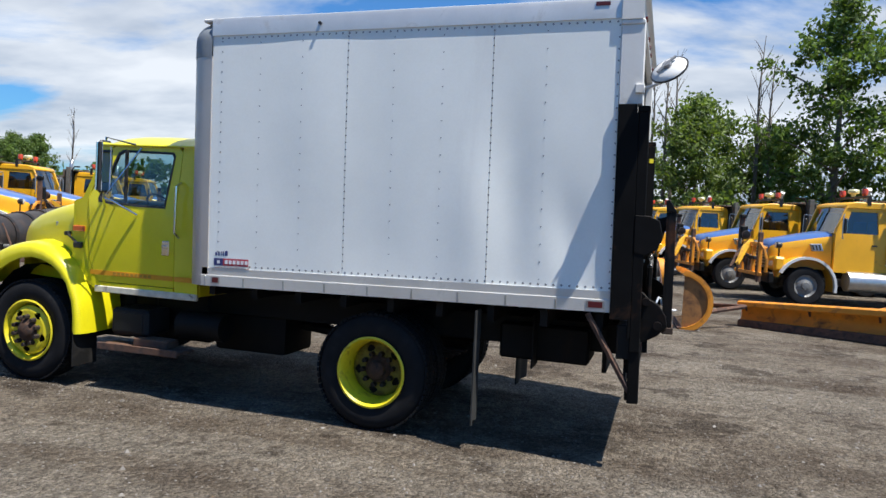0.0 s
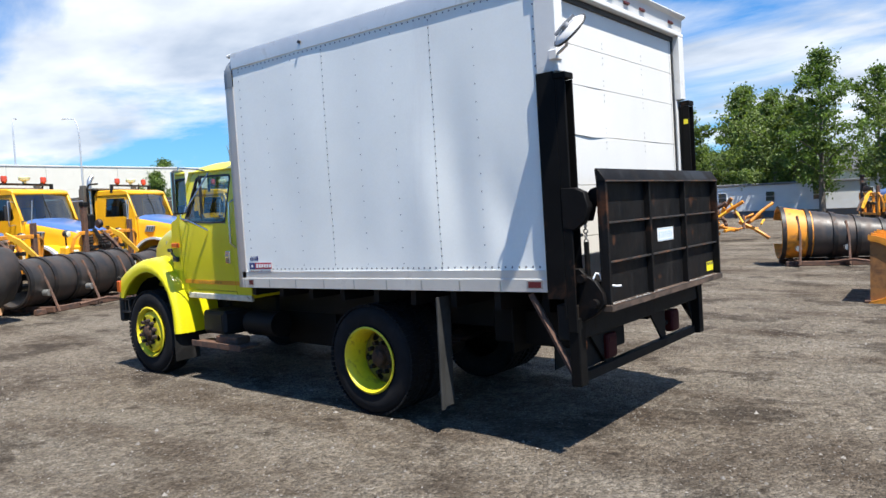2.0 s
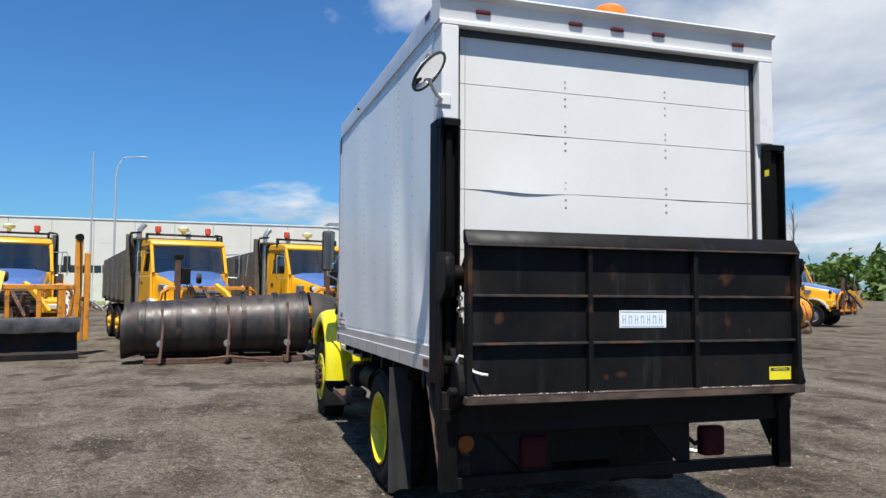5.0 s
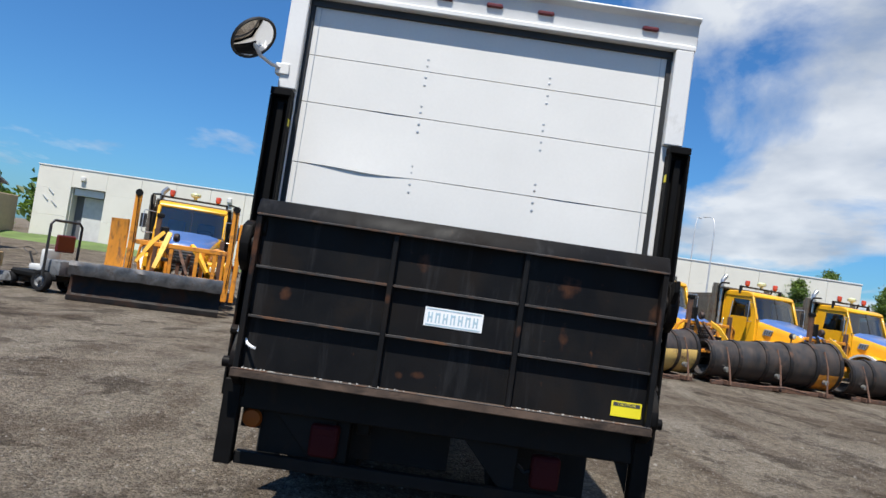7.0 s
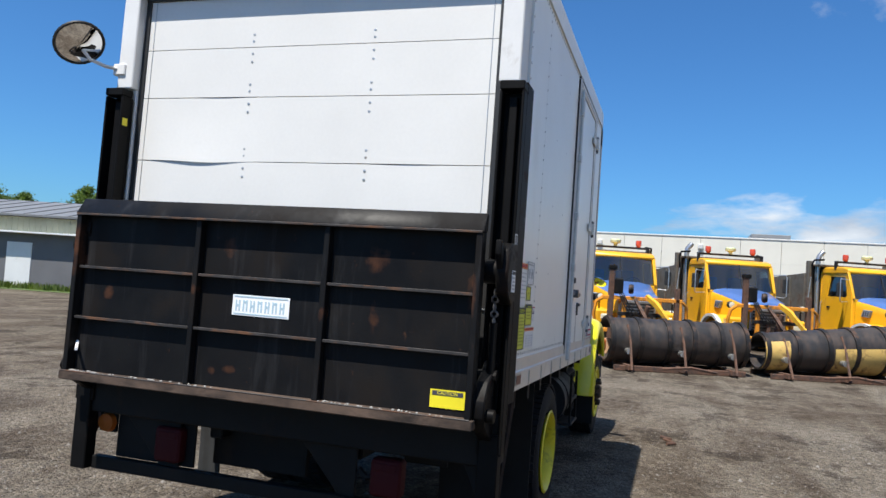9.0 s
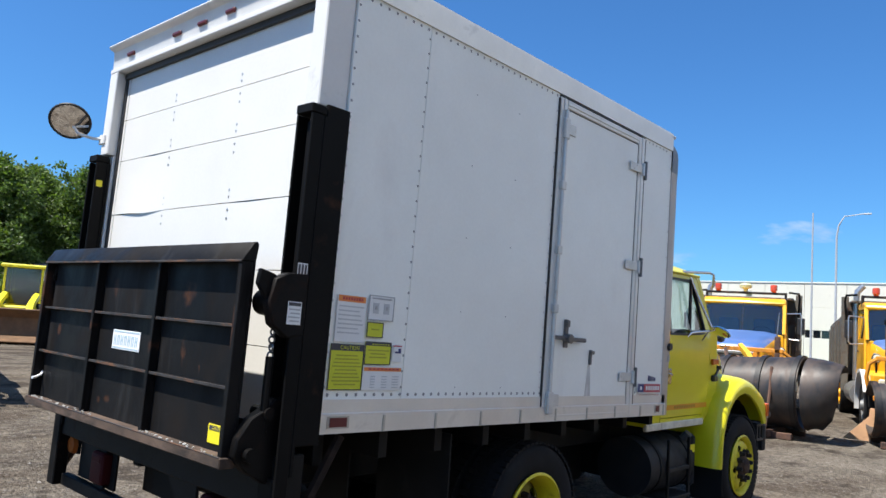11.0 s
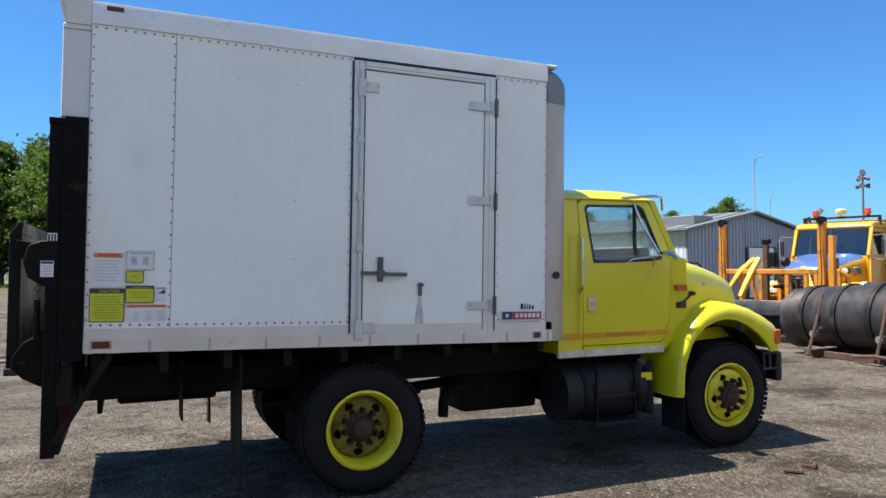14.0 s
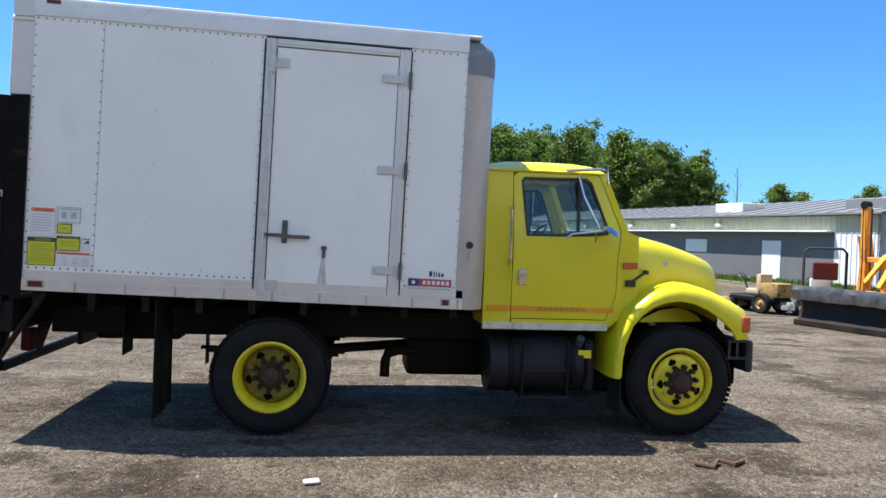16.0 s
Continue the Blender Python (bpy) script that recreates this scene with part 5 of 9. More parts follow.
wheel("wheel", -5.77, -1.10, -1, 0.0, 0.05, False, M_HUB, 20)

# ---------------------------------------------------------------- the cab
def cab_y(z):
    return poly_at([(0.98, 0.955), (1.2, 0.975), (1.5, 0.985), (1.8, 0.98), (1.9, 0.965), (2.42, 0.895)], z)


def rounded(pts, r=0.05, n=3):
    """Outline with its corners cut round."""
    out = []
    k = len(pts)
    for i in range(k):
        p, a, b = Vector(pts[i]), Vector(pts[i - 1]), Vector(pts[(i + 1) % k])
        da, db = (a - p), (b - p)
        ra, rb = min(r, da.length * 0.45), min(r, db.length * 0.45)
        q0, q1 = p + da.normalized() * ra, p + db.normalized() * rb
        for j in range(n + 1):
            t = j / n
            out.append(tuple((q0 * (1 - t) + p * t) * (1 - t) + (p * (1 - t) + q1 * t) * t))
    return out


def shell(bm, side, outer, inner=None, thick=0.035, off=0.0, rings=4):
    """Curved sheet following the cab's side; with inner, a frame round an opening."""
    def vert(p, d):
        return bm.verts.new((p[0], side * (cab_y(p[1]) + off - d), p[1]))
    if inner is None:
        f = [[vert(p, d) for p in outer] for d in (0.0, thick)]
        for ring in f:
            bm.faces.new(ring)
        n = len(outer)
        for i in range(n):
            j = (i + 1) % n
            bm.faces.new((f[0][i], f[0][j], f[1][j], f[1][i]))
        return bm
    loops = []
    for d in (0.0, thick):
        seq = []
        for k in range(rings + 1):
            t = k / rings
            seq.append([vert((lerp(o[0], i[0], t), lerp(o[1], i[1], t)), d) for o, i in zip(outer, inner)])
        skin(bm, seq, True)
        loops.append(seq)
    for e in (0, -1):
        skin(bm, [loops[0][e], loops[1][e]], True)
    return bm


DOOR_OUT = [(-4.165, 1.07), (-4.165, 2.35), (-4.21, 2.392), (-4.95, 2.398), (-5.0, 2.36), (-5.195, 1.88), (-5.165, 1.6), (-5.16, 1.28), (-5.07, 1.07)]
DOOR_IN = [(-4.285, 1.812), (-4.235, 2.315), (-4.262, 2.35), (-4.86, 2.358), (-4.915, 2.325), (-5.085, 1.885), (-5.07, 1.845), (-4.96, 1.83), (-4.6, 1.815)]

cab = new("cab")
cab.parent = truck
cab["label"] = "lime yellow conventional truck cab"
cab.matrix_local = Matrix.Translation((0, 0, -0.045)) @ Matrix.Diagonal((1, 1, 1.03, 1))


def dense(pts, n=4):
    out = []
    for i in range(len(pts)):
        a, b = pts[i], pts[(i + 1) % len(pts)]
        for k in range(n):
            out.append((lerp(a[0], b[0], k / n), lerp(a[1], b[1], k / n)))
    return out


for side in (-1, 1):
    bm = shell(B(), side, dense(DOOR_OUT), dense(DOOR_IN), 0.04)
    door = part("cab_door", bm, M_LIME, cab, "lime yellow cab door")
    bm = B()
    shell(bm, side, dense(DOOR_IN), dense([(lerp(p[0], -4.66, 0.05), lerp(p[1], 2.08, 0.08)) for p in DOOR_IN]), 0.03, 0.004, 1)
    part("window_seal", bm, M_TRIM, door)
    bm = B()
    seq = [bm.verts.new((x, side * (cab_y(z) - 0.022), z)) for x, z in dense([(lerp(p[0], -4.66, 0.03), lerp(p[1], 2.08, 0.05)) for p in DOOR_IN], 1)]
    bm.faces.new(seq)
    g = part("window", bm, M_GLASS, door, "tinted side window")
    g.visible_shadow = False
    bm = B()
    box(bm, (-4.80, side * 0.935 - 0.012, 1.83), (-4.775, side * 0.935 + 0.012, 2.36), 0.0)
    part("window_divider", bm, M_TRIM, door)
    bm = B()
    box(bm, (-4.30, side * 0.985 - 0.012, 1.37), (-4.215, side * 0.985 + 0.014, 1.51), 0.008)
    box(bm, (-4.29, side * 1.0 - 0.012, 1.44), (-4.225, side * 1.0 + 0.018, 1.47), 0.006)
    part("door_handle", bm, M_CHROME, door, "chrome paddle handle")
    bm = B()
    box(bm, (-5.15, side * (cab_y(1.16) + 0.0015) - 0.002, 1.135), (-4.17, side * (cab_y(1.16) + 0.0015) + 0.002, 1.18))
    part("stripe", bm, M_ORANGE_STRIPE, door, "faded orange stripe")
    for k in range(9):
        bm = B()
        x = -4.42 - k * 0.052
        box(bm, (x - 0.034, side * (cab_y(1.16) + 0.0045) - 0.001, 1.145), (x, side * (cab_y(1.16) + 0.0045) + 0.001, 1.170))
        part("print", bm, M_INK_FADED, door)
    # rear quarter, pillar and cowl side
    bm = B()
    shell(bm, side, dense([(-3.90, 1.0), (-3.90, 2.40), (-4.158, 2.40), (-4.158, 1.0)], 6))
    part("quarter_panel", bm, M_LIME, cab)
    bm = B()
    box(bm, (-4.158, side * (cab_y(1.16) + 0.0015) - 0.002, 1.135), (-3.93, side * (cab_y(1.16) + 0.0015) + 0.002, 1.18))
    part("stripe", bm, M_ORANGE_STRIPE, cab)
    bm = B()
    shell(bm, side, [(-4.172, 1.0), (-4.172, 1.062), (-5.075, 1.062), (-5.168, 1.28), (-5.172, 1.6), (-5.204, 1.885), (-5.008, 2.362), (-4.965, 2.405), (-5.06, 2.41), (-5.27, 1.88), (-5.375, 1.84), (-5.375, 1.2), (-5.12, 1.0)], None, 0.04)
    part("cowl_side", bm, M_LIME, cab)
    bm = B()
    box(bm, (-5.1, side * 0.95 - 0.02, 0.965), (-3.9, side * 0.95 + 0.02, 1.03), 0.008)
    part("door_sill", bm, M_SILL, cab, "pale worn door sill")
    bm = B()
    x = -4.125
    tube(bm, [(x, side * 0.96, 2.06), (x, side * 1.03, 2.03), (x, side * 1.035, 1.8), (x, side * 1.035, 1.6), (x, side * 0.97, 1.55)], 0.014, 10)
    part("grab_handle", bm, M_CHROME, cab, "chrome grab handle")
    bm = B()
    box(bm, (-5.36, side * 0.99 - 0.012, 1.545), (-5.22, side * 0.99 + 0.016, 1.60), 0.006)
    part("marker_lamp", bm, M_AMBER_DARK, cab, "orange side marker lamp")
    bm = B()
    rod(bm, (-5.29, side * 0.99, 1.415), (-5.46, side * 0.965, 1.515), 0.012)
    box(bm, (-5.35, side * 0.985 - 0.02, 1.38), (-5.25, side * 0.985 + 0.02, 1.44), 0.01)
    rod(bm, (-5.46, side * 0.93, 1.515), (-5.46, side * 0.985, 1.515), 0.022)
    part("hood_latch", bm, M_TRIM, cab, "black rubber hood latch")
    bm = B()
    box(bm, (-5.72, side * 0.845 - 0.01, 1.575), (-5.61, side * 0.845 + 0.014, 1.62), 0.006)
    part("emblem", bm, M_STEEL, cab)

# roof with rolled edges
bm = B()
ROOF = [(-3.895, 2.405), (-3.90, 2.43), (-3.98, 2.475), (-4.15, 2.505), (-4.5, 2.515), (-4.8, 2.512), (-4.97, 2.495), (-5.04, 2.46), (-5.065, 2.41)]
rings = []
for x, z in ROOF:
    ring = []
    for k in range(-8, 9):
        t = k / 8
        a = abs(t)
        y = 0.905 * math.copysign(1 - (1 - a) ** 1.0, t) if a else 0
        drop = (a ** 7)
        ring.append(bm.verts.new((x, 0.915 * t, lerp(z + 0.02 * (1 - a * a), 2.40, drop))))
    rings.append(ring)
skin(bm, rings)
part("cab_roof", bm, M_LIME, cab, "lime yellow roof", 50)
for side in (-1, 1):
    part("drip_rail", box(B(), (-5.03, side * 0.905 - 0.02, 2.395), (-3.92, side * 0.905 + 0.018, 2.412), 0.004), M_LIME, cab)
bm = B()
box(bm, (-3.93, -0.93, 1.0), (-3.90, 0.93, 2.40), 0.01)
part("back_panel", bm, M_LIME, cab)
bm = B()
rings = []
for k in range(-6, 7):
    y = 0.86 * k / 6
    bow = 0.05 * (1 - (k / 6) ** 2)
    rings.append([bm.verts.new((-5.275 - bow, y, 1.87)), bm.verts.new((-5.055 - bow * 0.6, y * 0.96, 2.405))])
skin(bm, rings)
ws = part("windshield", bm, M_GLASS, cab, "windscreen", 80)
ws.visible_shadow = False
bm = B()
box(bm, (-5.30, -0.93, 1.0), (-5.24, 0.93, 1.80), 0.01)
prism(bm, [(-5.28, 1.80), (-5.28, 1.88), (-5.0, 1.86), (-4.92, 1.74), (-4.95, 1.5), (-5.28, 1.5)], "y", -0.9, 0.9, 0.02)
part("dashboard", bm, M_TRIM, cab)
bm = B()
for y in (-0.5, 0.35):
    box(bm, (-4.5, y - 0.27, 1.1), (-4.0, y + 0.27, 1.48), 0.06, None, 2)
    box(bm, (-4.16, y - 0.26, 1.4), (-3.98, y + 0.26, 2.05), 0.06, None, 2)
part("seat", bm, M_SEAT, cab)
bm = B()
lathe(bm, [(0.2, -0.012), (0.212, 0.0), (0.2, 0.012), (0.188, 0.0), (0.2, -0.012)], (-4.72, -0.45, 1.80), (0.75, 0, 0.66), 24)
rod(bm, (-4.72, -0.45, 1.80), (-4.95, -0.45, 1.6), 0.025)
part("steering_wheel", bm, M_TRIM, cab)

# hood
bm = B()
HOOD = [(-5.385, 0.925, 1.845), (-5.5, 0.90, 1.835), (-5.62, 0.87, 1.812), (-5.8, 0.82, 1.775), (-6.0, 0.765, 1.722), (-6.15, 0.72, 1.675), (-6.26, 0.68, 1.63), (-6.335, 0.64, 1.575), (-6.37, 0.61, 1.50), (-6.38, 0.60, 1.30), (-6.385, 0.60, 0.95)]
rings = []
for x, w, z in HOOD:
    ring = []
    pts = [(w * 1.0 + 0.015, min(1.05, z - 0.1)), (w + 0.012, max(1.06, z - 0.40)), (w + 0.005, z - 0.20), (w * 0.985, z - 0.11), (w * 0.94, z - 0.045), (w * 0.86, z - 0.008), (w * 0.7, z + 0.012), (w * 0.4, z + 0.028), (0.0, z + 0.034)]
    full = pts + [(-y, zz) for y, zz in pts[-2::-1]]
    for y, zz in full:
        ring.append(bm.verts.new((x, y, zz)))
    rings.append(ring)
skin(bm, rings)
bm.faces.new(rings[-1])
part("hood", bm, M_LIME, cab, "lime yellow sloping hood", 50)

TOPC = [(-5.10, 0.56), (-5.115, 0.75), (-5.14, 0.92), (-5.23, 1.13), (-5.33, 1.25), (-5.46, 1.345), (-5.6, 1.405), (-5.76, 1.43), (-5.92, 1.412), (-6.08, 1.37), (-6.28, 1.285), (-6.42, 1.21), (-6.455, 1.15), (-6.46, 0.94)]
LIPC = [(-5.19, 0.56), (-5.195, 0.72), (-5.215, 0.86), (-5.29, 1.04), (-5.37, 1.13), (-5.47, 1.205), (-5.59, 1.25), (-5.73, 1.27), (-5.87, 1.25), (-6.0, 1.20), (-6.15, 1.11), (-6.25, 1.02), (-6.29, 0.96), (-6.30, 0.93)]
for side in (-1, 1):
    bm = B()
    rings = []
    for (tx, tz), (lx, lz) in zip(TOPC, LIPC):
        ring = []
        inner = 0.58
        for y, t, lift in ((inner, -0.12, 0.02), (0.80, -0.05, 0.006), (0.96, 0.0, 0.0), (1.05, 0.06, 0.0), (1.105, 0.2, 0.0), (1.135, 0.45, 0.0), (1.14, 0.75, 0.0), (1.135, 1.0, 0.0), (1.11, 1.02, 0.0), (1.10, 0.8, 0.0)):
            ring.append(bm.verts.new((lerp(tx, lx, t), side * y, lerp(tz, lz, t) + lift)))
        rings.append(ring)
    skin(bm, rings)
    f = part("fender", bm, M_LIME, cab, "lime yellow wide fender", 60)
    bm = B()
    box(bm, (-6.43, side * 1.12 - 0.03, 1.00), (-6.345, side * 1.12 + 0.028, 1.145), 0.01)
    part("turn_lamp", bm, M_AMBER_DARK, f, "orange turn lamp")
    bm = B()
    rings = []
    for k in range(13):
        a = radians(-10 + 200 * k / 12)
        rings.append([bm.verts.new((-5.77 + 0.60 * math.cos(a), side * y, 0.60 + 0.60 * math.sin(a))) for y in (0.5, 1.0)])
    skin(bm, rings)
    part("wheel_arch", bm, M_FRAME, f)
    bm = B()
    box(bm, (-5.19, side * 0.98 - 0.16, 0.24), (-5.175, side * 0.98 + 0.16, 0.58), 0.004)
    part("mud_guard", bm, M_RUBBER, f, "grey dusty rubber mud guard")
bm = B()
box(bm, (-6.40, -0.5, 0.9), (-6.37, 0.5, 1.5), 0.01)
part("grille", bm, M_TRIM, cab)

# bumper
bm = B()
box(bm, (-6.50, -1.10, 0.60), (-6.43, 1.10, 0.90), 0.02)
for side in (-1, 1):
    box(bm, (-6.46, side * 1.08 - 0.02, 0.72), (-6.24, side * 1.08 + 0.01, 0.745), 0.004)
    box(bm, (-6.46, side * 1.08 - 0.02, 0.88), (-6.24, side * 1.08 + 0.01, 0.905), 0.004)
    for x in (-6.26, -6.34):
        box(bm, (x - 0.012, side * 1.08 - 0.018, 0.72), (x + 0.012, side * 1.08 + 0.008, 0.9))
part("bumper", bm, M_TRIM, truck, "black steel bumper")

# steps and tanks below the cab
bm = rod(B(), (-3.99, 0.72, 0.60), (-4.88, 0.72, 0.60), 0.265, seg=32)
tank = part("fuel_tank", bm, M_TANK, truck, "dark dirty cylindrical fuel tank")
for x in (-4.215, -4.80):
    bm = B()
    lathe(bm, [(0.267, 0.0), (0.275, 0.005), (0.275, 0.045), (0.267, 0.05)], (x, 0.72, 0.60), (1, 0, 0), 28)
    part("strap", bm, M_FRAME, tank)
part("filler_neck", rod(B(), (-4.86, 0.86, 0.80), (-4.86, 0.93, 0.875), 0.04, seg=14), M_STEEL_DARK, tank, "grey filler cap")
step = part("step", box(B(), (-4.74, 0.76, 0.31), (-4.27, 1.02, 0.34), 0.006), M_TANK, truck, "dark tread plate step")
for x in (-4.73, -4.30):
    part("bracket", box(B(), (x, 0.985, 0.31), (x + 0.025, 1.01, 0.86), 0.004), M_FRAME, step)
part("step_plate", box(B(), (-4.72, 0.985, 0.56), (-4.29, 1.01, 0.60), 0.005), M_TANK, step)
bm = B()
box(bm, (-5.0, 0.55, 0.36), (-4.90, 0.95, 0.86), 0.03)
part("battery_box", bm, M_TANK, truck)
bm = B()
box(bm, (-4.955, 0.951, 0.69), (-4.83, 0.956, 0.765))
part("sticker", bm, M_YELLOW, truck, "small yellow sticker")
bm = B()
box(bm, (-4.93, -0.92, 0.53), (-4.49, -0.55, 0.80), 0.03)
box(bm, (-4.88, -0.93, 0.57), (-4.54, -0.915, 0.76), 0.006)
part("battery_box", bm, M_TANK, truck, "dark grey battery box")
bm = B()
box(bm, (-4.95, -1.06, 0.42), (-4.02, -0.80, 0.45), 0.008)
box(bm, (-4.95, -1.07, 0.40), (-4.02, -1.05, 0.47), 0.006)
box(bm, (-4.6, -0.98, 0.45), (-4.2, -0.80, 0.53), 0.01)
part("step", bm, M_RUST, truck, "rusty step plate")
bm = B()
rod(bm, (-4.2, -0.75, 0.68), (-3.7, -0.75, 0.68), 0.14, seg=18)
part("air_tank", bm, M_FRAME, truck)

# mirrors
bm = B()
box(bm, (-4.86, -1.25, 1.93), (-4.81, -1.10, 2.42), 0.02)
left_mirror = part("mirror", bm, M_TRIM, cab, "tall black and chrome door mirror")
bm = B()
box(bm, (-4.808, -1.24, 1.95), (-4.802, -1.11, 2.40), 0.0)
part("mirror_glass", bm, M_MIRROR, left_mirror)
bm = B()
box(bm, (-4.878, -1.25, 1.95), (-4.858, -1.10, 2.40), 0.006)
part("mirror_back", bm, M_CHROME, left_mirror)
bm = B()
tube(bm, [(-4.70, -0.92, 2.41), (-4.83, -1.17, 2.45), (-4.83, -1.18, 1.88), (-5.0, -0.97, 1.80)], 0.011, 8)
part("mirror_bracket", bm, M_CHROME, cab, "chrome tube mirror bracket")
bm = B()
tube(bm, [(-4.83, -1.17, 1.88), (-4.78, -1.12, 1.86), (-4.60, -0.99, 1.74)], 0.010, 8)
tube(bm, [(-4.62, -0.93, 2.38), (-4.82, -1.16, 1.92)], 0.008, 8)
part("mirror_brace", bm, M_CHROME, cab)
bm = B()
tube(bm, [(-4.66, 0.90, 2.42), (-4.95, 1.05, 2.435), (-5.0, 1.07, 2.42), (-5.02, 1.06, 2.30)], 0.013, 8)
tube(bm, [(-4.66, 0.97, 1.80), (-4.72, 0.985, 1.845), (-4.93, 1.08, 1.875), (-5.0, 1.10, 1.89)], 0.010, 8)
tube(bm, [(-4.78, 0.93, 2.38), (-4.82, 1.0, 2.18), (-4.95, 1.09, 1.90)], 0.012, 8)
tube(bm, [(-4.92, 1.07, 1.875), (-4.94, 1.0, 1.78)], 0.008, 6)
part("mirror_bracket", bm, M_CHROME, cab)
bm = B()
lathe(bm, [(0.0, 0.045), (0.05, 0.035), (0.085, 0.015), (0.1, 0.0), (0.095, -0.006)], (-5.03, 1.14, 1.87), (-0.45, 0.2, 0.87), 22)
cm = part("convex_mirror", bm, M_CHROME, cab, "small round convex mirror")
bm = B()
lathe(bm, [(0.094, -0.006), (0.05, -0.012), (0.0, -0.014)], (-5.03, 1.14, 1.87), (-0.45, 0.2, 0.87), 22)
part("mirror_glass", bm, M_MIRROR, cm)

# ---------------------------------------------------------------- plow trucks of the yard
def arc_sheet(bm, cx, cz, r, a0, a1, y0, y1, thick=0.03, n=12):
    """A curved sheet round a line along y."""
    rings = []
    for k in range(n + 1):
        a = radians(lerp(a0, a1, k / n))
        c, s = math.cos(a), math.sin(a)
        rings.append([bm.verts.new((cx + r * c, y0, cz + r * s)), bm.verts.new((cx + r * c, y1, cz + r * s)),
                      bm.verts.new((cx + (r - thick) * c, y1, cz + (r - thick) * s)), bm.verts.new((cx + (r - thick) * c, y0, cz + (r - thick) * s))])
    skin(bm, rings, True)
    bm.faces.new(rings[0]), bm.faces.new(rings[-1][::-1])
    return bm


def far_wheel(parent, x, y, out, r, w, rim_m, label="black tyre on a dusty rim"):
    wh = new("wheel")
    wh.parent = parent
    wh.matrix_local = pose(x, y, r)
    wh["label"] = label
    bm = B()
    k = r / 0.51
    prof = [(0.295, 0.02), (0.40, 0.0), (0.47, 0.005), (0.505, 0.04), (0.51, 0.1), (0.505, w - 0.04), (0.47, w - 0.005), (0.40, w), (0.295, w - 0.02)]
    lathe(bm, [(a * k, (h - w) * out) for a, h in prof], (0, 0, 0), (0, 1, 0), 28)
    part("tyre", bm, M_TYRE, wh)
    bm = B()
    lathe(bm, [(0.30 * k, -0.02 * out), (0.27 * k, -0.05 * out), (0.24 * k, -0.07 * out), (0.12 * k, -0.03 * out), (0.10 * k, 0.03 * out), (0.0, 0.04 * out)], (0, 0, 0), (0, 1, 0), 24)
    part("rim", bm, rim_m, wh)
    return wh


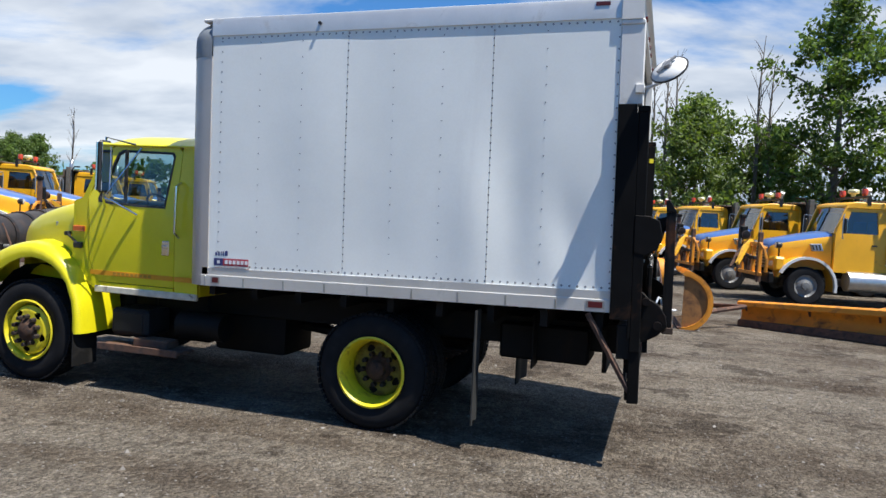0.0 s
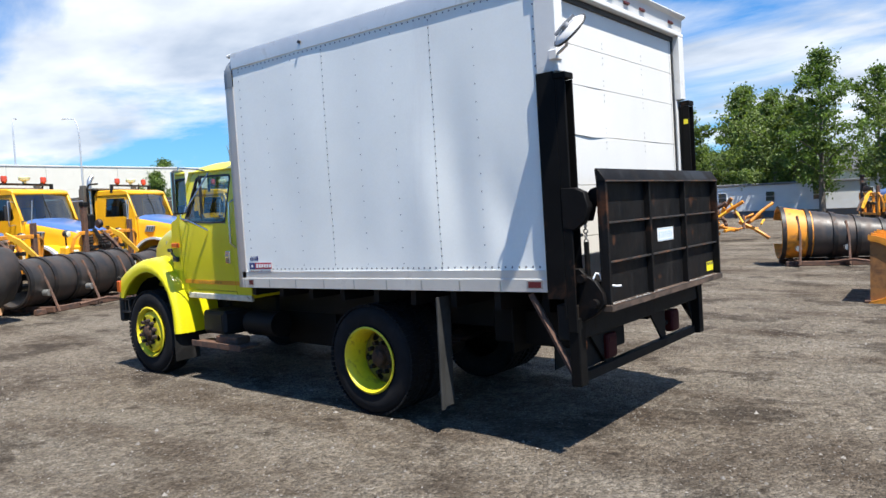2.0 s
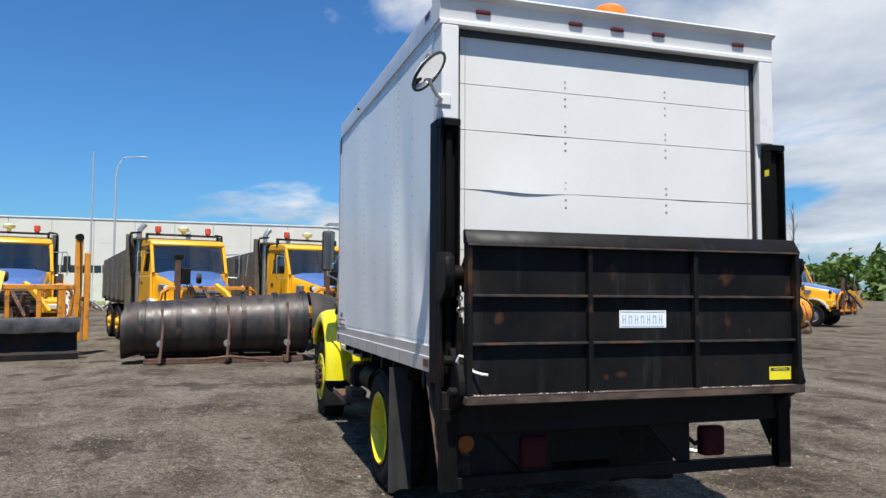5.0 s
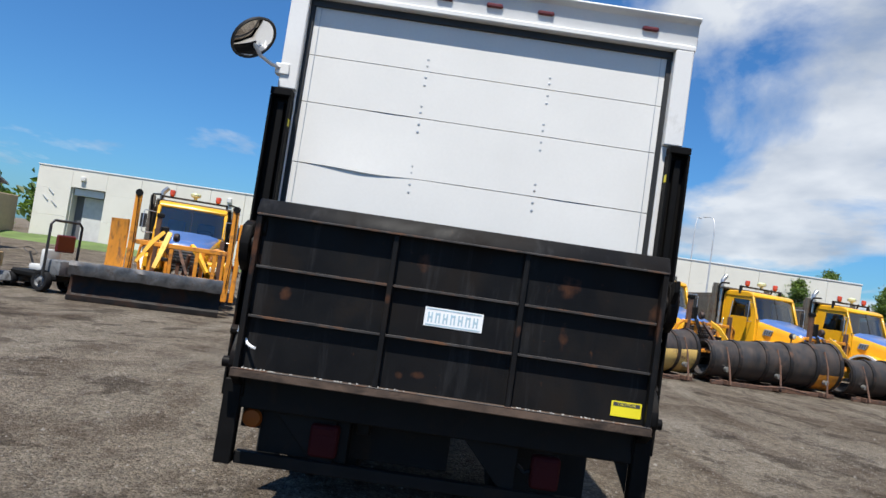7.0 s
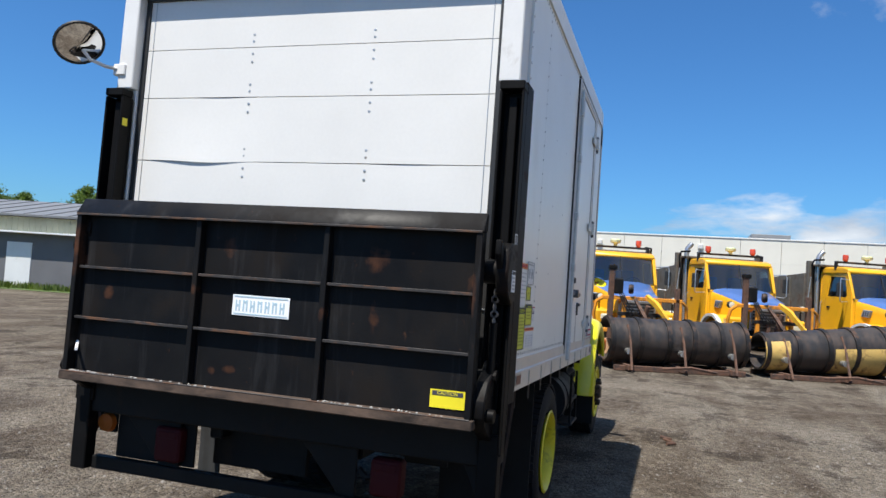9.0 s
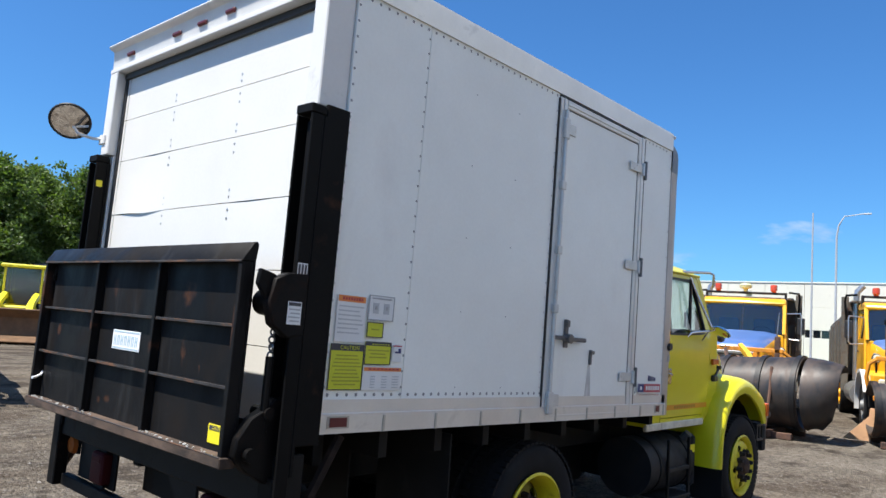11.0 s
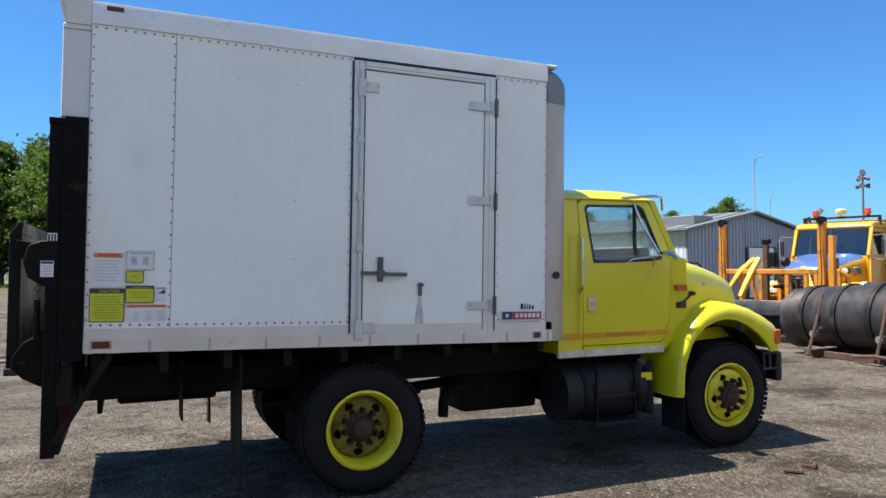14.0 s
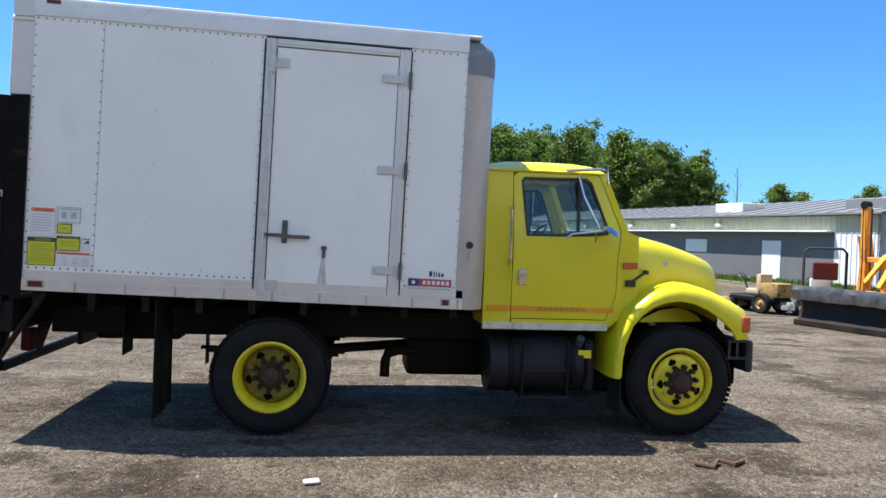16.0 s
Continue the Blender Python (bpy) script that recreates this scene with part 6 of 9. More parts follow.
def plow_truck(paint, at, label="orange snow plow truck with a blue-topped hood"):
    """Front axle at the origin, nose towards +x."""
    t = thing("plow_truck", label, "truck", at, "row of plow trucks")
    for side in (-1, 1):
        far_wheel(t, 0.0, side * 1.17, side, 0.53, 0.30, M_RIMGREY)
        for x in (-4.5, -5.85):
            far_wheel(t, x, side * 1.2, side, 0.53, 0.58, paint)
    bm = B()
    for side in (-1, 1):
        box(bm, (-6.8, side * 0.42 - 0.05, 0.75), (0.9, side * 0.42 + 0.05, 1.02), 0.01)
    part("chassis", bm, M_FRAME, t)
    # hood: paint below, blue on top
    HP = [(0.86, 0.50, 1.55), (0.82, 0.56, 1.68), (0.65, 0.62, 1.76), (0.2, 0.70, 1.86), (-0.3, 0.80, 1.97), (-0.72, 0.90, 2.05)]

    def hood_mesh(side):
        bm = B()
        rings = []
        for x, w, z in HP:
            pts = [(w * 0.97, z - 0.10), (w * 0.90, z - 0.03), (w * 0.6, z + 0.02), (0, z + 0.035)] if side == 0 else [(w + 0.02, 1.0), (w + 0.015, z - 0.3), (w, z - 0.13), (w * 0.968, z - 0.102)]
            if side == 0:
                pts = pts + [(-y, zz) for y, zz in pts[-2::-1]]
            rings.append([bm.verts.new((x, (side or 1) * y, zz)) for y, zz in pts])
        skin(bm, rings)
        return bm

    for side in (-1, 1):
        part("hood_side", hood_mesh(side), paint, t, "", 50)
    part("hood_top", hood_mesh(0), M_HOODBLUE, t, "blue painted hood top", 50)
    bm = B()
    box(bm, (0.84, -0.50, 0.95), (0.90, 0.50, 1.58), 0.03)
    grille = part("grille", bm, M_CHROME_DULL, t, "dull chrome grille")
    for k in range(6):
        bm = B()
        box(bm, (0.90, -0.43, 1.03 + 0.085 * k), (0.915, 0.43, 1.075 + 0.085 * k))
        part("grille_slot", bm, M_TRIM, grille)
    bm = B()
    box(bm, (0.86, -1.15, 0.55), (1.02, 1.15, 0.85), 0.03)
    part("bumper", bm, M_FRAME, t)
    for side in (-1, 1):
        bm = B()
        arc_sheet(bm, 0.0, 0.53, 0.80, 15, 190, side * 0.60, side * 1.12, 0.04, 14)
        box(bm, (0.55, min(side * 0.55, side * 1.1), 0.90), (0.86, max(side * 0.55, side * 1.1), 1.30), 0.06)
        part("fender", bm, paint, t)
        bm = B()
        arc_sheet(bm, 0.0, 0.53, 0.815, 25, 190, side * 1.12, side * 1.23, 0.07, 14)
        part("fender_flare", bm, M_FENDERGREY, t, "pale grey fender flare")
        bm = B()
        box(bm, (0.80, side * 0.82 - 0.14, 1.02), (0.885, side * 0.82 + 0.14, 1.18), 0.03)
        part("headlight", bm, M_CLEARLENS, t)
        bm = B()
        prism(bm, [(-0.52, 1.52), (-0.22, 1.50), (-0.14, 1.70), (-0.44, 1.72)], "y", min(side * 0.80, side * 0.895), max(side * 0.80, side * 0.895), 0.012)
        vent = part("hood_vent", bm, M_VENT, t, "blue-grey moulded hood vent")
        for k in range(3):
            bm = B()
            y0, y1 = sorted((side * 0.894, side * 0.899))
            prism(bm, [(-0.45 + 0.09 * k, 1.54), (-0.41 + 0.09 * k, 1.54), (-0.36 + 0.09 * k, 1.68), (-0.40 + 0.09 * k, 1.68)], "y", y0, y1)
            part("vent_slot", bm, M_TRIM, vent)
        # panel gaps and a strap on the door, grab handle, plow headlamp on a stalk
        part("grab_handle", tube(B(), [(-2.12, side * 1.04, 1.2), (-2.12, side * 1.09, 1.25), (-2.12, side * 1.09, 1.85), (-2.12, side * 1.04, 1.9)], 0.014, 6), M_CHROME_DULL, t)
        bm = B()
        lathe(bm, [(0.0, 0.05), (0.07, 0.045), (0.095, 0.01), (0.095, -0.08), (0.05, -0.13), (0.0, -0.14)], (0.78, side * 0.98, 1.62), (1, 0, 0), 16)
        lamp = part("plow_lamp", bm, M_TRIM, t, "black round plow headlamp")
        part("lens", lathe(B(), [(0.0, 0.056), (0.05, 0.054), (0.08, 0.047)], (0.78, side * 0.98, 1.62), (1, 0, 0), 16), M_CLEARLENS, lamp)
        part("lamp_stalk", tube(B(), [(0.72, side * 0.98, 1.2), (0.72, side * 0.98, 1.56)], 0.022, 6), M_FRAME, t)
        # cab side with window
        bm = B()
        wy = side * 1.04
        outer = [(-0.74, 0.95), (-0.74, 2.02), (-1.0, 2.78), (-2.2, 2.80), (-2.25, 0.95)]
        inner = [(-1.0, 2.05), (-0.95, 2.10), (-1.14, 2.65), (-1.85, 2.66), (-1.88, 2.05)]
        loops = []
        for d in (0.0, 0.05):
            o = [bm.verts.new((x, wy - side * d - side * (0.07 if z > 2.2 else 0), z)) for x, z in outer]
            i = [bm.verts.new((x, wy - side * d - side * (0.07 if z > 2.2 else 0), z)) for x, z in inner]
            skin(bm, [o, i], True)
            loops.append((o, i))
        for q in (0, 1):
            skin(bm, [loops[0][q], loops[1][q]], True)
        door = part("cab_side", bm, paint, t)
        bm = B()
        bm.faces.new([bm.verts.new((x, wy - side * (0.03 + (0.07 if z > 2.2 else 0)), z)) for x, z in inner])
        part("side_window", bm, M_DARKGLASS, door, "dark side window")
        bm = B()
        box(bm, (-1.85, wy - 0.01 * side, 1.72), (-1.72, wy + 0.025 * side, 1.76))
        part("door_handle", bm, M_TRIM, door)
        # mirror
        bm = B()
        tube(bm, [(-0.95, side * 1.02, 2.55), (-0.8, side * 1.35, 2.57), (-0.78, side * 1.37, 2.5), (-0.78, side * 1.37, 1.95), (-0.82, side * 1.33, 1.90), (-0.9, side * 1.05, 1.92)], 0.016, 6)
        mir = part("mirror_bracket", bm, M_CHROME_DULL, t, "chrome mirror bracket")
        part("mirror", box(B(), (-0.86, side * 1.36 - 0.09, 2.04), (-0.79, side * 1.36 + 0.09, 2.46), 0.02), M_TRIM, mir)
        part("mirror_glass", box(B(), (-0.866, side * 1.36 - 0.075, 2.06), (-0.861, side * 1.36 + 0.075, 2.44)), M_MIRROR, mir)
        bm = B()
        rod(bm, (-1.1, side * 1.02, 0.72), (-2.3, side * 1.02, 0.72), 0.28, seg=18)
        part("fuel_tank", bm, M_CHROME_DULL, t)
    bm = B()
    prism(bm, [(-2.28, 2.74), (-2.25, 2.86), (-2.1, 2.93), (-1.25, 2.94), (-1.0, 2.88), (-0.95, 2.78), (-1.0, 2.74)], "y", -1.0, 1.0, 0.03)
    part("cab_roof", bm, paint, t)
    bm = B()
    box(bm, (-2.28, -1.0, 0.95), (-2.22, 1.0, 2.76), 0.01)
    box(bm, (-0.80, -0.98, 0.95), (-0.74, 0.98, 2.0), 0.01)
    part("cab_wall", bm, paint, t)
    bm = B()
    rings = []
    for k in range(-5, 6):
        y, bow = 0.97 * k / 5, 0.08 * (1 - (k / 5) ** 2)
        rings.append([bm.verts.new((-0.76 + bow, y, 2.03)), bm.verts.new((-1.03 + bow * 0.7, y * 0.93, 2.78))])
    skin(bm, rings)
    part("windshield", bm, M_CABGLASS, t, "dark raked windscreen", 80)
    part("centre_bar", tube(B(), [(-0.672, 0, 2.03), (-0.965, 0, 2.79)], 0.012, 6), M_TRIM, t)
    for side in (-1, 1):
        bm = B()
        prism(bm, [(-0.735, 2.02), (-0.70, 2.02), (-0.98, 2.79), (-1.03, 2.79)], "y", side * 0.98 - 0.04, side * 0.98 + 0.04, 0.008)
        part("pillar", bm, paint, t)
    part("dashboard", box(B(), (-1.15, -0.92, 1.75), (-0.80, 0.92, 2.02), 0.05), M_SEAT, t)
    bm = B()
    lathe(bm, [(0.21, -0.014), (0.225, 0.0), (0.21, 0.014), (0.195, 0.0), (0.21, -0.014)], (-1.25, 0.45, 2.08), (-0.6, 0, 0.8), 20)
    part("steering_wheel", bm, M_TRIM, t)
    for y in (-0.45, 0.45):
        bm = B()
        box(bm, (-1.95, y - 0.27, 1.35), (-1.45, y + 0.27, 1.7), 0.08, None, 2)
        box(bm, (-2.12, y - 0.26, 1.6), (-1.94, y + 0.26, 2.42), 0.07, None, 2)
        part("seat", bm, M_SEATPALE, t, "pale grey cab seat")
    # light bar over the cab
    bm = B()
    box(bm, (-1.62, -1.0, 3.06), (-1.55, 1.0, 3.12), 0.006)
    for y in (-0.98, 0.98):
        box(bm, (-1.64, y - 0.03, 2.85), (-1.54, y + 0.03, 3.12), 0.004)
    bar = part("light_bar", bm, M_PLOWRIB, t, "dark rusty light bar")
    for y in (-0.69, 0.69):
        bm = B()
        lathe(bm, [(0.055, 0.0), (0.06, 0.03), (0.085, 0.05), (0.085, 0.17), (0.07, 0.2), (0.0, 0.2)], (-1.585, y, 3.12), (0, 0, 1), 14)
        part("beacon", bm, M_BEACON, bar, "red-orange beacon")
    bm = B()
    lathe(bm, [(0.05, 0.0), (0.06, 0.07), (0.15, 0.10), (0.16, 0.17), (0.13, 0.21), (0.0, 0.225)], (-1.585, 0.0, 3.12), (0, 0, 1), 16)
    part("work_lamp", bm, M_PALEDOME, bar, "pale yellow-green lamp dome")
    for side in (-1, 1):
        part("mast_post", box(B(), (-2.52, side * 1.28 - 0.08, 0.7), (-2.36, side * 1.28 + 0.08, 3.12), 0.012), M_DUMPGREY, t, "weathered steel mast post")
        part("mast_post", tube(B(), [(-2.3, side * 1.22, 1.9), (-2.28, side * 1.3, 3.0), (-2.2, side * 1.28, 3.14), (-2.05, side * 1.05, 3.16)], 0.03, 6), M_FRAME, t)
    # exhaust stack, dump body
    bm = B()
    tube(bm, [(-2.42, -1.02, 1.0), (-2.42, -1.02, 3.12), (-2.42, -1.0, 3.26), (-2.42, -0.86, 3.42)], 0.075, 12)
    part("exhaust_pipe", bm, M_CHROME_DULL, t)
    body = new("dump_body")
    body.parent = t
    body["label"] = "weathered steel dump body with cab guard"
    bm = B()
    box(bm, (-2.70, -1.2, 1.15), (-2.64, 1.2, 3.0), 0.01)
    box(bm, (-2.72, -1.15, 2.96), (-2.1, 1.15, 3.02), 0.01)
    part("headboard", bm, M_DUMPGREY, body)
    for side in (-1, 1):
        bm = B()
        y = side * 1.2
        prism(bm, [(-2.66, 1.2), (-2.66, 2.75), (-6.9, 2.45), (-7.1, 1.3)], "y", y - 0.03, y + 0.03, 0.006)
        part("side_board", bm, M_DUMPGREY, body)
        for k in range(6):
            bm = B()
            x = -2.75 - 0.8 * k
            box(bm, (x - 0.05, y + side * 0.03 - 0.04, 1.2), (x + 0.05, y + side * 0.03 + 0.04, 2.68 - 0.07 * k), 0.01)
            part("stake", bm, M_DUMPGREY, body)
    bm = B()
    box(bm, (-7.0, -1.15, 1.12), (-2.66, 1.15, 1.22), 0.01)
    part("bed", bm, M_DUMPGREY, body)
    bm = B()
    box(bm, (-7.06, -1.18, 1.2), (-7.0, 1.18, 2.45), 0.01)
    part("tailgate", bm, M_DUMPGREY, body)
    # plow hitch: truss, lift arm, guide posts
    hitch = new("plow_hitch")
    hitch.parent = t
    hitch["label"] = "orange steel plow hitch with rusty posts"
    for z, w, m in ((1.62, 1.05, M_PLOWORANGE), (1.22, 0.62, M_PLOWRIB), (0.78, 1.1, M_PLOWORANGE)):
        part("cross_tube", box(B(), (1.18, -w, z - 0.05), (1.28, w, z + 0.05), 0.012), m, hitch)
    for y, z1, m in ((-0.46, 1.57, M_PLOWORANGE), (0.46, 1.57, M_PLOWORANGE), (-0.16, 1.17, M_RUST), (0.2, 1.17, M_RUST), (1.0, 1.57, M_PLOWORANGE)):
        part("hitch_post", box(B(), (1.185, y - 0.05, 0.83), (1.275, y + 0.05, z1), 0.01), m, hitch)
    for side in (-1, 1):
        bm = B()
        tube(bm, [(0.9, side * 0.5, 1.5), (1.22, side * 0.52, 1.62)], 0.045, 6)
        tube(bm, [(0.9, side * 0.5, 0.72), (1.22, side * 0.52, 0.78)], 0.06, 6)
        part("stay", bm, M_PLOWORANGE, hitch)
        part("brush_guard", tube(B(), [(1.23, side * 1.02, 1.62), (1.2, side * 1.18, 1.5), (1.12, side * 1.22, 1.2), (1.1, side * 1.15, 0.85)], 0.045, 6), M_PLOWORANGE, hitch)
    bm = B()
    tube(bm, [(1.2, 0.12, 1.70), (1.42, 0.30, 1.52), (1.72, 0.62, 1.02)], [0.075, 0.085, 0.06], 4)
    part("lift_arm", bm, M_LIFTARM, hitch, "yellow-orange lift arm")
    bm = B()
    tube(bm, [(1.2, -0.2, 1.66), (1.5, -0.1, 1.35), (1.75, 0.1, 0.9)], [0.05, 0.06, 0.05], 4)
    part("lift_arm", bm, M_RUST, hitch)
    part("lift_cylinder", rod(B(), (1.22, 0, 0.8), (1.45, 0.1, 1.45), 0.06, seg=10), M_RUST, hitch)
    post = part("guide_post", box(B(), (1.16, -0.88, 0.55), (1.29, -0.75, 2.42), 0.012), M_RUST, hitch, "rust-brown guide post")
    part("valve_box", box(B(), (1.12, -0.74, 1.72), (1.32, -0.52, 2.12), 0.03), M_FRAME, post, "black hydraulic box")
    part("post_cap", box(B(), (1.14, -0.90, 2.34), (1.31, -0.70, 2.46), 0.02), M_FRAME, post)
    for k in range(3):
        part("hose", tube(B(), [(1.3, -0.62 + 0.05 * k, 1.74), (1.36, -0.5 + 0.06 * k, 1.45), (1.3, -0.3 + 0.1 * k, 1.2), (1.25, -0.1 + 0.1 * k, 1.3)], 0.018, 6), M_TRIM, post)
    part("guide_post", box(B(), (1.16, 0.86, 0.55), (1.28, 0.98, 1.95), 0.012), M_RUST, hitch, "rust-brown guide post")
    bm = B()
    lathe(bm, [(0.0, -0.07), (0.11, -0.06), (0.13, 0.0), (0.11, 0.06), (0.0, 0.07)], (1.24, -0.30, 1.86), (0.3, 1, 0), 14)
    part("winch_drum", bm, M_PLOWRIB, hitch)
    part("marker_rod", tube(B(), [(1.2, 0.9, 1.9), (1.22, 0.95, 2.5)], 0.014, 6), M_STEEL, hitch)
    return t


def yaw_at(x, y, deg):
    return pose(x, y, 0, 0, 0, deg)


first_truck = plow_truck(M_PLOWTRUCK, yaw_at(-16.8, 3.88, 16))


def wing_gear(t):
    """Tall wing masts, a raised side wing and long push arms ahead of the bumper."""
    gear = new("wing_gear")
    gear.parent = t
    gear["label"] = "orange wing masts with a raised wing plow"
    for y, top in ((-1.33, 2.85), (1.12, 2.8)):
        mast_part = part("wing_mast", box(B(), (2.42, y - 0.08, 0.35), (2.56, y + 0.08, top), 0.015), M_PLOWORANGE, gear, "orange wing mast with blackened top")
        part("sheave", rod(B(), (2.40, y, top + 0.02), (2.58, y, top + 0.02), 0.09, seg=14), M_FRAME, mast_part)
        part("slide", box(B(), (2.33, y - 0.06, 1.25), (2.415, y + 0.06, top - 0.05), 0.01), M_PLOWRIB, mast_part)
        part("cable", tube(B(), [(2.6, y, top - 0.02), (2.62, y + 0.04, 1.5), (2.6, y, 0.7)], 0.012, 5), M_FRAME, mast_part)
    part("wing_mast", box(B(), (2.38, 1.26, 0.35), (2.5, 1.38, 2.45), 0.012), M_PLOWORANGE, gear)
    bm = B()
    rings = []
    for k in range(9):
        z = lerp(0.86, 2.15, k / 8)
        bow = 0.10 * (2 * k / 8 - 1) ** 2
        rings.append([bm.verts.new((2.45 + bow, -1.48, z)), bm.verts.new((1.25 + bow, -2.0, z)), bm.verts.new((1.24 + bow, -1.96, z)), bm.verts.new((2.44 + bow, -1.44, z))])
    skin(bm, rings, True)
    bm.faces.new(rings[0]), bm.faces.new(rings[-1][::-1])
    part("wing_blade", bm, M_PLOWORANGE, gear, "orange wing plow folded upright")
    for z in (1.62, 0.85):
        part("cross_tube", box(B(), (2.44, -1.25, z - 0.06), (2.54, 1.04, z + 0.06), 0.012), M_PLOWORANGE, gear)
    for y in (-0.85, -0.35, 0.30, 0.75):
        part("hitch_post", box(B(), (2.45, y - 0.05, 0.45), (2.53, y + 0.05, 1.56), 0.01), M_PLOWORANGE, gear)
    for y in (-1.2, 1.0):
        part("push_arm", tube(B(), [(1.25, y * 0.55, 1.55), (1.9, y * 0.8, 1.66), (2.46, y, 1.62)], 0.06, 6), M_PLOWORANGE, gear)
        part("push_arm", tube(B(), [(1.1, y * 0.5, 0.7), (2.46, y * 0.6, 0.6), (2.66, y * 0.55, 0.5)], 0.07, 6), M_PLOWORANGE, gear)
    part("lift_arm", tube(B(), [(2.3, -0.6, 1.95), (2.5, -0.85, 1.65), (2.7, -1.15, 1.1)], [0.06, 0.075, 0.05], 4), M_LIFTARM, gear)
    part("lift_arm", tube(B(), [(2.35, -0.45, 1.95), (2.6, -0.55, 1.55), (2.85, -0.7, 1.0)], [0.08, 0.09, 0.07], 4), M_LIFTARM, gear)


wing_truck = copy_thing(first_truck, yaw_at(-17.65, -0.66, 18))
wing_truck["label"] = "orange plow truck with raised wing and tall masts"
wing_gear(wing_truck)
for x, y, deg in ((-17.7, 7.59, 20), (-19.2, 10.9, 21), (-20.4, 14.9, 24), (-20.8, 18.9, 25), (-22.1, 22.9, 25), (-23.3, 27.9, 26), (-24.6, 32.2, 27),
                  (3.4, 23.4, 192), (1.64, 27.2, 196), (-0.25, 32.8, 206), (-2.0, 37.8, 208)):
    copy_thing(first_truck, yaw_at(x, y, deg))


# straight black blade before the first truck
def straight_blade(at, length, height, paint, edge, label, flare=1.0):
    t = thing("snow_plow_blade", label, "snow plow", at)
    bm = B()
    n = 10
    rings = []
    for k in range(n + 1):
        u = k / n
        z = height * u
        x = 0.22 * (2 * u - 1) ** 2 - 0.05
        rings.append([bm.verts.new((x, -length / 2, z)), bm.verts.new((x, length / 2, z)), bm.verts.new((x - 0.03, length / 2, z)), bm.verts.new((x - 0.03, -length / 2, z))])
    skin(bm, rings, True)
    bm.faces.new(rings[0]), bm.faces.new(rings[-1][::-1])
    part("moldboard", bm, paint, t)
    bm = B()
    if edge is M_PLOWEDGE:
        rings = []
        for k in range(25):
            y = lerp(-length / 2 - 0.02, length / 2 + 0.02, k / 24)
            d = 0.008 * math.sin(k * 1.9) + 0.008 * math.sin(k * 0.7)
            rings.append([bm.verts.new(v) for v in ((0.06, y, height), (0.21, y, height + 0.02), (0.25 + d, y, height - 0.09), (0.20 + d, y, height - 0.32 + d), (0.10, y, height - 0.30), (0.06, y, height - 0.1))])
        skin(bm, rings, True)
        bm.faces.new(rings[0]), bm.faces.new(rings[-1][::-1])
    else:
        box(bm, (0.02, -length / 2 - 0.02, height - 0.09), (0.24, length / 2 + 0.02, height + 0.02), 0.02)
    part("top_edge", bm, edge, t)
    bm = B()
    box(bm, (0.10, -length / 2, 0.0), (0.18, length / 2, 0.14), 0.01)
    part("cutting_edge", bm, M_BLADEBLACK if paint is M_BLADEBLACK else M_RUST, t)
    for k in range(5):
        y = lerp(-length / 2 + 0.1, length / 2 - 0.1, k / 4)
        bm = B()
        prism(bm, [(-0.08, 0.08), (-0.25, 0.2), (-0.28, height * 0.6), (0.12, height - 0.06), (-0.1, height * 0.5)], "y", y - 0.02, y + 0.02)
        part("rib", bm, M_RUST, t)
    bm = B()
    tube(bm, [(-0.25, -0.6, 0.3), (-1.3, 0, 0.45), (-0.25, 0.6, 0.3)], 0.06, 6)
    part("push_frame", bm, M_PLOWORANGE, t)
    for ob in t.children:
        for v in ob.data.vertices:
            v.co.z *= lerp(1.0, flare, v.co.y / length + 0.5)
    return t


straight_blade(yaw_at(-14.4, -0.40, 15), 3.55, 0.93, M_BLADEBLACK, M_PLOWEDGE, "black steel snow plow blade with shiny worn edge")
straight_blade(yaw_at(3.75, 15.1, 247), 5.0, 0.5, M_PLOWORANGE, M_PLOWORANGE, "orange straight snow plow blade on the gravel", 1.5)


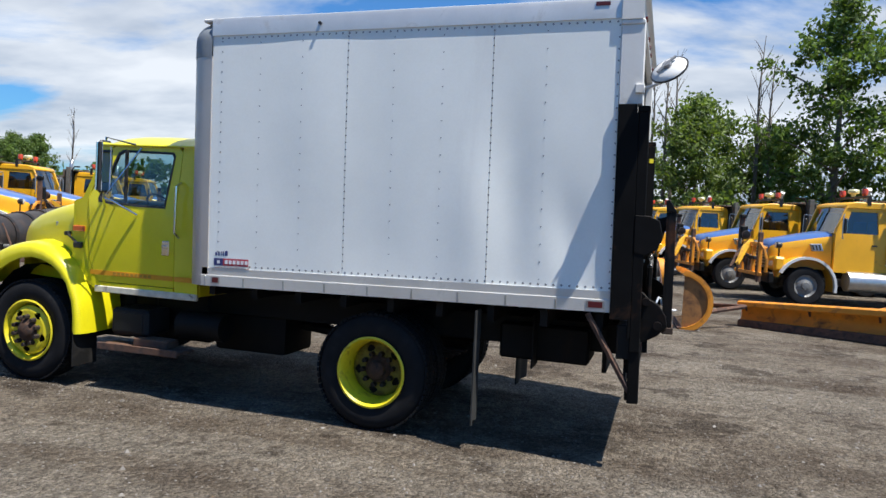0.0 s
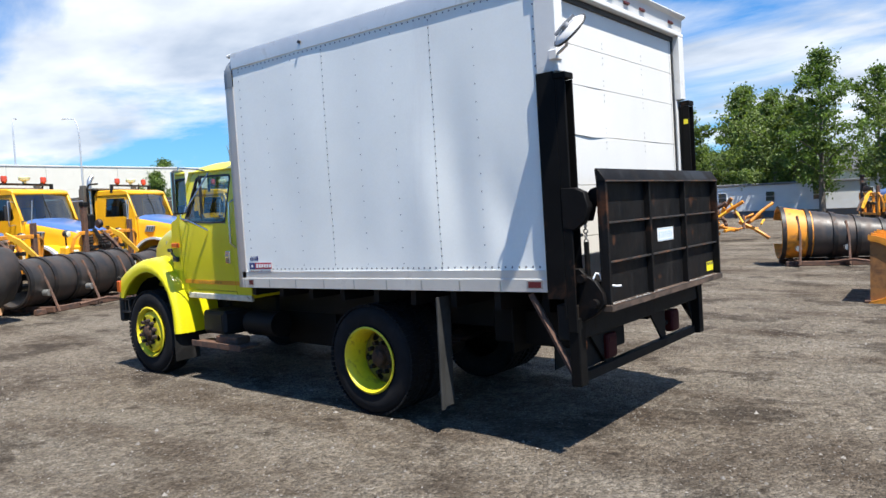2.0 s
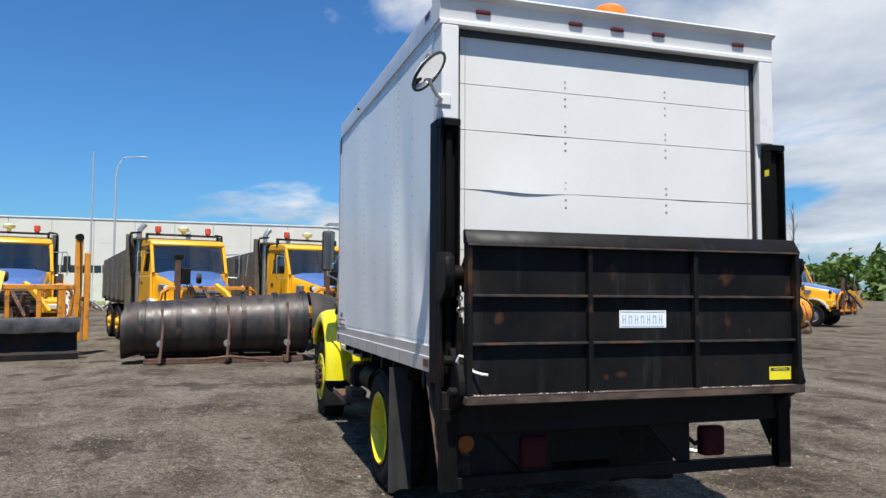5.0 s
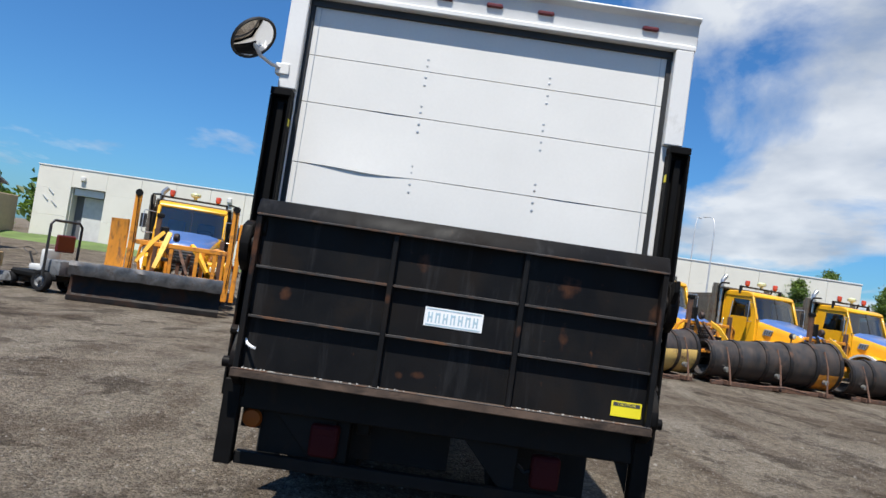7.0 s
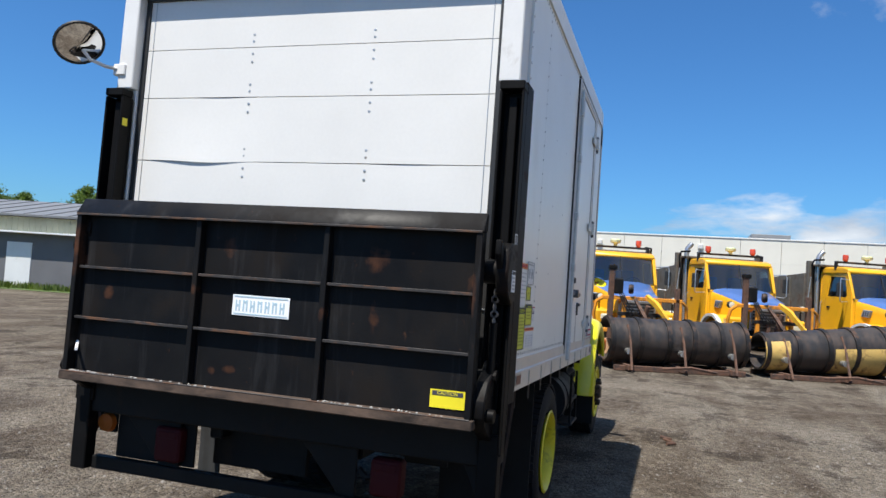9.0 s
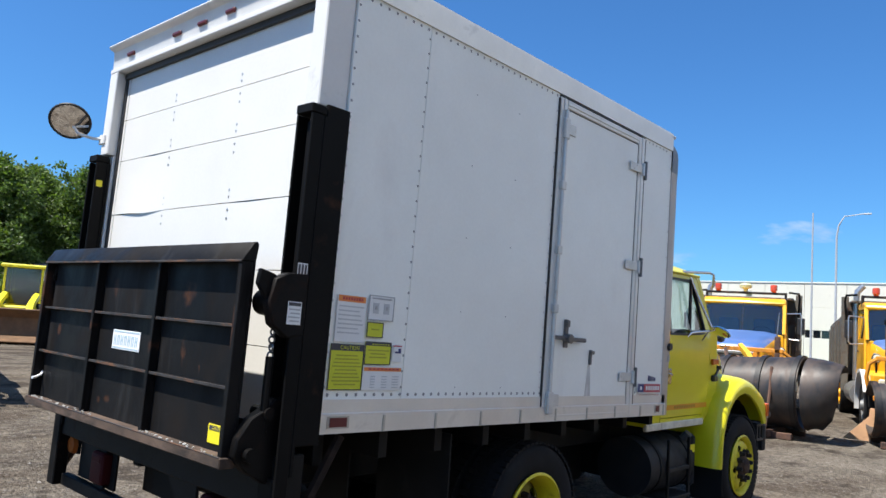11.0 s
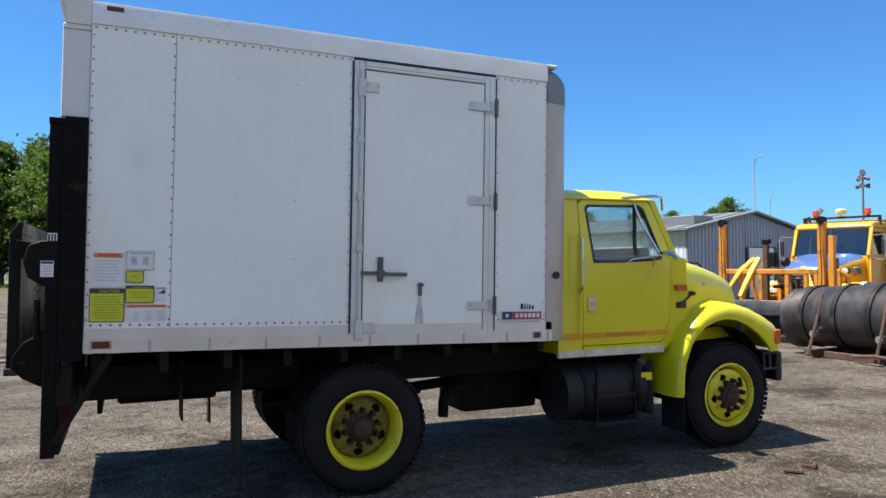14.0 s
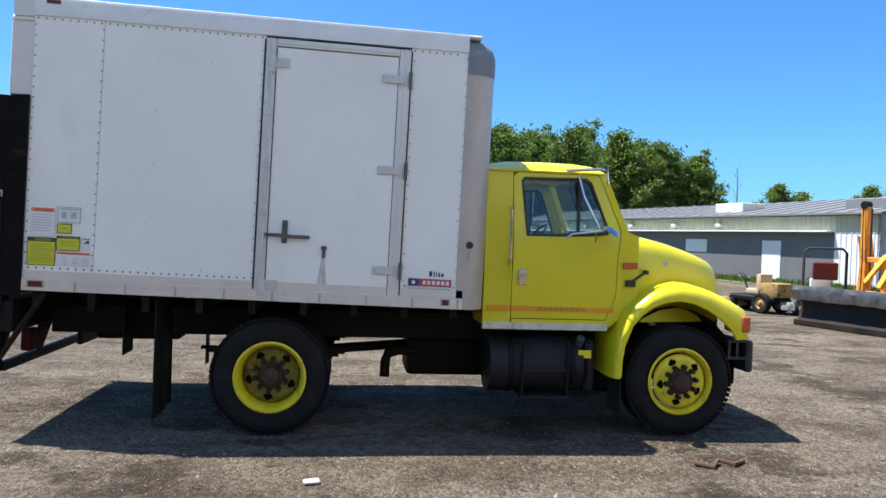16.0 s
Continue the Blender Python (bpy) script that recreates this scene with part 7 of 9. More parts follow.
# tapered rolled plows
def roll_plow(a, b, r0, r1, bands, label, paint=M_PLOWBLACK, open_deg=300, patches=(), patch_paint=M_PLOWYELLOW):
    """A rolled one-way plow lying on a rusty skid, from a to b on the ground."""
    a, b = Vector((*a, 0)), Vector((*b, 0))
    d = b - a
    t = thing("roll_plow", label, "snow plow", Matrix.Translation(a) @ Matrix.Rotation(math.atan2(d.y, d.x), 4, "Z"), "row of rolled plows")
    n = d.length
    LIFT = 0.17
    axis_z0, axis_z1 = r0 + LIFT, r1 + LIFT

    def ring(bm, x, dr, a0=-60.0, a1=None):
        u = x / n
        r = lerp(r0, r1, u) + dr
        z = lerp(axis_z0, axis_z1, u)
        a1 = a0 + open_deg if a1 is None else a1
        return [bm.verts.new((x, -r * math.sin(radians(lerp(a0, a1, k / 28))), z - r * math.cos(radians(lerp(a0, a1, k / 28))))) for k in range(29)]

    cuts = [0.0] + [n * f for f, _ in bands] + [n]
    mats = [m for _, m in bands]
    for k in range(len(cuts) - 1):
        bm = B()
        x0, x1 = cuts[k], cuts[k + 1]
        seq = [ring(bm, lerp(x0, x1, q / 3), 0.006 * math.sin(q * 2.1 + k)) for q in range(4)]
        skin(bm, seq)
        inner = [ring(bm, lerp(x0, x1, q / 3), -0.03) for q in range(4)]
        skin(bm, inner)
        for e in (0, 3):
            skin(bm, [seq[e], inner[e]])
        part("moldboard", bm, (mats[k - 1] if k else paint) or paint, t, "", 50)
    for f0, f1, a0, a1 in patches:
        bm = B()
        skin(bm, [ring(bm, n * lerp(f0, f1, q / 3), 0.012, a0, a1) for q in range(4)])
        part("paint_patch", bm, patch_paint, t, "faded yellow paint" if patch_paint is M_PLOWYELLOW else "worn orange paint", 50)
    for f in (0.02, 0.22, 0.42, 0.60, 0.80, 0.98):
        bm = B()
        s0, s1 = ring(bm, n * f - 0.05, 0.035), ring(bm, n * f + 0.05, 0.035)
        i0, i1 = ring(bm, n * f - 0.05, -0.005), ring(bm, n * f + 0.05, -0.005)
        skin(bm, [i0, s0, s1, i1])
        part("rib", bm, M_PLOWRIB, t, "dark steel rib", 50)
    for y in (-0.5, 0.45):
        bm = B()
        box(bm, (0.1, y - 0.05, 0.0), (n - 0.1, y + 0.05, 0.12), 0.01)
        part("skid_beam", bm, M_RUST, t)
    for f in (0.12, 0.5, 0.86):
        bm = B()
        box(bm, (n * f - 0.05, -0.75, 0.03), (n * f + 0.05, 0.6, 0.15), 0.01)
        part("cross_beam", bm, M_RUST, t)
        bm = B()
        tube(bm, [(n * f, -0.85, 0.05), (n * f + 0.05, -lerp(r0, r1, f) - 0.03, lerp(axis_z0, axis_z1, f)), (n * f + 0.02, -lerp(r0, r1, f) * 0.75, lerp(axis_z0, axis_z1, f) + lerp(r0, r1, f) * 0.72)], 0.03, 6)
        part("brace", bm, M_RUST, t, "rusty brace")
        bm = B()
        rod(bm, (n * f, -lerp(r0, r1, f) - 0.12, 0.45), (n * f, -lerp(r0, r1, f) + 0.02, 0.45), 0.07, seg=12)
        part("pin", bm, M_STEEL, t)
    bm = B()
    tube(bm, [(n * 0.35, -0.7, 0.1), (n * 0.52, -0.95, 0.18), (n * 0.72, -0.8, 0.08)], 0.035, 6)
    part("draw_bar", bm, M_RUST, t)
    return t


OB = M_PLOWORANGE
big_roll = roll_plow((-13.6, 2.75), (-13.75, 6.35), 0.58, 0.70, [], "black rolled snow plow on a rusty skid, flared at both ends")
for name, seq in (("scoop", ((0.0, 0.58, 0.75, -60, 240), (-0.12, 0.60, 0.75, -45, 200), (-0.26, 0.64, 0.74, -30, 150), (-0.36, 0.66, 0.74, -15, 120))),
                  ("flare", ((3.67, 0.70, 0.87, -60, 240), (3.92, 0.67, 0.88, -20, 235), (4.17, 0.60, 0.90, 40, 225), (4.29, 0.54, 0.92, 80, 215)))):
    bm = B()
    for dr in (0.0, -0.03):
        skin(bm, [[bm.verts.new((x, -(r + dr) * math.sin(radians(lerp(a0, a1, k / 24))), zc - (r + dr) * math.cos(radians(lerp(a0, a1, k / 24))))) for k in range(25)] for x, r, zc, a0, a1 in seq])
    part(name, bm, M_PLOWBLACK, big_roll, "flared end of the rolled plow", 60)
roll_plow((-14.45, 7.3), (-15.75, 10.35), 0.5, 0.52, [], "black rolled snow plow on a rusty skid")
roll_plow((-15.85, 10.75), (-17.2, 14.1), 0.42, 0.62, [], "black rolled snow plow with faded yellow patches", patches=[(0.0, 0.16, 10, 125), (0.45, 0.98, 10, 100)])
roll_plow((-17.3, 14.6), (-18.1, 18.7), 0.5, 0.7, [], "black rolled snow plow with an orange worn end", patches=[(0.80, 1.0, 20, 75)], patch_paint=OB)
roll_plow((-18.3, 19.2), (-19.0, 22.6), 0.5, 0.62, [(0.72, OB)], "black rolled snow plow with an orange end")
roll_plow((-19.3, 23.1), (-20.4, 27.0), 0.5, 0.62, [(0.8, OB)], "black rolled snow plow with an orange end")
roll_plow((-2.8, 21.2), (-0.1, 22.4), 0.66, 0.42, [(0.25, M_PLOWBLACK), (0.88, OB)], "black rolled snow plow with orange ends", paint=OB)


bm = prism(B(), [(6.75, 0.02), (7.22, 0.02), (7.42, 0.48), (7.40, 0.66), (7.24, 0.66), (7.22, 0.50)], "x", -14.82, -14.76, 0.004)
solo("plow_end_plate", bm, M_PEACH, "faded peach painted steel plate leaning between rolled plows", "plow part")


def crescent_plow(at):
    """An orange curved plow seen end-on, standing on its edge."""
    t = thing("curved_plow", "orange curved snow plow resting on its edge", "snow plow", at)
    bm = B()
    arc_sheet(bm, 0.35, 0.62, 0.62, 95, 265, -0.9, 1.2, 0.035, 16)
    part("moldboard", bm, M_PLOWORANGE, t)
    for y in (-0.9, -0.2, 0.5, 1.16):
        bm = B()
        arc_sheet(bm, 0.35, 0.62, 0.70, 92, 268, y, y + 0.04, 0.1, 16)
        part("rib", bm, M_PLOWORANGE, t)
    arc = [(0.35 + 0.60 * math.cos(radians(a)), 0.62 + 0.60 * math.sin(radians(a))) for a in range(95, 266, 10)]
    part("end_plate", prism(B(), arc, "y", 1.13, 1.155), M_ENDPLATE, t, "worn brown-orange end plate")
    bm = B()
    box(bm, (0.28, -0.9, 0.0), (0.4, 1.2, 0.05), 0.01)
    part("cutting_edge", bm, M_RUST, t)
    bm = B()
    tube(bm, [(-0.3, -0.8, 0.4), (-1.2, 0, 0.5), (-0.3, 0.8, 0.4)], 0.06, 6)
    part("push_frame", bm, M_RUST, t)
    return t


crescent_plow(yaw_at(0.45, 15.6, 184) @ Matrix.Scale(0.85, 4))


# ---------------------------------------------------------------- mowers beside the blade
def mower(at, tone, label, rops):
    t = thing("riding_mower", label, "mower", at)
    for x, r, y in ((0.0, 0.28, 0.5), (1.15, 0.19, 0.42)):
        for side in (-1, 1):
            far_wheel(t, x, side * y, side, r, 0.2, tone)
    bm = B()
    box(bm, (-0.35, -0.35, 0.3), (1.2, 0.35, 0.48), 0.05)
    part("frame", bm, M_FRAME, t)
    bm = B()
    box(bm, (-0.45, -0.33, 0.45), (0.15, 0.33, 0.85), 0.08, None, 2)
    part("engine_cover", bm, tone, t)
    bm = B()
    box(bm, (0.25, -0.25, 0.5), (0.7, 0.25, 0.66), 0.05, None, 2)
    box(bm, (0.18, -0.25, 0.6), (0.34, 0.25, 1.08), 0.05, None, 2)
    part("seat", bm, M_TAN if not rops else M_FENDERGREY, t)
    bm = B()
    prism(bm, [(1.0, 0.12), (1.9, 0.12), (1.95, 0.22), (1.7, 0.34), (1.1, 0.36)], "y", -0.75, 0.75, 0.03)
    part("cutting_deck", bm, tone, t)
    bm = B()
    tube(bm, [(0.75, 0.0, 0.5), (1.0, 0.0, 0.95)], 0.03, 8)
    lathe(bm, [(0.17, -0.012), (0.18, 0.0), (0.17, 0.012), (0.16, 0.0), (0.17, -0.012)], (0.98, 0, 0.97), (-0.5, 0, 0.86), 18)
    part("steering_wheel", bm, M_TRIM, t)
    if rops:
        bm = B()
        tube(bm, [(-0.1, -0.5, 0.4), (-0.12, -0.5, 1.75), (-0.12, -0.4, 1.85), (-0.12, 0.4, 1.85), (-0.12, 0.5, 1.75), (-0.1, 0.5, 0.4)], 0.035, 8)
        part("roll_bar", bm, M_TRIM, t)
        bm = B()
        box(bm, (-0.2, -0.3, 1.05), (-0.12, 0.3, 1.5), 0.03)
        part("back_pad", bm, M_RED, t, "red back pad")
    return t


mower(yaw_at(-14.9, -4.9, -70), M_BUCKETTAN, "faded yellow riding mower with tan seat", False)
mower(yaw_at(-15.2, -3.1, 250), M_MOWERGREY, "grey zero-turn mower with black roll bar", True)


# ---------------------------------------------------------------- pickup truck
def pickup(at):
    """Rear axle at the origin, nose towards +x."""
    t = thing("pickup_truck", "dark navy pickup truck with its tailgate down", "pickup truck", at)
    for x in (0.0, 3.6):
        for side in (-1, 1):
            far_wheel(t, x, side * 0.98, side, 0.40, 0.28, M_CHROME_DULL)
    for side in (-1, 1):
        bm = B()
        y0, y1 = sorted((side * 0.93, side * 1.0))
        prism(bm, [(-1.15, 0.62), (-1.15, 1.28), (1.1, 1.32), (1.1, 0.55), (0.52, 0.55), (0.42, 0.82), (0.15, 0.95), (-0.15, 0.95), (-0.42, 0.82), (-0.52, 0.6)], "y", y0, y1, 0.015)
        part("bed_side", bm, M_PICKUP, t)
        bm = B()
        box(bm, (-1.20, side * 0.95 - 0.07, 0.86), (-1.13, side * 0.95 + 0.07, 1.22), 0.02)
        part("tail_lamp", bm, M_TAIL, t, "red tail lamp")
        bm = B()
        prism(bm, [(1.12, 0.5), (1.12, 1.3), (3.0, 1.3), (4.6, 1.18), (4.62, 0.5), (4.1, 0.5), (3.98, 0.82), (3.6, 0.96), (3.22, 0.82), (3.1, 0.5)], "y", y0, y1, 0.02)
        part("body_side", bm, M_PICKUP, t)
        bm = B()
        prism(bm, [(1.18, 1.32), (1.32, 1.80), (2.35, 1.80), (3.0, 1.32)], "y", side * 0.86 - 0.008, side * 0.86 + 0.008)
        part("side_window", bm, M_DARKGLASS, t)
    bm = B()
    box(bm, (-1.12, -0.93, 0.66), (1.1, 0.93, 0.74), 0.01)
    part("bed_floor", bm, M_TRIM, t)
    bm = B()
    box(bm, (1.05, -0.93, 0.7), (1.12, 0.93, 1.32), 0.01)
    part("bed_front", bm, M_TRIM, t)
    bm = B()
    box(bm, (-1.72, -0.80, 0.72), (-1.15, 0.80, 0.79), 0.02)
    gate = part("tailgate", bm, M_PICKUP, t, "lowered tailgate with pale inner face")
    # pale plate only on the lit half of the liner; the rest stays dark
    part("liner", box(B(), (-1.68, -0.1, 0.791), (-1.2, 0.74, 0.797), 0.002), M_PICKUP_WHITE, gate, "pale liner, only its sunlit half")
    bm = B()
    box(bm, (-1.42, -0.95, 0.50), (-1.18, 0.95, 0.68), 0.04, None, 2)
    part("rear_bumper", bm, M_BUMPER, t, "scratched dull chrome rear bumper")
    bm = B()
    prism(bm, [(1.14, 1.30), (1.30, 1.84), (1.5, 1.90), (2.3, 1.89), (2.45, 1.80), (3.05, 1.30)], "y", -0.82, 0.82, 0.05)
    part("cab_shell", bm, M_PICKUP, t)
    bm = B()
    prism(bm, [(3.0, 1.28), (3.05, 1.34), (4.4, 1.24), (4.65, 1.1), (4.65, 0.55), (3.0, 0.55)], "y", -0.92, 0.92, 0.04)
    part("hood", bm, M_PICKUP, t)
    bm = B()
    box(bm, (1.10, -0.62, 1.42), (1.165, 0.62, 1.76), 0.02, pose(0, 0, 0))
    part("rear_window", bm, M_BLACKGLASS, t)
    bm = B()
    box(bm, (0.2, -0.55, 0.74), (0.75, 0.5, 1.22), 0.04)
    box(bm, (0.05, 0.1, 0.74), (0.2, 0.5, 1.0), 0.03)
    part("toolbox", bm, M_TRIM, t)
    bm = B()
    box(bm, (0.03, -0.15, 0.78), (0.05, -0.02, 1.3), 0.008)
    part("safety_strap", bm, M_YELLOW, t, "yellow marked strap")
    bm = B()
    box(bm, (-1.0, -0.7, 0.45), (4.4, 0.7, 0.62), 0.03)
    part("chassis", bm, M_FRAME, t)
    return t


pickup(yaw_at(-1.53, -3.88, 257))


def fuel_can(at):
    t = thing("fuel_can", "red plastic fuel can standing in the pickup bed", "fuel can", at)
    bm = B()
    prism(bm, [(-0.14, 0.0), (0.14, 0.0), (0.15, 0.04), (0.15, 0.24), (0.10, 0.31), (-0.06, 0.31), (-0.15, 0.22), (-0.15, 0.04)], "y", -0.2, 0.2, 0.03)
    part("body", bm, M_JERRY, t)
    part("handle", tube(B(), [(0.0, -0.12, 0.30), (0.0, -0.11, 0.37), (0.0, 0.11, 0.37), (0.0, 0.12, 0.30)], 0.018, 8), M_JERRY, t)
    part("cap", rod(B(), (-0.10, 0.14, 0.27), (-0.15, 0.16, 0.34), 0.035, seg=12), M_TRIM, t, "black screw cap")


fuel_can(yaw_at(-1.53, -3.88, 257) @ pose(-0.85, -0.45, 0.741))


# ---------------------------------------------------------------- yellow dump truck and loader
def dump_truck(at):
    t = thing("dump_truck", "bright yellow tandem dump truck parked on gravel", "truck", at)
    for x in (0.0, -3.6, -4.9):
        for side in (-1, 1):
            far_wheel(t, x, side * 1.15, side, 0.50, 0.45 if x else 0.28, M_MACHYELLOW)
    bm = B()
    box(bm, (-5.6, -0.5, 0.7), (1.0, 0.5, 1.0), 0.02)
    part("chassis", bm, M_FRAME, t)
    bm = B()
    prism(bm, [(-0.7, 0.9), (-0.7, 1.75), (0.9, 1.55), (1.05, 1.4), (1.05, 0.8)], "y", -0.75, 0.75, 0.05)
    part("hood", bm, M_MACHYELLOW, t)
    for side in (-1, 1):
        bm = B()
        arc_sheet(bm, 0.0, 0.5, 0.72, 10, 185, side * 0.7, side * 1.2, 0.05, 12)
        part("fender", bm, M_MACHYELLOW, t)
        bm = B()
        box(bm, (-2.0, side * 0.98 - 0.03, 0.9), (-0.7, side * 0.98 + 0.03, 1.8), 0.02)
        for x0, x1 in ((-2.0, -1.85), (-0.85, -0.7)):
            box(bm, (x0, side * 0.96 - 0.03, 1.8), (x1, side * 0.96 + 0.03, 2.55), 0.01)
        part("cab_side", bm, M_MACHYELLOW, t)
        bm = B()
        box(bm, (-1.85, side * 0.95 - 0.006, 1.8), (-0.85, side * 0.95 + 0.006, 2.5))
        part("side_window", bm, M_CABGLASS, t)
        bm = B()
        box(bm, (-5.9, side * 1.18 - 0.04, 1.15), (-2.3, side * 1.18 + 0.04, 2.1), 0.01)
        part("body_side", bm, M_MACHYELLOW, t)
        for k in range(7):
            bm = B()
            x = -2.4 - 0.56 * k
            prism(bm, [(x - 0.07, 1.2), (x + 0.07, 1.2), (x + 0.05, 2.08), (x - 0.05, 2.08)], "y", side * 1.22 - 0.05, side * 1.22 + 0.05, 0.01)
            part("stake", bm, M_MACHYELLOW, t)
    bm = B()
    box(bm, (-2.05, -1.0, 2.5), (-0.65, 1.0, 2.68), 0.05)
    part("cab_roof", bm, M_MACHYELLOW, t)
    bm = B()
    box(bm, (-2.05, -0.98, 0.9), (-2.0, 0.98, 2.55))
    part("cab_back", bm, M_MACHYELLOW, t)
    bm = B()
    prism(bm, [(-0.72, 1.78), (-0.70, 1.78), (-0.84, 2.52), (-0.86, 2.52)], "y", -0.9, 0.9)
    part("windshield", bm, M_CABGLASS, t)
    bm = B()
    box(bm, (-2.35, -1.2, 1.15), (-2.25, 1.2, 2.75), 0.02)
    box(bm, (-2.35, -1.15, 2.68), (-1.3, 1.15, 2.76), 0.02)
    part("cab_guard", bm, M_MACHYELLOW, t)
    bm = B()
    box(bm, (-6.0, -1.2, 1.1), (-5.88, 1.2, 2.2), 0.02)
    part("tailgate", bm, M_MACHYELLOW, t)
    bm = B()
    tube(bm, [(-2.15, 1.05, 1.0), (-2.15, 1.05, 2.9), (-2.3, 1.05, 3.05)], 0.07, 10)
    part("exhaust_pipe", bm, M_CHROME_DULL, t)
    return t


dump_truck(yaw_at(-3.64, -19.0, 98))


def loader(at):
    t = thing("wheel_loader", "yellow wheel loader with its bucket down", "loader", at)
    for x in (0.0, -2.8):
        for side in (-1, 1):
            far_wheel(t, x, side * 1.15, side, 0.72, 0.5, M_MACHYELLOW)
    bm = B()
    prism(bm, [(-4.2, 0.8), (-4.2, 1.75), (-2.1, 1.95), (-2.1, 0.7)], "y", -0.75, 0.75, 0.06)
    part("engine_hood", bm, M_MACHYELLOW, t)
    bm = B()
    box(bm, (-2.1, -0.7, 0.7), (0.6, 0.7, 1.3), 0.05)
    part("front_frame", bm, M_MACHYELLOW, t)
    bm = B()
    for x in (-2.05, -0.75):
        for y in (-0.68, 0.62):
            box(bm, (x, y, 1.3), (x + 0.09, y + 0.08, 2.8), 0.01)
    part("cab_frame", bm, M_MACHYELLOW, t)
    bm = B()
    box(bm, (-2.2, -0.8, 2.78), (-0.55, 0.8, 2.92), 0.04)
    part("cab_roof", bm, M_MACHYELLOW, t)
    bm = B()
    box(bm, (-2.0, -0.66, 1.35), (-0.72, 0.66, 2.76))
    part("cab_glass", bm, M_DARKGLASS, t)
    for side in (-1, 1):
        bm = B()
        tube(bm, [(-0.5, side * 0.55, 1.7), (0.9, side * 0.55, 1.35), (1.9, side * 0.55, 0.5)], [0.14, 0.14, 0.1], 6)
        part("lift_arm", bm, M_MACHYELLOW, t)
    bm = B()
    prism(bm, [(1.9, 0.05), (3.0, 0.05), (3.05, 0.1), (2.1, 0.3), (2.0, 0.9), (2.35, 1.2), (2.3, 1.25), (1.85, 0.95)], "y", -1.35, 1.35, 0.02)
    part("bucket", bm, M_BUCKET, t, "rusty brown bucket")
    return t


loader(yaw_at(-8.24, -20.4, 65))


# far row of yellow trucks to the north
copy_thing(first_truck, yaw_at(-37.8, 77.7, 288))
for x, y, deg in ((-40.7, 78.8, 290), (-34.6, 77, 318)):
    copy_thing(first_truck, yaw_at(x, y, deg))


def far_pickup(at):
    t = thing("yellow_pickup", "yellow parked pickup truck seen far off", "pickup truck", at, "far yellow pickups")
    for x in (0.0, 3.4):
        for side in (-1, 1):
            far_wheel(t, x, side * 0.95, side, 0.40, 0.25, M_FENDERGREY)
    bm = B()
    prism(bm, [(-1.1, 0.5), (-1.1, 1.3), (1.0, 1.3), (2.8, 1.3), (4.3, 1.2), (4.4, 0.5)], "y", -0.98, 0.98, 0.06)
    part("body", bm, M_MACHYELLOW, t)
    bm = B()
    prism(bm, [(0.9, 1.3), (1.05, 1.8), (2.2, 1.8), (2.8, 1.3)], "y", -0.82, 0.82, 0.05)
    part("cab_shell", bm, M_MACHYELLOW, t)
    bm = B()
    prism(bm, [(2.2, 1.74), (2.23, 1.77), (2.86, 1.33), (2.8, 1.31)], "y", -0.75, 0.75)
    part("windshield", bm, M_DARKGLASS, t)
    bm = B()
    box(bm, (4.36, -0.85, 0.65), (4.42, 0.85, 1.05), 0.02)
    part("grille", bm, M_TRIM, t)
    return t


fp = far_pickup(yaw_at(-33.7, 83.5, 283))
for x in (-30.9, -28.1):
    copy_thing(fp, yaw_at(x, 83.8, 283))

# ---------------------------------------------------------------- buildings round the yard
def ribbed_wall(length, z0, z1, step=0.30, depth=0.035):
    """Ribbed steel sheet along +x, facing -y, with real ribs."""
    bm = B()
    xs = []
    x = 0.0
    while x < length - 0.01:
        xs += [(x, 0), (min(x + step - 0.07, length), 0), (min(x + step - 0.05, length), -depth), (min(x + step - 0.02, length), -depth)]
        x += step
    xs.append((length, 0))

    def top(px):
        return z1(px) if callable(z1) else z1

    lo = [bm.verts.new((px, py, z0)) for px, py in xs]
    hi = [bm.verts.new((px, py, top(px))) for px, py in xs]
    skin(bm, [lo, hi])
    g = bmesh.ops.extrude_face_region(bm, geom=list(bm.faces))
    for v in g["geom"]:
        if isinstance(v, bmesh.types.BMVert):
            v.co.y += 0.12
    return bm


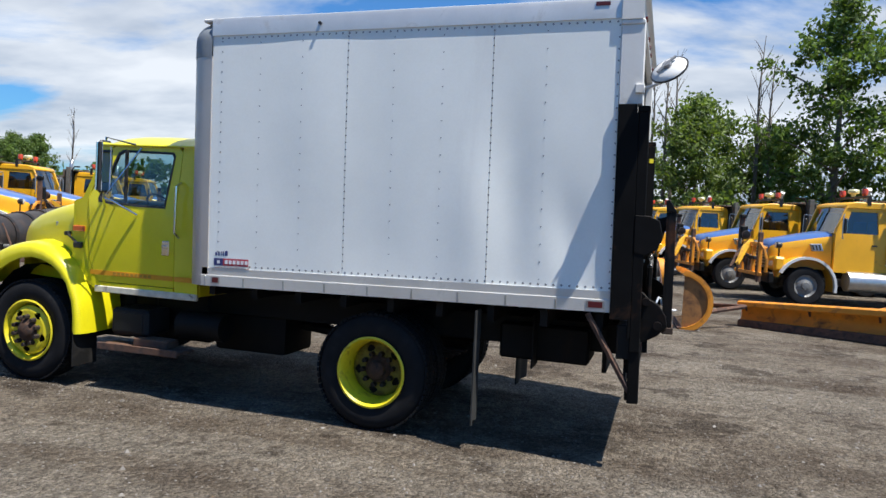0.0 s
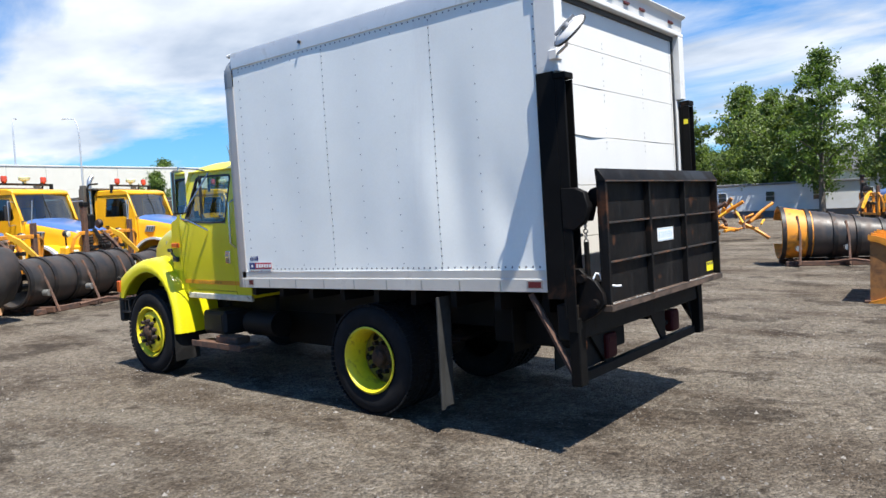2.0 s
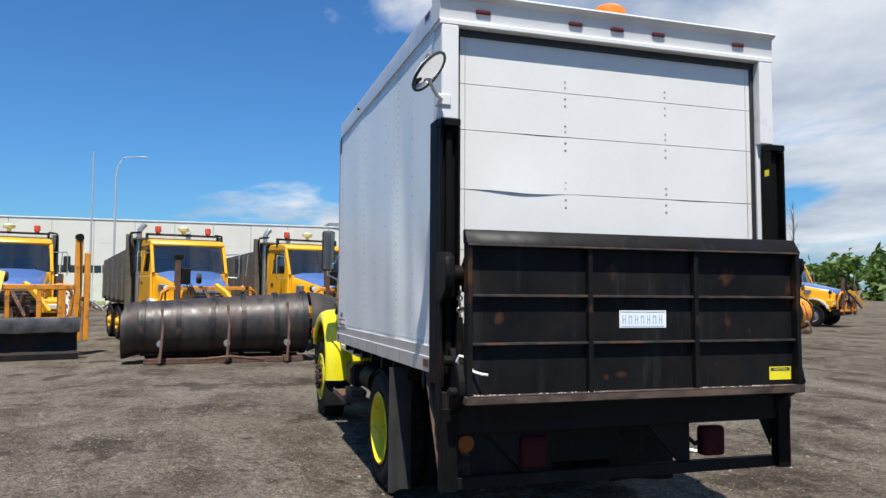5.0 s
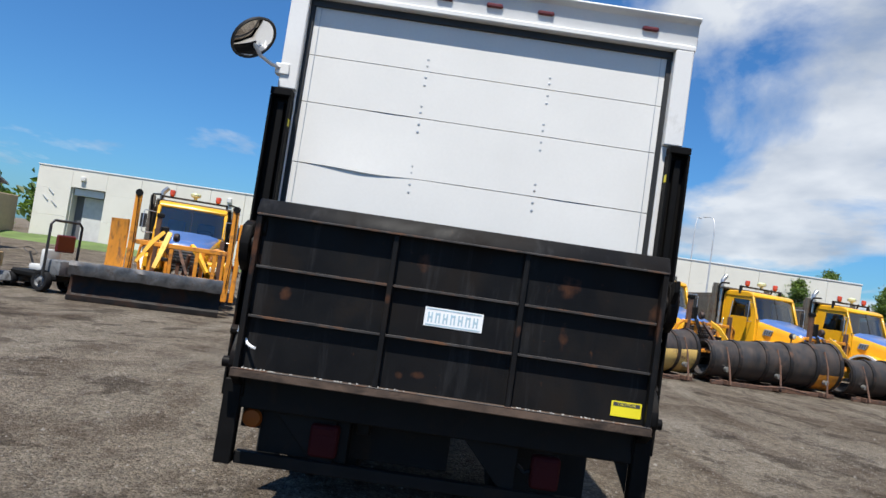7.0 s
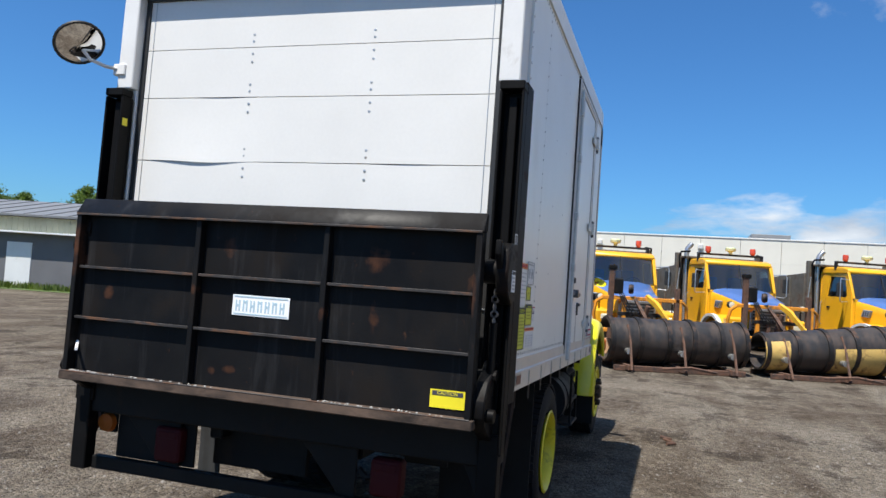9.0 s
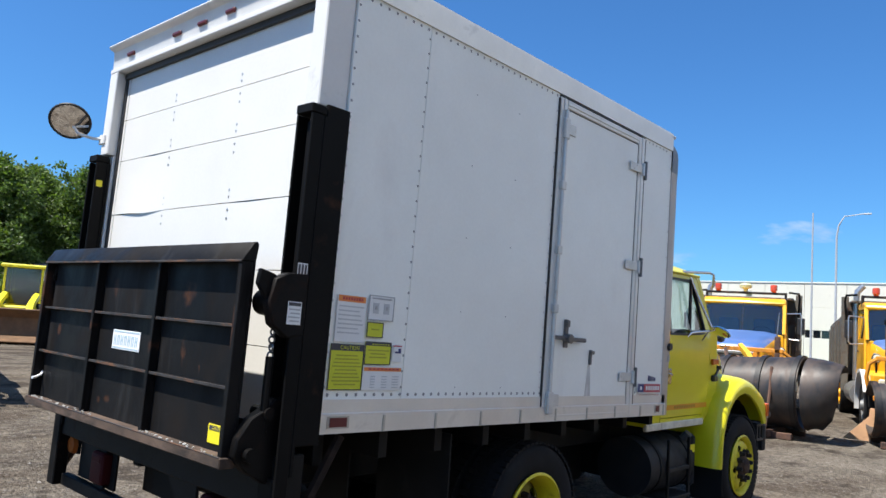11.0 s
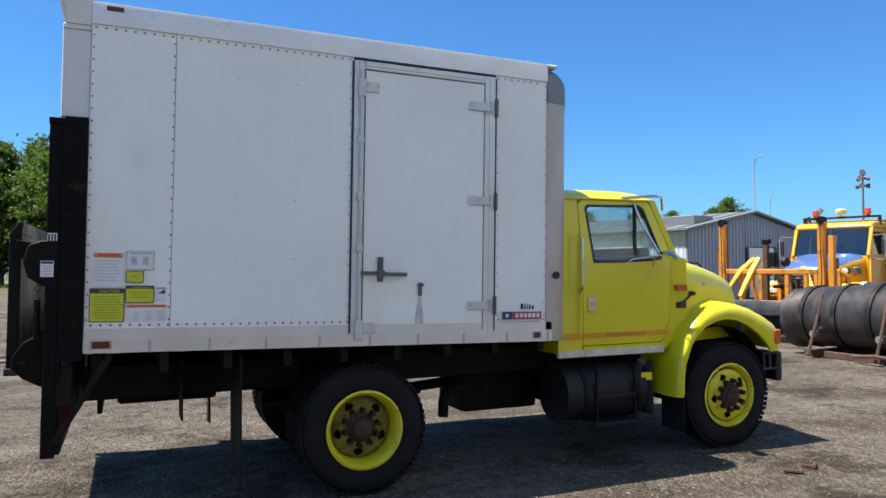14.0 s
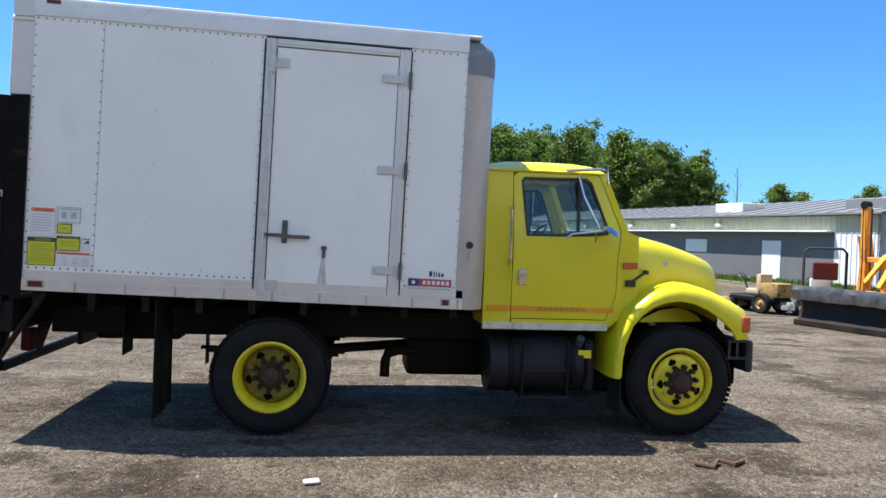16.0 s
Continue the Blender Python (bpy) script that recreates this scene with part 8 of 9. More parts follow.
def metal_shed():
    """Long ribbed steel building; gable end to the north, long white side to the east."""
    # origin at the north-east corner; +x runs west along the gable, +y runs south along the long side
    m = Matrix(((-0.975, 0.22, 0, -26.5), (-0.22, -0.975, 0, -15.8), (0, 0, 1, 0), (0, 0, 0, 1)))
    t = thing("metal_shed", "long steel-sided shed with a low gable and white roll door", "building", m)
    W, EAVE, PEAK, LEN = 11.4, 3.5, 4.55, 46.0

    def gable(px):
        return EAVE + (PEAK - EAVE) * (1 - abs(px - W / 2) / (W / 2))

    for x0, x1, base in ((0, 5.0, 0.0), (5.0, 8.2, 2.75), (8.2, W, 0.0)):
        bm = ribbed_wall(x1 - x0, base, lambda px, x0=x0: gable(px + x0))
        bmesh.ops.translate(bm, verts=list(bm.verts), vec=(x0, 0, 0))
        part("gable_wall", bm, M_SIDINGBLUE, t, "grey-blue ribbed gable wall")
    bm = B()
    box(bm, (5.25, -0.02, 0.0), (7.75, 0.06, 2.7))
    door = part("roll_door", bm, M_SIDING, t, "white roll door")
    for k in range(9):
        bm = B()
        box(bm, (5.25, -0.035, 0.02 + 0.3 * k), (7.75, -0.02, 0.29 + 0.3 * k), 0.006)
        part("slat", bm, M_SIDING, door)
    for x0, x1 in ((5.0, 5.24), (7.76, 8.2)):
        part("door_frame", box(B(), (x0, -0.09, 0), (x1, 0.1, 2.74), 0.01), M_TRIM, t)
    # east side: white ribbed sheet, then a dark stretch with doors below a pale fascia
    for s0, s1, z0, z1, mat, lab in ((0.0, 2.4, 0.0, 2.72, M_SIDING, "white ribbed side wall"), (0.0, LEN, 2.72, EAVE, M_OLIVE, "pale green upper fascia")):
        bm = ribbed_wall(s1 - s0, z0, z1)
        # turn the sheet to run along +y and face -x
        bmesh.ops.transform(bm, matrix=Matrix(((0, 1, 0, 0), (1, 0, 0, s0), (0, 0, 1, 0), (0, 0, 0, 1))), verts=list(bm.verts))
        part("side_wall", bm, mat, t, lab)
    bm = B()
    box(bm, (0.0, 2.4, 0.0), (0.14, LEN, 2.72), 0.01)
    part("lower_wall", bm, M_GREYWALL, t, "dark grey lower wall")
    bm = B()
    box(bm, (-0.5, 2.4, 2.70), (0.0, LEN, 2.78), 0.01)
    part("canopy", bm, M_SIDING, t, "thin white canopy edge")
    for y0, y1 in ((5.7, 7.0), (11.4, 13.3), (20.5, 22.2), (30, 31)):
        bm = B()
        box(bm, (-0.03, y0, 0.05 if y1 - y0 < 1.4 else 1.5), (0.05, y1, 2.25), 0.01)
        part("door", bm, M_SIDING, t, "pale side door")
    for y in (10.3, 14.3, 19.0, 25.0):
        bm = B()
        box(bm, (-0.28, y - 0.2, 2.95), (0.0, y + 0.2, 3.15), 0.05)
        part("wall_lamp", bm, M_FENDERGREY, t)
    for side in (0, 1):
        bm = B()
        x0, x1 = (-0.35, W / 2) if side == 0 else (W / 2, W + 0.35)
        za = EAVE + 0.02 if side == 0 else PEAK + 0.06
        zb = PEAK + 0.06 if side == 0 else EAVE + 0.02
        prism(bm, [(x0, za), (x1, zb), (x1, zb + 0.1), (x0, za + 0.1)], "y", -0.3, LEN + 0.2)
        roof = part("roof", bm, M_ROOF, t, "grey steel roof")
        for k in range(40):
            bm = B()
            y = 0.3 + k * 1.15
            prism(bm, [(x0, za + 0.1), (x1, zb + 0.1), (x1, zb + 0.14), (x0, za + 0.14)], "y", y - 0.02, y + 0.02)
            part("roof_seam", bm, M_ROOF, roof)
    bm = B()
    box(bm, (1.0, 9.7, 3.6), (2.6, 12.0, 4.4), 0.03)
    part("roof_unit", bm, M_FENDERGREY, t, "pale grey rooftop unit")
    bm = B()
    box(bm, (1.0, 0.3, 3.6), (2.6, 2.8, 4.35), 0.03)
    part("roof_unit", bm, M_ROOF, t, "grey rooftop unit")
    bm = B()
    box(bm, (0, W * 0 + 0.2, 0), (W, LEN, 0.05))
    part("slab", bm, M_GREYWALL, t)
    bm = B()
    box(bm, (W - 0.14, 0.2, 0), (W, LEN, EAVE))
    part("far_wall", bm, M_SIDING, t)
    return t


metal_shed()


def warehouse():
    t = thing("warehouse", "long cream panelled flat-roof warehouse with a dark window band", "building", pose(-60, 1.4, 0))
    y0, y1, H = -30.0, 42.0, 6.55
    k = 0
    y = y0
    while y < y1:
        w = min(3.0, y1 - y)
        if -28.0 < y < -24.5:     # loading recess
            bm = B()
            box(bm, (-0.25, y, 5.0), (0.0, y + w, H), 0.01)
            part("wall_panel", bm, M_CREAM, t)
            y += 3.0
            continue
        banded = y > -10.5
        for z0, z1 in ((0.0, 2.35), (2.95, 4.7), (4.7, H)) if banded else ((0.0, 2.35), (2.36, 4.7), (4.7, H)):
            bm = B()
            box(bm, (-0.25, y + 0.012, z0), (0.0, y + w - 0.012, z1), 0.01)
            part("wall_panel", bm, M_CREAM, t)
        if not banded:
            y += 3.0
            continue
        bm = B()
        box(bm, (-0.2, y + 0.05, 2.37), (-0.06, y + w - 0.05, 2.93))
        part("window", bm, M_DARKGLASS, t, "dark strip window")
        for q in range(5):
            bm = B()
            box(bm, (-0.06, y + 0.02 + q * 0.6, 2.36), (0.0, y + 0.08 + q * 0.6, 2.94))
            part("mullion", bm, M_CREAM, t)
        y += 3.0
    bm = B()
    box(bm, (-20, y0, H - 0.1), (-0.25, y1, H), 0.0)
    box(bm, (-0.30, y0 - 0.05, H), (0.05, y1 + 0.05, H + 0.12), 0.02)
    part("roof", bm, M_FENDERGREY, t)
    for yy in (y0, y1 - 0.2):
        bm = B()
        box(bm, (-20, yy, 0), (-0.26, yy + 0.2, H - 0.1))
        part("end_wall", bm, M_CREAM, t)
    bm = B()
    box(bm, (-19, y0 + 0.2, 0), (-18.8, y1 - 0.2, H - 0.1))
    part("inner_wall", bm, M_GREYWALL, t)
    bm = B()
    box(bm, (-6, 13.0, H), (-3, 16.0, H + 0.7), 0.03)
    part("roof_unit", bm, M_ROOF, t, "grey rooftop unit")
    bm = B()
    box(bm, (-1.3, -27.0, 0), (-1.2, -24.0, 5.0))
    part("recess", bm, M_GREYWALL, t, "dark loading recess")
    for y in (-27.0, -24.1):
        bm = B()
        box(bm, (-1.2, y, 0), (-0.25, y + 0.1, 5.0))
        part("recess_side", bm, M_CREAM, t)
    bm = B()
    box(bm, (-1.18, -26.2, 0), (-1.08, -24.2, 4.3), 0.02)
    part("loading_door", bm, M_FENDERGREY, t, "pale loading door")
    bm = B()
    box(bm, (-1.0, -26.8, 4.35), (-0.3, -24.2, 4.95), 0.03)
    part("dock_hood", bm, M_SIDING, t)
    for y, z in ((-28.6, 4.6), (-29.0, 4.0), (-28.2, 3.6)):
        part("wall_bracket", tube(B(), [(0.03, y - 0.25, z), (0.05, y + 0.2, z - 0.4)], 0.05, 6), M_GREYINK, t)
    for y in (-26.0, -13.3, 1.0, 9.0):
        bm = B()
        box(bm, (0.0, y - 0.2, 5.6), (0.25, y + 0.2, 6.0), 0.05)
        part("wall_lamp", bm, M_FENDERGREY, t)
    return t


warehouse()


bm = box(B(), (-60.5, -36, 0), (-55.5, -30.2, 3.6), 0.05)
ob = solo("brick_store", bm, M_TANWALL, "low tan rendered store beside the shed", "building")


def far_house():
    t = thing("house", "low grey-shingled house with white gable trim", "house", pose(-56.1, 106.4, 0, 0, 0, 4))
    bm = B()
    box(bm, (-9, -4, 0), (9, 4, 4.5), 0.02)
    part("wall", bm, M_OLIVE, t)
    bm = B()
    prism(bm, [(-4.6, 4.5), (0, 7.8), (4.6, 4.5), (4.6, 4.35), (-4.6, 4.35)], "x", -9.6, 9.6, 0.02)
    part("roof", bm, M_SHINGLE, t, "grey shingle roof")
    bm = B()
    prism(bm, [(3.4, 4.2), (5.6, 6.2), (7.8, 4.2)], "y", -5.6, -4.0, 0.02)
    part("gable", bm, M_SIDING, t, "white porch gable")
    for x in (-6, -2.5, 1.0):
        w = new("window")
        w.parent = t
        bm = B()
        box(bm, (x - 0.6, -4.06, 1.0), (x + 0.6, -4.0, 2.3), 0.01)
        part("window_frame", bm, M_SIDING, w)
        bm = B()
        box(bm, (x - 0.5, -4.08, 1.1), (x + 0.5, -4.05, 2.2))
        part("pane", bm, M_DARKGLASS, w)
    return t


far_house()
copy_thing(bpy.data.objects["house"], pose(-24.8, 111.1, 0, 0, 0, -10))


def office_trailer():
    t = thing("office_trailer", "long white site trailer with small dark windows", "trailer", pose(-12, 61.7, 0, 0, 0, 8) @ Matrix.Diagonal((1, 1, 0.78, 1)))
    bm = B()
    box(bm, (-9, -1.6, 0.6), (12, 1.6, 3.1), 0.04)
    part("body", bm, M_SIDING, t)
    bm = B()
    box(bm, (-9.15, -1.75, 3.1), (12.15, 1.75, 3.3), 0.03)
    part("roof", bm, M_SHINGLE, t, "dark grey roof edge")
    bm = B()
    box(bm, (-8.9, -1.5, 0.0), (11.9, 1.5, 0.6))
    part("skirt", bm, M_GREYWALL, t)
    for x in (-7.4, -4.6, -1.2, 2.0, 5.2, 8.6):
        w = new("window")
        w.parent = t
        bm = B()
        box(bm, (x - 0.35, -1.66, 1.5), (x + 0.35, -1.6, 2.5), 0.01)
        part("window_frame", bm, M_SIDING, w)
        for z in (1.56, 2.03):
            bm = B()
            box(bm, (x - 0.29, -1.675, z), (x + 0.29, -1.65, z + 0.42))
            part("pane", bm, M_DARKGLASS, w)
    return t


office_trailer()


# lamp posts and a mast
def lamp_post(at, h, reach=2.2):
    t = thing("street_lamp", "tall galvanised street lamp with a curved arm", "street lamp", at, "yard lamps")
    bm = B()
    pts = [(0, 0, 0), (0, 0, h * 0.5), (0, 0, h * 0.86), (0.15, 0, h * 0.93), (0.6, 0, h * 0.985), (reach, 0, h)]
    tube(bm, pts, [0.12, 0.10, 0.08, 0.07, 0.05, 0.04], 8)
    part("pole", bm, M_POLE, t)
    bm = B()
    box(bm, (reach - 0.1, -0.12, h - 0.07), (reach + 0.55, 0.12, h + 0.04), 0.03)
    part("lamp_head", bm, M_FENDERGREY, t)
    return t


lp = lamp_post(pose(-91.6, 39, 0, 0, 0, 150), 14.8)
for x, y, deg, h in ((-45, -29.5, 60, 0.67), (-45, -1.4, 100, 0.64), (-50, 26.4, 190, 0.63), (-62, -44, 70, 0.61), (-63, 66, 150, 0.73)):
    c = copy_thing(lp, pose(x, y, 0, 0, 0, deg))
    c.scale = (h, h, h)


def mast():
    t = thing("radio_mast", "tall far-off steel mast with stacked grey aerials", "mast", pose(-475, -351, 0) @ Matrix.Scale(2.9, 4))
    part("pole", rod(B(), (0, 0, 0), (0, 0, 22.6), 0.30, 0.2, 10), M_GREYWALL, t)
    for z, n in ((19.4, 3), (21.2, 3), (22.6, 2)):
        for k in range(n):
            a = 2 * math.pi * k / n + z
            d = Vector((math.cos(a), math.sin(a), 0))
            part("horn", rod(B(), Vector((0, 0, z)) + d * 0.2, Vector((0, 0, z)) + d * 1.5, 0.14, 0.66, 12), M_GREYWALL, t)
    return t


mast()
solo("flag_pole", rod(B(), (-45, -2.7, 0), (-45, -2.7, 9.6), 0.07, 0.04, 8), M_POLE, "slim white flag pole without a flag", "pole")


def grass_bank():
    """Low green bank before the warehouse."""
    xs = [-60.0, -59.5, -58.9, -58.2, -57.4, -56.6, -55.8]
    hs = [0.55, 0.5, 0.42, 0.3, 0.2, 0.08, -0.03]
    ys = [-36 + k for k in range(40)]
    verts = []
    for y in ys:
        k = min(1.0, max(0.25, (-y - 2) / 20))
        for x, h in zip(xs, hs):
            verts.append((x + 0.4 * noise.noise(Vector((x, y * 0.3, 0))), y, h * k + (0.12 * noise.noise(Vector((x * 0.6, y * 0.5, 2))) if h > 0 else 0)))
    n = len(xs)
    faces = [(i * n + j, i * n + j + 1, (i + 1) * n + j + 1, (i + 1) * n + j) for i in range(len(ys) - 1) for j in range(n - 1)]
    me = bpy.data.meshes.new("grass_bank")
    me.from_pydata(verts, [], faces)
    me.materials.append(M_LAWN)
    tagged(new("grass_bank", me), "low weedy green bank before the warehouse", "grass", kind="structure")


grass_bank()

# ---------------------------------------------------------------- trees and grass
def leaf_cloud(rng, centres, per, size, radius):
    """Many small bent leaves round the given points: verts and faces."""
    verts, faces = [], []
    for c, r in zip(centres, radius):
        p = rng.normal(0, 0.48, (per, 3)) * r
        p[:, 2] *= 0.75
        for q in p + c:
            a = rng.normal(0, 1, 3)
            a /= np.linalg.norm(a)
            b = np.cross(a, rng.normal(0, 1, 3))
            b /= np.linalg.norm(b) + 1e-9
            s = size * (0.6 + 0.8 * rng.random())
            n = np.cross(a, b) * s * 0.25
            i = len(verts)
            verts += [q - a * s, q + b * s * 0.55 + n, q + a * s, q - b * s * 0.55 + n]
            faces.append((i, i + 1, i + 2, i + 3))
    return verts, faces


def tree(name, label, h, spread, leaf_m, seed, clumps=170, per=42, leaf=0.2, low=0.22, at=None, sparse=0.0):
    rng = np.random.default_rng(seed)
    t = thing(name, label, "tree", at, "trees")
    bm = B()
    lean = rng.normal(0, 0.02 * h, 2)
    tip = Vector((lean[0], lean[1], h * 0.93))
    pts = [Vector((0, 0, -0.1)), Vector((lean[0] * 0.2, lean[1] * 0.2, h * 0.25)), Vector((lean[0] * 0.6 + 0.1, lean[1] * 0.6, h * 0.6)), tip]
    r0 = 0.014 * h + 0.05
    tube(bm, pts, [r0 * 1.25, r0 * 0.85, r0 * 0.45, 0.02], 8)
    ends = []
    for k in range(16):
        f = low + 0.68 * (k + rng.random()) / 16
        z = h * f
        a = rng.random() * 2 * math.pi
        L = spread * (0.55 + 0.6 * rng.random()) * (1.0 - 0.75 * max(0, f - 0.45))
        base = Vector((lean[0] * f, lean[1] * f, z))
        end = base + Vector((math.cos(a) * L, math.sin(a) * L, L * (0.35 + 0.5 * rng.random())))
        mid = base.lerp(end, 0.5) + Vector((0, 0, L * 0.08))
        tube(bm, [base, mid, end], [r0 * 0.38 * (1 - f * 0.6), r0 * 0.2, 0.012], 5)
        ends += [end, mid, base.lerp(end, 0.75)]
    part("trunk", bm, M_BARK, t)
    centres, radius = [], []
    for k in range(clumps):
        if k < len(ends):
            c = np.array(ends[k])
        else:
            f = low + (1 - low) * rng.random() ** 0.85
            prof = math.sin(math.pi * min(1, max(0.06, (f - low) / (1 - low))) ** 0.75) ** 0.7
            a = rng.random() * 2 * math.pi
            r = spread * prof * math.sqrt(rng.random()) * (0.75 + 0.35 * math.sin(3 * a + seed))
            c = np.array((lean[0] * f + math.cos(a) * r, lean[1] * f + math.sin(a) * r, h * f))
        if rng.random() < sparse:
            continue
        centres.append(c)
        radius.append(spread * (0.13 + 0.11 * rng.random()))
    v, f = leaf_cloud(rng, centres, per, leaf, radius)
    me = bpy.data.meshes.new("crown")
    me.from_pydata([tuple(q) for q in v], [], f)
    me.materials.append(leaf_m)
    cr = new("crown", me)
    cr.parent = t
    cr["label"] = "leafy crown with gaps"
    return t


def bare_tree(name, at, h, seed):
    rng = np.random.default_rng(seed)
    t = thing(name, "tall dead tree with thin bare branches", "tree", at, "dead trees")
    bm = B()
    tube(bm, [(0, 0, 0), (0.1, 0, h * 0.4), (0.0, 0.1, h * 0.75), (0.15, 0.1, h)], [0.17, 0.11, 0.06, 0.015], 7)
    part("trunk", bm, M_BARK, t)
    for k in range(16):
        f = 0.4 + 0.55 * (k + rng.random()) / 16
        a = rng.random() * 6.28
        L = h * 0.16 * (1.15 - f)+0.4
        b = Vector((0.05, 0.05, h * f))
        bm = B()
        e = b + Vector((math.cos(a) * L * 0.6, math.sin(a) * L * 0.6, L))
        tube(bm, [b, b.lerp(e, 0.5) + Vector((0.04, 0.02, -0.05)), e], [0.035, 0.02, 0.006], 5)
        tube(bm, [b.lerp(e, 0.45), b.lerp(e, 0.6) + Vector((math.cos(a + 1) * 0.3, math.sin(a + 1) * 0.3, 0.35))], [0.015, 0.005], 4)
        part("branch", bm, M_BARK, t)
    return t


LAB_A = "broad leafy green tree in full summer leaf"
ash = tree("ash_tree", "tall airy green tree with layered foliage", 15.2, 3.9, M_LEAF, 11, 160, 64, 0.155, 0.16, pose(8.5, 45.7, 0), 0.1)
willow = tree("willow_tree", "rounded olive-green bushy tree behind the trucks", 9.6, 4.3, M_LEAF2, 12, 190, 66, 0.15, 0.04, pose(1.2, 47, 0))
maple = tree("maple_tree", LAB_A, 13.6, 4.6, M_LEAF3, 13, 230, 64, 0.18, 0.10, pose(-1.0, -72, 0))
elm = tree("elm_tree", LAB_A, 12.4, 4.0, M_LEAF, 14, 200, 64, 0.175, 0.06, pose(-8.5, -60, 0))
aspen = tree("young_aspen", "small loose young tree with gaps between its leaves", 10.5, 2.8, M_LEAF2, 15, 120, 52, 0.155, 0.12, pose(-24.8, 77.1, 0), 0.2)
shrub = tree("shrub", "low green shrub at the wood's edge", 2.4, 1.5, M_LEAF2, 16, 60, 34, 0.13, 0.0, pose(-3.0, -56, 0))


def scatter(src, rows):
    for x, y, deg, s in rows:
        if x > -7 and -70 < y < -54:
            y, s = y - 15, s * 1.18
        c = copy_thing(src, pose(x, y, 0, 0, 0, deg))
        c.scale = (s, s, s)


scatter(ash, [(12.4, 45, 70, 0.95), (16.8, 43.3, 200, 0.85), (21.9, 45.1, 130, 0.95), (-9.1, 58.4, 40, 0.76), (-6.3, 64.3, 160, 0.7), (-19.3, 76.9, 100, 0.8), (-37.4, 87.6, 10, 0.78), (27.9, 43.9, 20, 0.9)])
scatter(willow, [(5.7, 49.8, 120, 0.85), (-3.2, 54.2, 200, 0.82), (-11.9, 62.6, 300, 0.9), (-15.6, 68.7, 60, 0.95), (14.1, 49.5, 10, 0.9), (-31.3, 89.4, 90, 0.8), (-26.5, 85.2, 10, 0.75), (20.2, 51.2, 0, 1.0), (-21.6, 81, 170, 0.7)])
scatter(aspen, [(-34.1, 82.5, 50, 1.1), (-36.5, 84.6, 120, 1.15), (-29.5, 84.3, 20, 0.85), (-18.9, 74.9, 0, 1.1), (-44.1, 93.9, 70, 0.9), (-14.2, 66.7, 30, 0.95)])
# wood to the south
scatter(maple, [(4.5, -60, 40, 0.93), (-3.2, -63, 100, 1.04), (-12, -60, 170, 0.95), (-16.5, -57, 220, 0.92), (-21, -61, 290, 0.95), (-25.5, -58, 10, 0.94), (9, -62, 300, 0.95), (14, -59, 60, 0.9), (-30, -68, 70, 1.08), (-36, -70, 200, 1.0), (-42, -72, 120, 0.95), (-47, -74, 10, 0.85)])
scatter(elm, [(1.5, -64, 70, 1.0), (-5.2, -60.5, 150, 1.0), (-10, -64, 30, 1.05), (-14, -63, 250, 1.0), (-19, -57.5, 310, 0.98), (-23, -63, 80, 1.02), (-28, -63, 180, 1.0), (7, -57, 200, 0.95), (-33, -66, 0, 1.15), (-39, -69, 60, 1.1), (-25, -71, 240, 1.15), (-20, -68, 20, 1.15), (12, -64, 90, 1.05), (18, -62, 20, 1.0), (-44.5, -70, 100, 1.0)])
scatter(shrub, [(4.5, -68, 50, 1.2), (-1.5, -60, 100, 1.4), (-4.5, -57, 200, 1.2), (7, -68, 0, 1.3), (-9, -50, 70, 1.3), (-13, -49, 10, 1.2), (-18, -50, 130, 1.4), (-23, -51, 60, 1.3), (0.8, -66, 0, 1.4), (-6.5, -52, 160, 1.5)])
# far tops behind the buildings
scatter(elm, [(-67, -90, 40, 0.92), (-72, -92, 100, 0.85), (-82, -90, 0, 0.95), (-90, -92, 60, 0.9), (-101, -90, 20, 1.1), (-80, 46, 10, 0.62), (-80, 51, 90, 0.72), (-80, 58, 180, 0.66), (-82, 68, 20, 0.8), (-80, 74, 60, 0.75), (-84, 82, 0, 0.8), (-62, 56, 30, 0.55), (-60, 38, 0, 0.5), (-66, 62, 150, 0.6), (-62, -52, 30, 0.65)])
for i, (x, y, h) in enumerate(((4.5, 47.4, 13.6), (5.3, 48, 12.4), (-0.6, 47.1, 11.8), (-2.5, 50.6, 12.8), (-0.1, 50.3, 13.4), (-1.5, 50.1, 12.2), (-60.2, -90, 14.6), (-63, 66, 11.5), (-21, 83, 12.5), (-82, 62, 12))):
    bare_tree("dead_tree", pose(x, y, 0, 0, 0, 40 * i), h, 30 + i)


def far_wood():
    """Distant hazy wood line all round the north-west, one loose mass of foliage."""
    rng = np.random.default_rng(5)
    centres, radius = [], []
    for k in range(420):
        a = radians(lerp(60, 215, rng.random()))
        d = lerp(120, 165, rng.random())
        x, y = d * math.cos(a), d * math.sin(a) + 6
        hgt = 5.2 + 2.0 * math.sin(a * 9) + 1.5 * math.sin(a * 23 + 1)
        if -120 < x < -58 and -30 < y < 45:
            hgt *= 0.4
        centres.append(np.array((x, y, hgt * rng.random() ** 0.6)))
        radius.append(2.6)
    v, f = leaf_cloud(rng, centres, 60, 0.75, radius)
    me = bpy.data.meshes.new("far_woods")
    me.from_pydata([tuple(q) for q in v], [], f)
    me.materials.append(M_LEAF3)
    tagged(new("far_woods", me), "distant line of dark green woods", "woods", kind="stuff")


far_wood()


def lawn_edge(x):
    return -29.0 - (5.0 * (x + 2) if x > -2 else 0.3 * (x + 2)) if x < 5 else -64.0


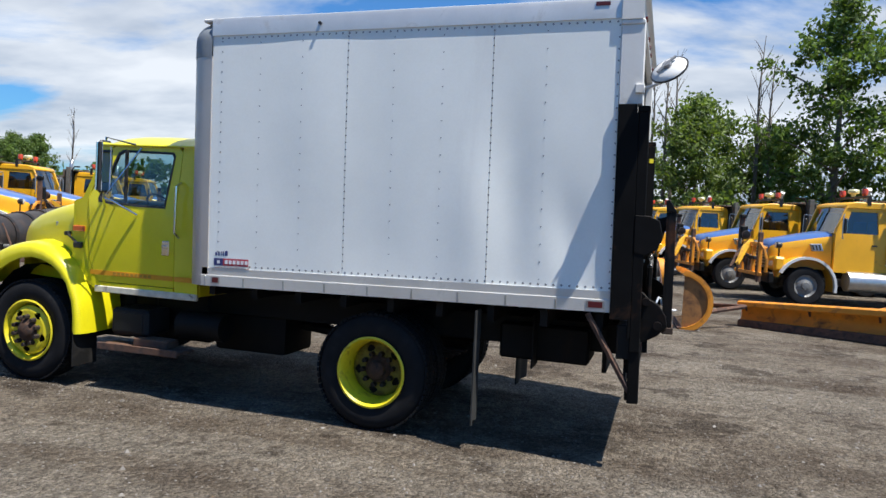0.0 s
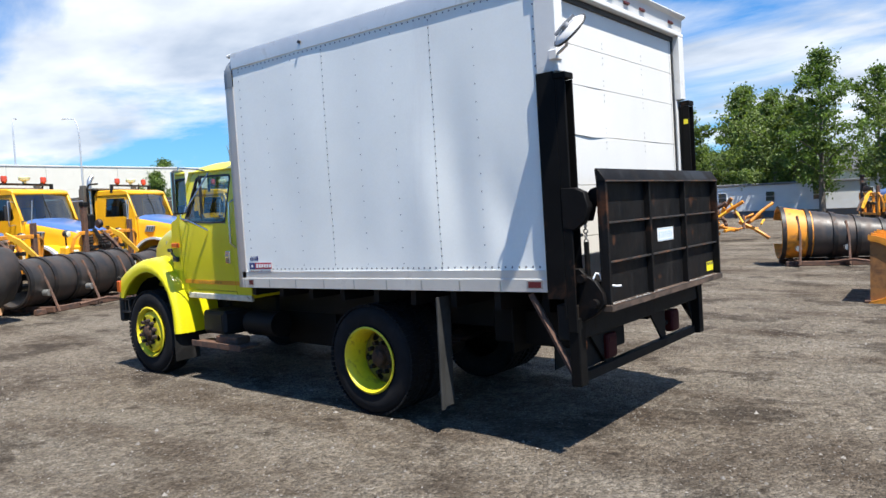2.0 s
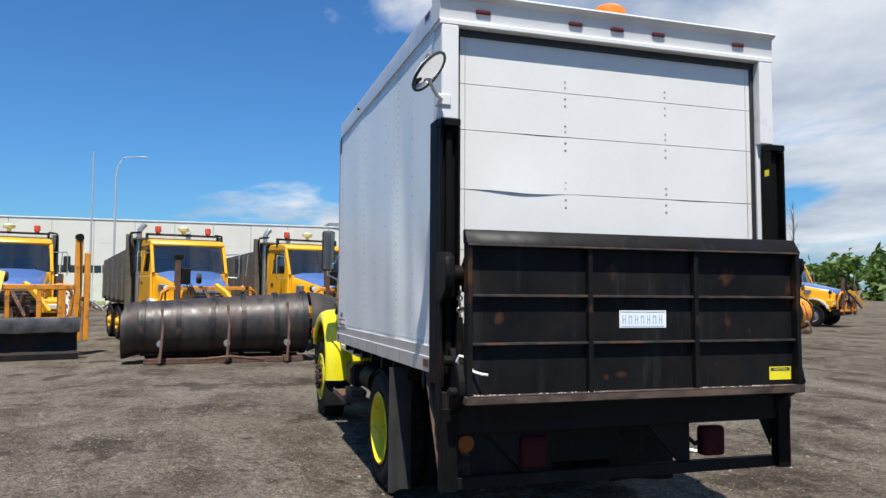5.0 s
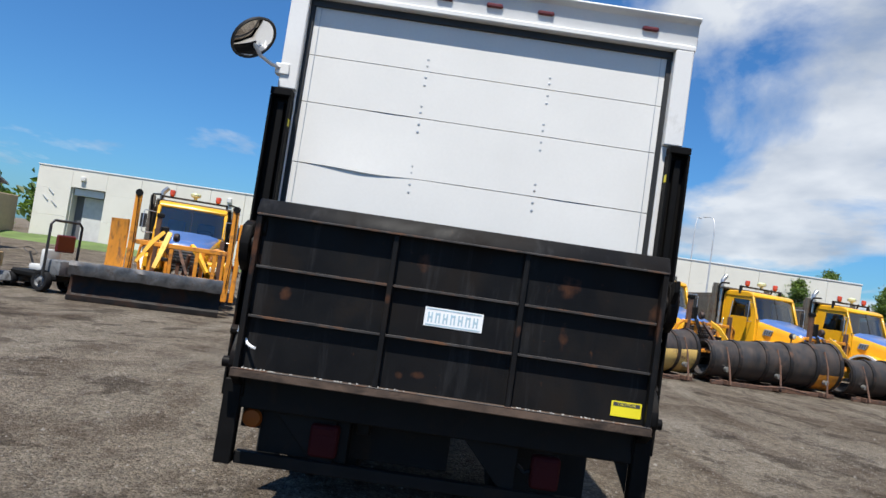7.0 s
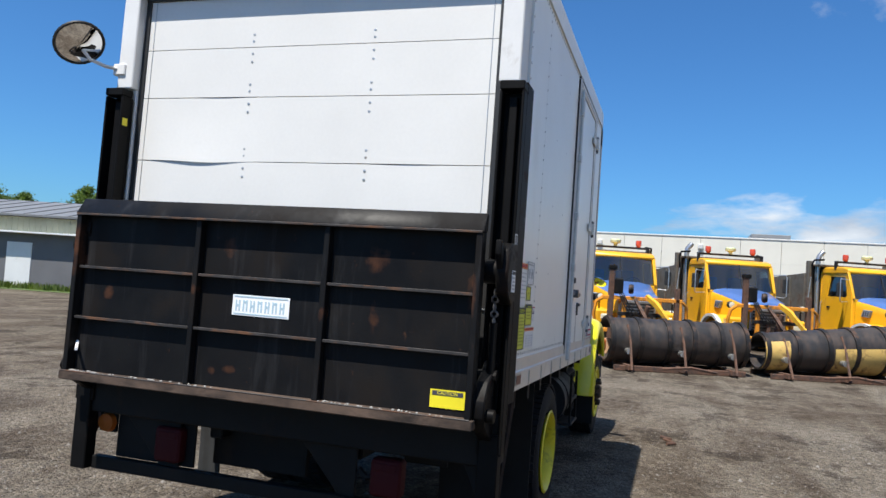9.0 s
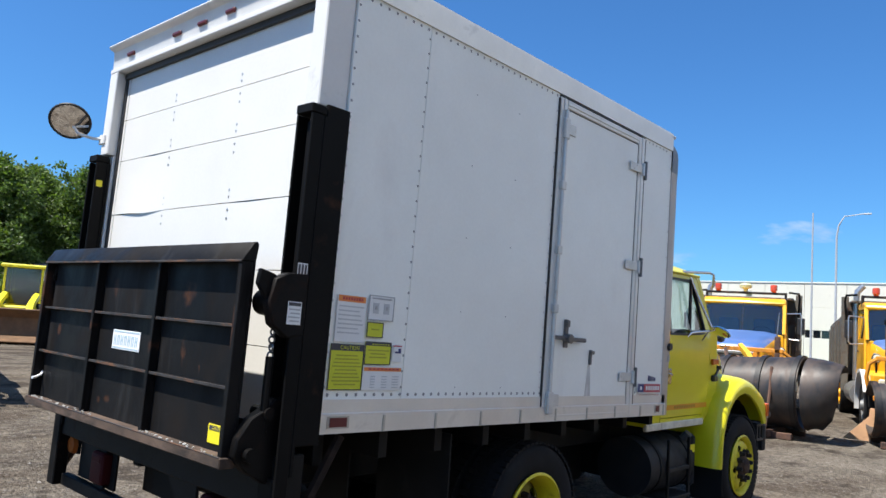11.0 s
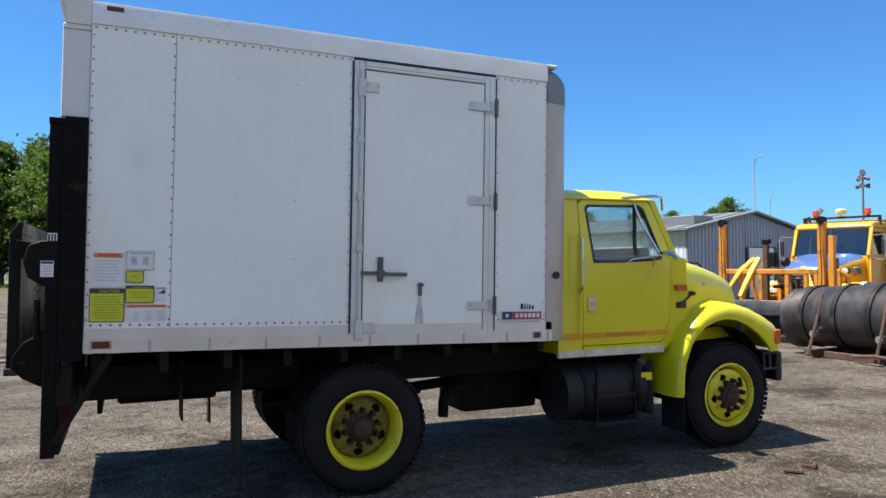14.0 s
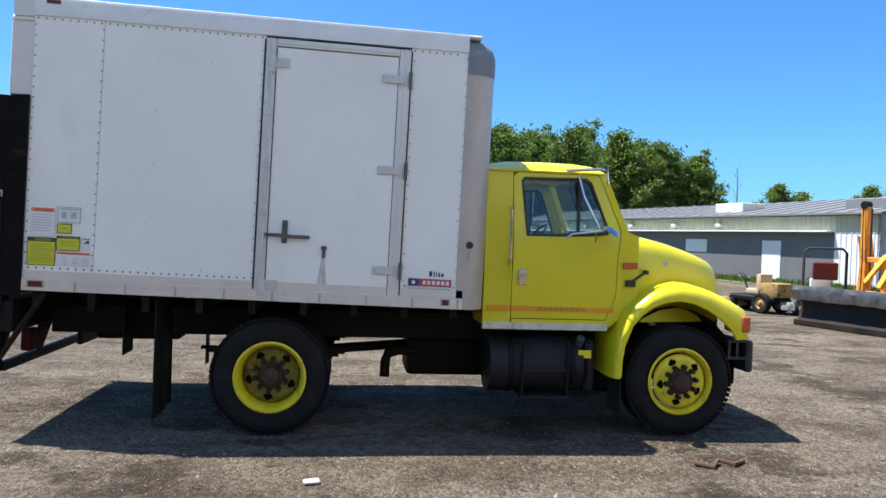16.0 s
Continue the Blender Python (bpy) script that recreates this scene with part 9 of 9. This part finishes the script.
def lawn():
    """Rough grass verges beyond the gravel: a low sheet with many blades near its edge."""
    bm = B()
    xs = [-20 + 1.0 * i for i in range(61)]
    rows = []
    for j, d in enumerate((0, -1.5, -4, -10, -25, -60)):
        rows.append([bm.verts.new((x + 0.5 * noise.noise(Vector((x, j, 0))), lawn_edge(x) + d + (1.2 * noise.noise(Vector((x * 0.4, j, 0))) if j < 2 else 0), 0.03 if j else 0.004)) for x in xs])
    skin(bm, rows)
    solo("lawn", bm, M_LAWN, "rough green grass verge before the wood", "grass", kind="structure")
    bm = B()
    quad = [(-27.5, -15.2), (-24.9, -14.6), (-20.5, -34), (-23.6, -35)]
    bm.faces.new([bm.verts.new((x, y, 0.02)) for x, y in quad])
    solo("verge", bm, M_LAWN, "narrow green grass strip along the shed", "grass", kind="structure")
    rng = np.random.default_rng(8)
    verts, faces = [], []
    for k in range(14000):
        if k < 11000:
            x = rng.uniform(-18, 18)
            y = lawn_edge(x) - 1.5 - abs(rng.normal(0, 7))
        else:
            s = rng.random()
            x, y = lerp(-26.2, -22.2, s) + rng.normal(0, 0.35), lerp(-15.4, -34, s)
        a = rng.random() * 3.14
        w, h = 0.05 + 0.05 * rng.random(), 0.12 + 0.28 * rng.random()
        dx, dy = math.cos(a) * w, math.sin(a) * w
        ox, oy = rng.normal(0, 0.06, 2)
        i = len(verts)
        verts += [(x - dx, y - dy, 0), (x + dx, y + dy, 0), (x + ox, y + oy, h)]
        faces.append((i, i + 1, i + 2))
    me = bpy.data.meshes.new("grass")
    me.from_pydata(verts, [], faces)
    me.materials.append(M_GRASS)
    tagged(new("grass", me), "tufts of long green grass", "grass", kind="stuff")


lawn()

# ---------------------------------------------------------------- small things on the ground
def loose_stones():
    """Loose gravel over the yard where the camera passes, one mass of small stones."""
    rng = np.random.default_rng(3)
    verts, faces = [], []
    base = np.array([(1, 0, 0), (0, 1, 0), (-1, 0, 0), (0, -1, 0), (0, 0, 0.8), (0, 0, -0.4)])
    tri = [(0, 1, 4), (1, 2, 4), (2, 3, 4), (3, 0, 4)]
    for k in range(60000):
        x, y = rng.uniform(-9, 7), rng.uniform(-1.5, 16)
        if k > 48000:
            x, y = rng.uniform(-22, 12), rng.uniform(-14, 26)
        s = 0.004 + 0.009 * rng.random() ** 2.5 + (0.02 * rng.random() if rng.random() < 0.02 else 0)
        a = rng.random() * 6.28
        c, n = math.cos(a), math.sin(a)
        p = base * s * rng.uniform(0.6, 1.3, (6, 3))
        i = len(verts)
        z = ground_z(x, y)
        verts += [(x + q[0] * c - q[1] * n, y + q[0] * n + q[1] * c, z + q[2] + 0.001) for q in p]
        faces += [tuple(v + i for v in f) for f in tri]
    me = bpy.data.meshes.new("loose_stones")
    me.from_pydata(verts, [], faces)
    me.materials.append(M_STONE)
    tagged(new("loose_stones", me), "loose pale gravel stones scattered on the yard", "gravel", kind="stuff")


loose_stones()
bm = B()
tube(bm, [(-0.7, -3.0, 0.9), (-0.55, -2.95, 0.3), (-0.4, -2.8, 0.03), (0.6, -2.6, 0.02), (1.8, -2.9, 0.02), (2.6, -2.5, 0.02), (3.6, -2.7, 0.02)], 0.02, 8)
solo("hose", bm, M_TRIM, "black air hose trailing across the gravel", "hose")
bm = B()
tube(bm, [(0.2, -4.0, 0.02), (1.2, -3.6, 0.02), (2.4, -3.9, 0.02), (3.4, -3.4, 0.02)], 0.02, 8)
solo("hose", bm, M_TRIM, "black air hose trailing across the gravel", "hose")
bm = B()
tube(bm, [(-6.45, 8.78, 0.012), (-6.3, 8.9, 0.02), (-6.2, 8.82, 0.03), (-6.1, 8.95, 0.012), (-5.98, 8.86, 0.02)], 0.018, 6)
solo("chain_piece", bm, M_RUST, "short rusty chain lying on the gravel", "chain")
bm = box(B(), (-0.06, -0.035, 0.0), (0.06, 0.035, 0.03), 0.012)
solo("pale_stone", bm, M_FENDERGREY, "flat pale stone on the gravel", "stone", pose(-2.93, 9.25, 0.0, 0, 0, 15))


def timber(at, length, m, label):
    bm = box(B(), (-length / 2, -0.06, 0.0), (length / 2, 0.06, 0.1), 0.01)
    return solo("timber", bm, m, label, "timber", at)


timber(pose(-19.5, 45.9, 0, 0, 0, 40), 2.6, M_YELLOW, "yellow painted timber on the ground")
timber(pose(-6.4, 42.3, 0, 0, 0, -30), 2.2, M_RUST, "brown timber on the ground")
timber(pose(-1.5, 27.1, 0, 0, 0, 75), 3.0, M_PLOWORANGE, "orange steel bar on the ground")
timber(pose(0.5, -56, 0, 0, 0, 4), 6.0, M_FENDERGREY, "pale fallen log on the grass")


def scrap_heap(at, seed, n, mats, label, tall=0.2):
    rng = random.Random(seed)
    t = thing("scrap_heap", label, "scrap", at)
    for k in range(n):
        bm = B()
        a = Vector((rng.gauss(0, 1.1), rng.gauss(0, 0.6), rng.uniform(0.02, tall)))
        b = a + Vector((rng.uniform(-1.2, 1.2), rng.uniform(-0.8, 0.8), rng.uniform(0.0, 0.9)))
        tube(bm, [a, a.lerp(b, 0.5) + Vector((0, 0, 0.05)), b], rng.uniform(0.04, 0.09), 6)
        part("beam", bm, rng.choice(mats), t)
    return t


scrap_heap(pose(-8.2, 30.9, 0, 0, 0, 30), 2, 64, [M_PLOWORANGE, M_RUST, M_PLOWORANGE, M_LIFTARM, M_ENDPLATE], "heap of orange and rusty plow frames", 0.9)
scrap_heap(pose(-44, -6, 0, 0, 0, 90), 5, 26, [M_RUST, M_DUMPGREY, M_RED, M_FENDERGREY], "heap of brown rubble and scrap")
scrap_heap(pose(-44, -2, 0, 0, 0, 80), 6, 22, [M_RUST, M_DUMPGREY, M_FENDERGREY], "heap of brown rubble and scrap")
